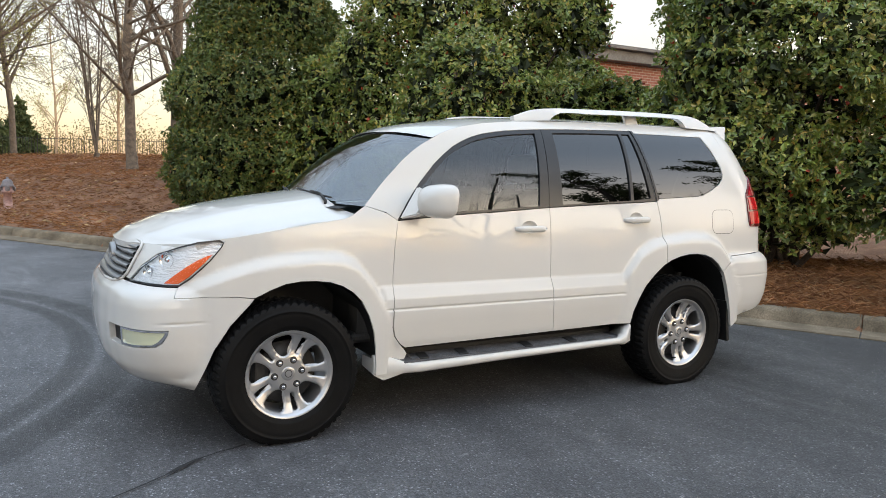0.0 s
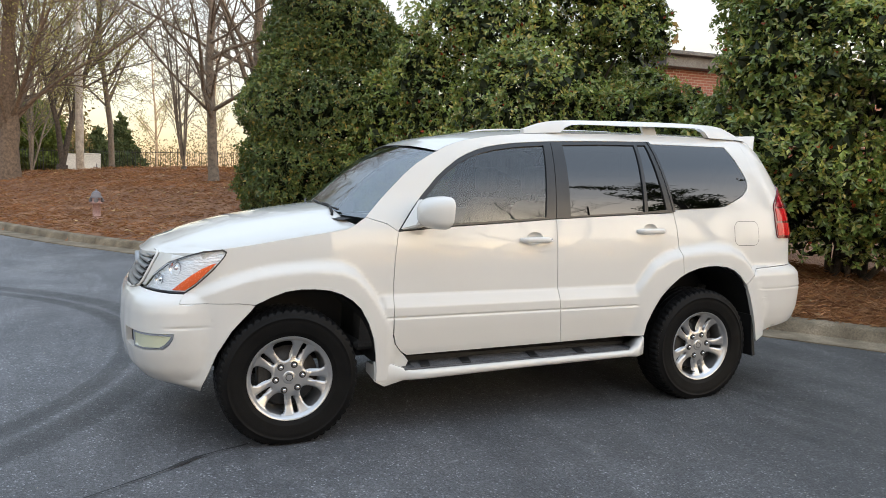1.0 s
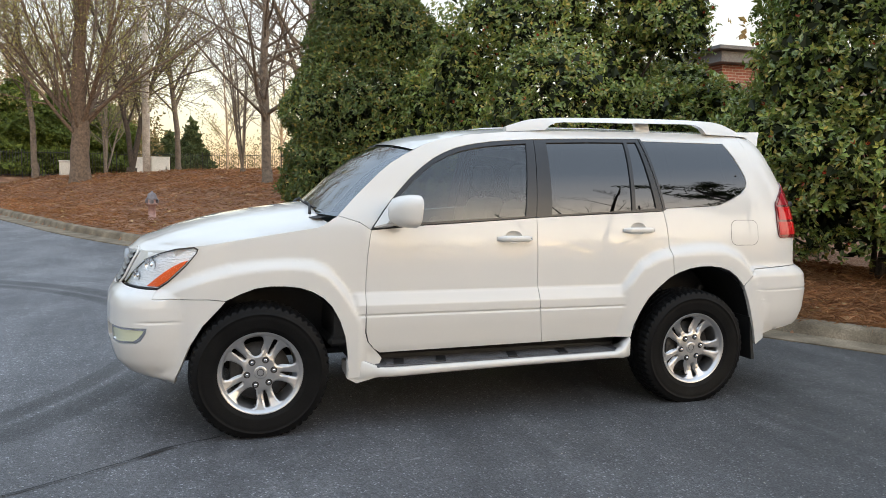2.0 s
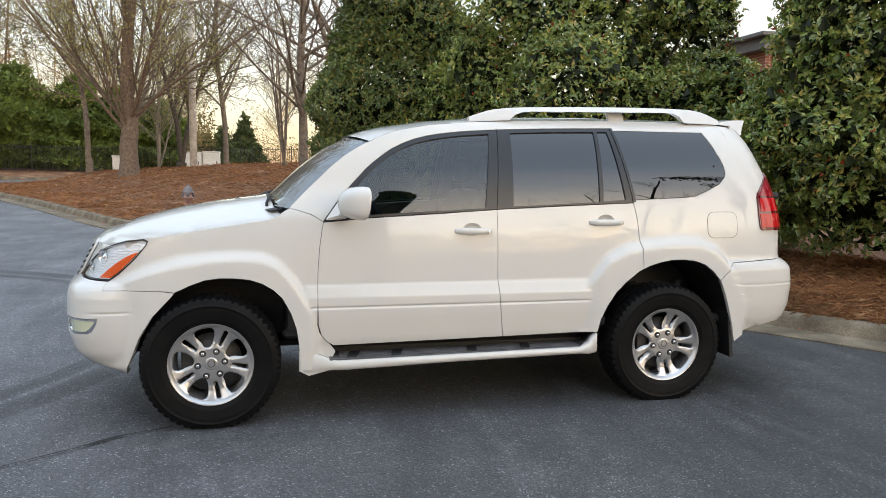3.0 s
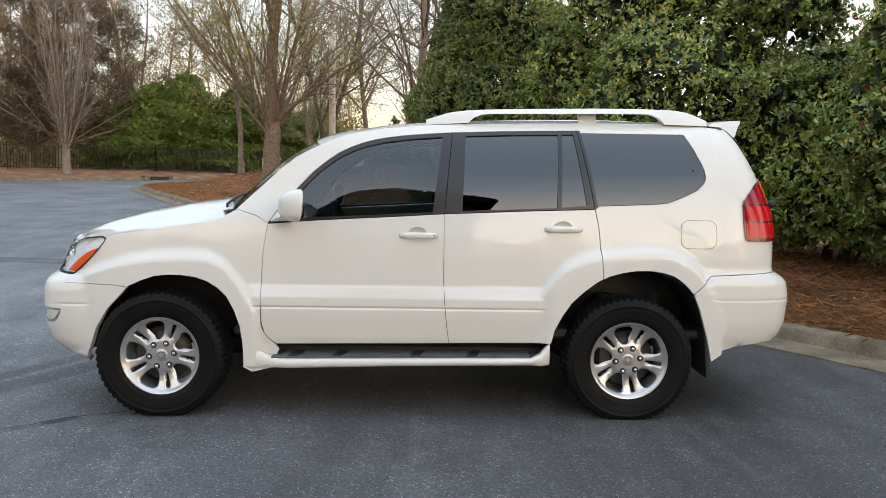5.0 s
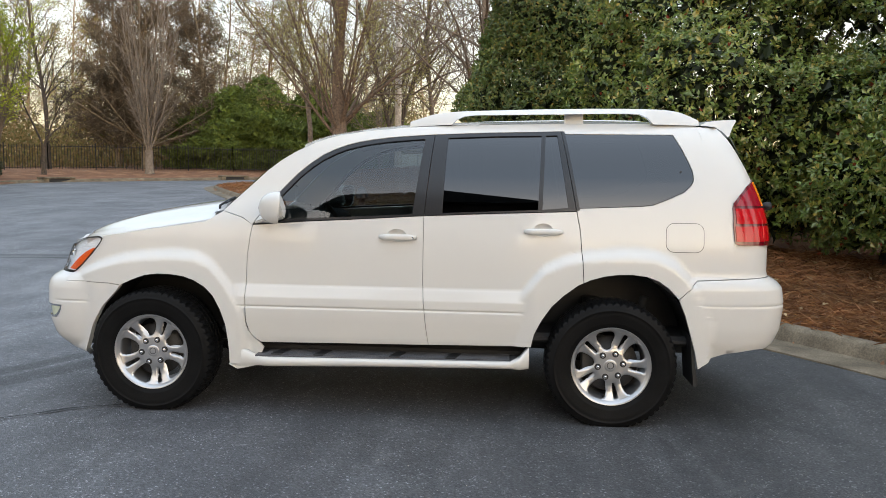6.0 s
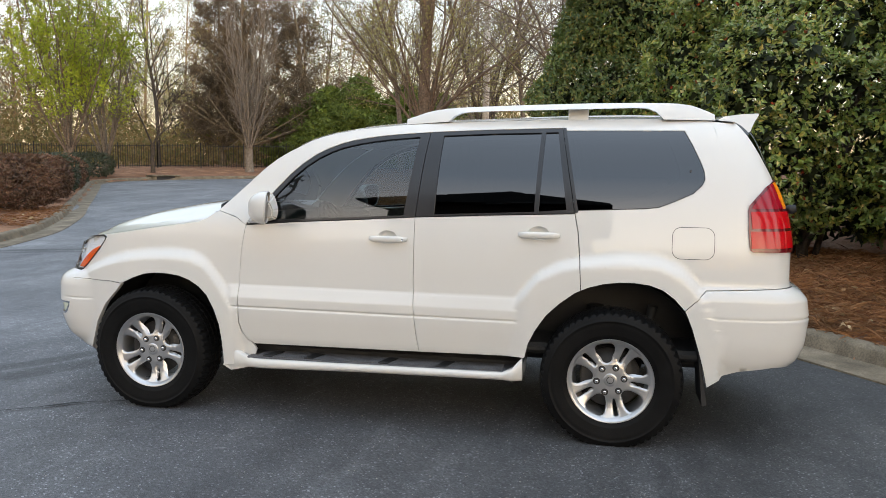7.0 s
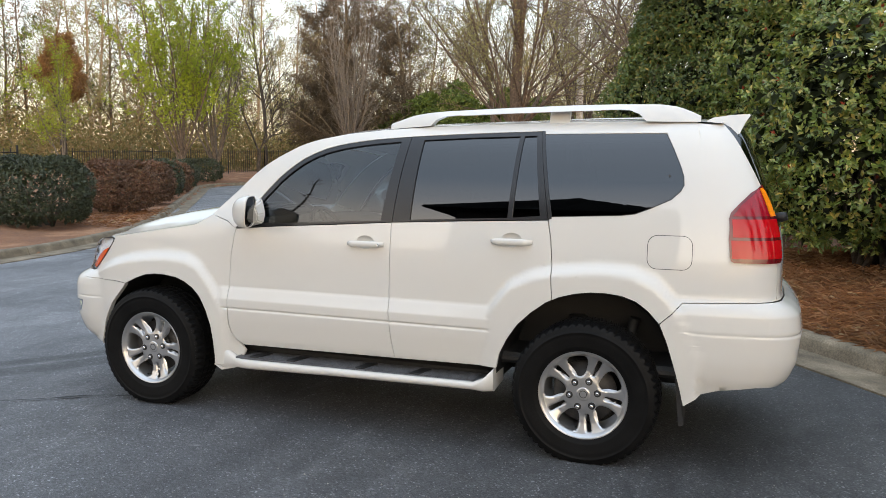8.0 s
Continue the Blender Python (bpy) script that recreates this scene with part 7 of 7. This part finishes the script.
# kerb drains: a black block for the shaded slot under a concrete lid
def kerb_drain(x, y, ang):
    z = float(road_z(y))
    thing = tagged(empty("storm_drain", (x, y, z)), "concrete kerb drain with a dark slot", "storm drain", group="kerb drains")
    m = Matrix.Translation((x, y, z)) @ Matrix.Rotation(radians(ang), 4, "Z")
    for name_, lo, hi, material, text in (("lid", (-0.75, -0.12, 0.17), (0.75, 0.8, 0.24), CONCRETE, "pale concrete lid"), ("cheek", (-0.75, -0.08, -0.05), (-0.5, 0.75, 0.17), CONCRETE, ""), ("cheek", (0.5, -0.08, -0.05), (0.75, 0.75, 0.17), CONCRETE, ""), ("opening", (-0.5, -0.06, -0.02), (0.5, 0.6, 0.165), FENCE_PAINT, "black block standing for the shaded drain opening")):
        b = bmesh.new()
        box(b, lo, hi, 0.015, 1)
        bmesh.ops.transform(b, matrix=m, verts=b.verts)
        part(name_, b, material, thing, text)


kerb_drain(-14.3, 36.2, 34)
kerb_drain(-21.3, 30.9, 54)

# brick building behind the shrubs
BRICK = mat("red_brick", (0.3, 0.12, 0.08), 0.85)
n_, l_, b_ = nodes(BRICK)
bt, tc = n_.new("ShaderNodeTexBrick"), n_.new("ShaderNodeTexCoord")
mp = n_.new("ShaderNodeMapping")
mp.inputs["Rotation"].default_value = (radians(90), 0, 0)
bt.inputs["Scale"].default_value = 1.0
bt.inputs["Color1"].default_value, bt.inputs["Color2"].default_value, bt.inputs["Mortar"].default_value = (0.30, 0.105, 0.07, 1), (0.22, 0.08, 0.055, 1), (0.36, 0.30, 0.26, 1)
bt.inputs["Brick Width"].default_value, bt.inputs["Row Height"].default_value, bt.inputs["Mortar Size"].default_value = 0.215, 0.075, 0.008
l_.new(tc.outputs["Object"], mp.inputs["Vector"])
l_.new(mp.outputs[0], bt.inputs["Vector"])
color_to(BRICK, bt.outputs["Color"])
ROOF_GREY = speckled("grey_roof_metal", (0.10, 0.10, 0.105), (0.17, 0.17, 0.175), 2, 0.6, 0.2, 30, 0.01)
ROOF_DARK = speckled("dark_shingle", (0.012, 0.012, 0.013), (0.025, 0.025, 0.026), 3, 0.9, 0.5, 25, 0.02)
DARK_GLASS = mat("dark_window_glass", (0.01, 0.012, 0.014), 0.05, 0, 0.5)
WHITE_TRIM = mat("white_fascia_paint", (0.62, 0.61, 0.58), 0.5)


def block(name, lo, hi, material, parent, label="", bevel=0.01):
    b = bmesh.new()
    box(b, lo, hi, bevel, 1)
    return part(name, b, material, parent, label)


bx, by = 13.6, 11.0
bz0 = gz_at(bx, by)
bld = tagged(empty("brick_building", (bx, by, bz0)), "low red brick building with a flat grey roof edge", "building")
block("wall", (11.6, 12.6, bz0 - 0.3), (24.0, 20.0, 4.62), BRICK, bld, "red brick wall")
block("fascia", (11.3, 12.25, 4.62), (24.3, 20.3, 4.92), ROOF_GREY, bld, "grey metal roof edge")
block("roof", (11.1, 12.05, 4.92), (24.5, 20.5, 5.02), ROOF_GREY, bld, "grey metal coping")
block("canopy", (13.2, 11.2, 3.72), (18.0, 12.6, 3.9), ROOF_GREY, bld, "grey flat canopy")
for k in range(3):
    wdw = block("window", (14.0 + 3 * k, 12.54, 1.6), (15.6 + 3 * k, 12.6, 3.2), WHITE_TRIM, bld, "window in a pale frame")
    block("pane", (14.08 + 3 * k, 12.52, 1.68), (15.52 + 3 * k, 12.545, 3.12), DARK_GLASS, wdw, "dark glass pane", 0.004)
tree("pine_tree", on_ground(10.6, 8.6), "dark trunk of a tall tree behind the shrubs", 131, 11.0, 0.17, 3.0, 1, 3, (0.8, 0.0, 0.0), (10, 6), 0.4, BARK_DARK, LEAF_PINE, 3000, 0.16, bend=0.08)

# what stands behind the camera: a dark gabled building and trees, seen in the car's windows
z0 = 0.0
house = tagged(empty("gabled_building", (-0.8, -10.5, 0.0)), "dark brick building with a low gabled roof", "building")
WALL_DARK = speckled("dark_brick_wall", (0.020, 0.016, 0.015), (0.040, 0.029, 0.025), 3, 0.85, 0.3, 30, 0.01)
block("wall", (-2.5, -17.0, -0.1), (0.95, -9.2, 4.75), WALL_DARK, house, "dark brick wall")
bm = bmesh.new()
solid_from(bm, [(-3.05, 4.70), (-3.0, 4.84), (-0.35, 6.05), (1.35, 4.84), (1.4, 4.70)], lambda a, c: Vector((a, -8.7, c)), lambda a, c: Vector((a, -17.4, c)))
part("roof", bm, ROOF_DARK, house, "dark shingle roof")
for k in range(2):
    wdw = block("window", (-2.1 + 1.7 * k, -9.2, 1.0), (-0.9 + 1.7 * k, -9.14, 2.6), WHITE_TRIM, house, "window in a pale frame")
    block("pane", (-2.02 + 1.7 * k, -9.16, 1.08), (-0.98 + 1.7 * k, -9.12, 2.52), DARK_GLASS, wdw, "dark glass pane", 0.004)
tree("pine_tree", (13.0, -13.5, 0.0), "tall dark pine at the lot's edge", 141, 12.0, 0.22, 2.0, 1, 3, (0.8, 0.05, 0.0), (16, 7), 0.42, BARK_DARK, LEAF_PINE, 6000, 0.2, bend=0.1)
tree("pine_tree", (16.0, -9.5, 0.0), "tall dark pine at the lot's edge", 142, 11.0, 0.22, 2.0, 1, 3, (0.8, 0.05, 0.0), (16, 7), 0.42, BARK_DARK, LEAF_PINE, 6000, 0.2, bend=0.1)
tree("bare_tree", (9.0, -15.5, 0.0), "bare dark tree at the lot's edge", 143, 10.0, 0.2, 1.4, 4, 4, (0.5, 0.1, 0.0), (8, 5, 3), 0.45, BARK_DARK, bend=0.12, start_spread=0.6)

thing = tagged(empty("utility_pole", (-11.6, -15.4, 0.0)), "tall dark utility pole with three crossarms", "utility pole")
bm = bmesh.new()
tube(bm, [(-11.6, -15.4, -0.3), (-11.58, -15.4, 6), (-11.55, -15.4, 13.2)], [0.17, 0.15, 0.12], 12)
part("pole", bm, BARK_DARK, thing)
for z_arm, half in ((12.7, 1.3), (11.6, 1.2), (9.9, 1.0)):
    bm = bmesh.new()
    box(bm, (-11.56 - half, -15.58, z_arm - 0.06), (-11.56 + half, -15.46, z_arm + 0.06), 0.01, 1)
    arm = part("crossarm", bm, BARK_DARK, thing)
    for k in (-0.9, -0.45, 0.45, 0.9):
        bm = bmesh.new()
        tube(bm, [(-11.56 + half * k, -15.52, z_arm + 0.05), (-11.56 + half * k, -15.52, z_arm + 0.14), (-11.56 + half * k, -15.52, z_arm + 0.20)], [0.03, 0.055, 0.03], 8)
        part("insulator", bm, STEEL_DARK, arm)

# ---- litter: pine straw and dropped leaves on the beds, grit on the road ----
STRAW = island_varied("pine_straw", [(0.242, 0.112, 0.052), (0.363, 0.185, 0.088), (0.170, 0.073, 0.036), (0.459, 0.264, 0.147), (0.291, 0.132, 0.066)], 0.8, 0.2, 0.0, 1.2)
DRY_LEAF = island_varied("dry_leaf", [(0.40, 0.27, 0.15), (0.28, 0.14, 0.06), (0.50, 0.38, 0.22), (0.34, 0.20, 0.07)], 0.7, 0.3, 0.1, 1.0)


def bed_points(n, x0, x1, y0, y1, dmin, dmax, seed):
    g = np.random.default_rng(seed)
    x, y = g.uniform(x0, x1, n * 3), g.uniform(y0, y1, n * 3)
    d = line_dist(x, y, COARSE_R)
    ok = (~inside_road(x, y)) & (d > dmin) & (d < dmax)
    x, y = x[ok][:n], y[ok][:n]
    return np.stack((x, y, ground_z(x[None], y[None])[0]), 1), g


def straw(n, x0, x1, y0, y1, dmin, dmax, ln, wd, seed, label, lift=0.03):
    p, g = bed_points(n, x0, x1, y0, y1, dmin, dmax, seed)
    n = len(p)
    a = g.uniform(0, 2 * math.pi, n)
    d = np.stack((np.cos(a), np.sin(a), g.normal(0.05, 0.22, n)), 1)
    s = np.stack((-np.sin(a), np.cos(a), g.normal(0, 0.3, n)), 1)
    l = ln * g.uniform(0.6, 1.3, n)[:, None]
    w = wd * g.uniform(0.7, 1.4, n)[:, None]
    p = p + [0, 0, 0.008] + np.abs(g.normal(0, lift, (n, 1))) * [0, 0, 1]
    mid = p + d * l * 0.5 + [0, 0, 0.012]
    end = p + d * l
    v = np.stack((p, mid + s * w, end, mid - s * w), 1).reshape(-1, 3)
    i = np.arange(n)[:, None] * 4
    f = np.concatenate((i + [0, 1, 2], i + [0, 2, 3]), 1).reshape(-1, 3)
    return tagged(mesh_from("pine_straw", v, f, STRAW), label, "pine straw", kind="stuff")


straw(56000, 0.0, 9.5, -5.0, 8.0, 0.12, 4.2, 0.16, 0.004, 401, "loose reddish pine straw on the bed behind the kerb", 0.02)
straw(36000, -13.0, 3.0, 8.0, 32.0, 0.15, 12.0, 0.18, 0.006, 402, "loose pine straw over the mound", 0.02)


def dropped(n, x0, x1, y0, y1, dmin, dmax, size, seed, label):
    p, g = bed_points(n, x0, x1, y0, y1, dmin, dmax, seed)
    n = len(p)
    a = g.uniform(0, 6.28, n)
    ax = np.stack((np.cos(a), np.sin(a), g.normal(0.1, 0.25, n)), 1)
    ln = size * g.uniform(0.5, 1.3, n)
    ob = leaf_mesh("dropped_leaves", p + [0, 0, 0.04], ax, unit(g.normal(0, 0.35, (n, 3)) + [0, 0, 1]), ln, ln * 0.55, DRY_LEAF, None)
    return tagged(ob, label, "leaves", kind="stuff")


dropped(900, 0.5, 9.0, -4.5, 7.0, 0.1, 4.0, 0.085, 411, "scattered dry tan leaves on the pine straw")
dropped(700, -12.0, 2.0, 8.0, 28.0, 0.2, 9.0, 0.12, 412, "scattered dry leaves over the mound")


# pale grit on the asphalt
def grit(n, seed):
    g = np.random.default_rng(seed)
    x, y = g.uniform(-4.5, 6, n), g.uniform(-5.0, 2.5, n)
    ok = inside_road(x, y) & (line_dist(x, y, COARSE_R) > 0.3)
    x, y = x[ok], y[ok]
    n = len(x)
    r = g.uniform(0.0016, 0.0042, n) * np.where(g.uniform(size=n) > 0.96, 1.8, 1)
    base = np.stack((x, y, road_z(y) + 0.006 * wob(x, y, 0.9) + 0.001), 1)
    k = np.array(((1, 0, 0), (-0.5, 0.87, 0), (-0.5, -0.87, 0), (0.1, 0, 0.9)))
    a = g.uniform(0, 6.28, n)
    rot = np.stack((np.stack((np.cos(a), -np.sin(a)), 1), np.stack((np.sin(a), np.cos(a)), 1)), 1)
    off = np.einsum("nij,kj->nki", rot, k[:, :2])
    v = np.concatenate((off, np.broadcast_to(k[None, :, 2:], (n, 4, 1))), 2) * r[:, None, None] + base[:, None]
    i = np.arange(n)[:, None] * 4
    f = np.concatenate((i + [0, 1, 3], i + [1, 2, 3], i + [2, 0, 3]), 1).reshape(-1, 3)
    return tagged(mesh_from("road_grit", v.reshape(-1, 3), f, GRIT), "pale grit scattered on the asphalt", "grit", kind="stuff")


GRIT = island_varied("pale_grit", [(0.25, 0.24, 0.22), (0.42, 0.41, 0.38), (0.33, 0.31, 0.28)], 0.8, 0.3)
grit(5200, 421)

# the long crack in front of the car
CRACK = mat("crack_filler", (0.018, 0.018, 0.019), 0.8)
bm = bmesh.new()
g = random.Random(77)
pts = [(-3.6, -2.0), (-3.1, -1.74), (-2.7, -1.50), (-2.36, -1.29), (-2.06, -1.10), (-1.90, -0.97), (-1.76, -0.90), (-1.62, -0.85)]
line = curve_pts(pts, 0.05)
rows = []
for i, p in enumerate(line):
    w = 0.005 + 0.016 * g.random() ** 2
    j = g.uniform(-0.012, 0.012)
    rows.append([(p[0] + j, p[1] + j - w, 0.0075 + float(road_z(p[1]))), (p[0] + j, p[1] + j + w, 0.0075 + float(road_z(p[1])))])
grid(bm, rows, smooth=False)
tagged(part("road_crack", bm, CRACK), "thin dark crack across the asphalt", "crack", kind="structure")
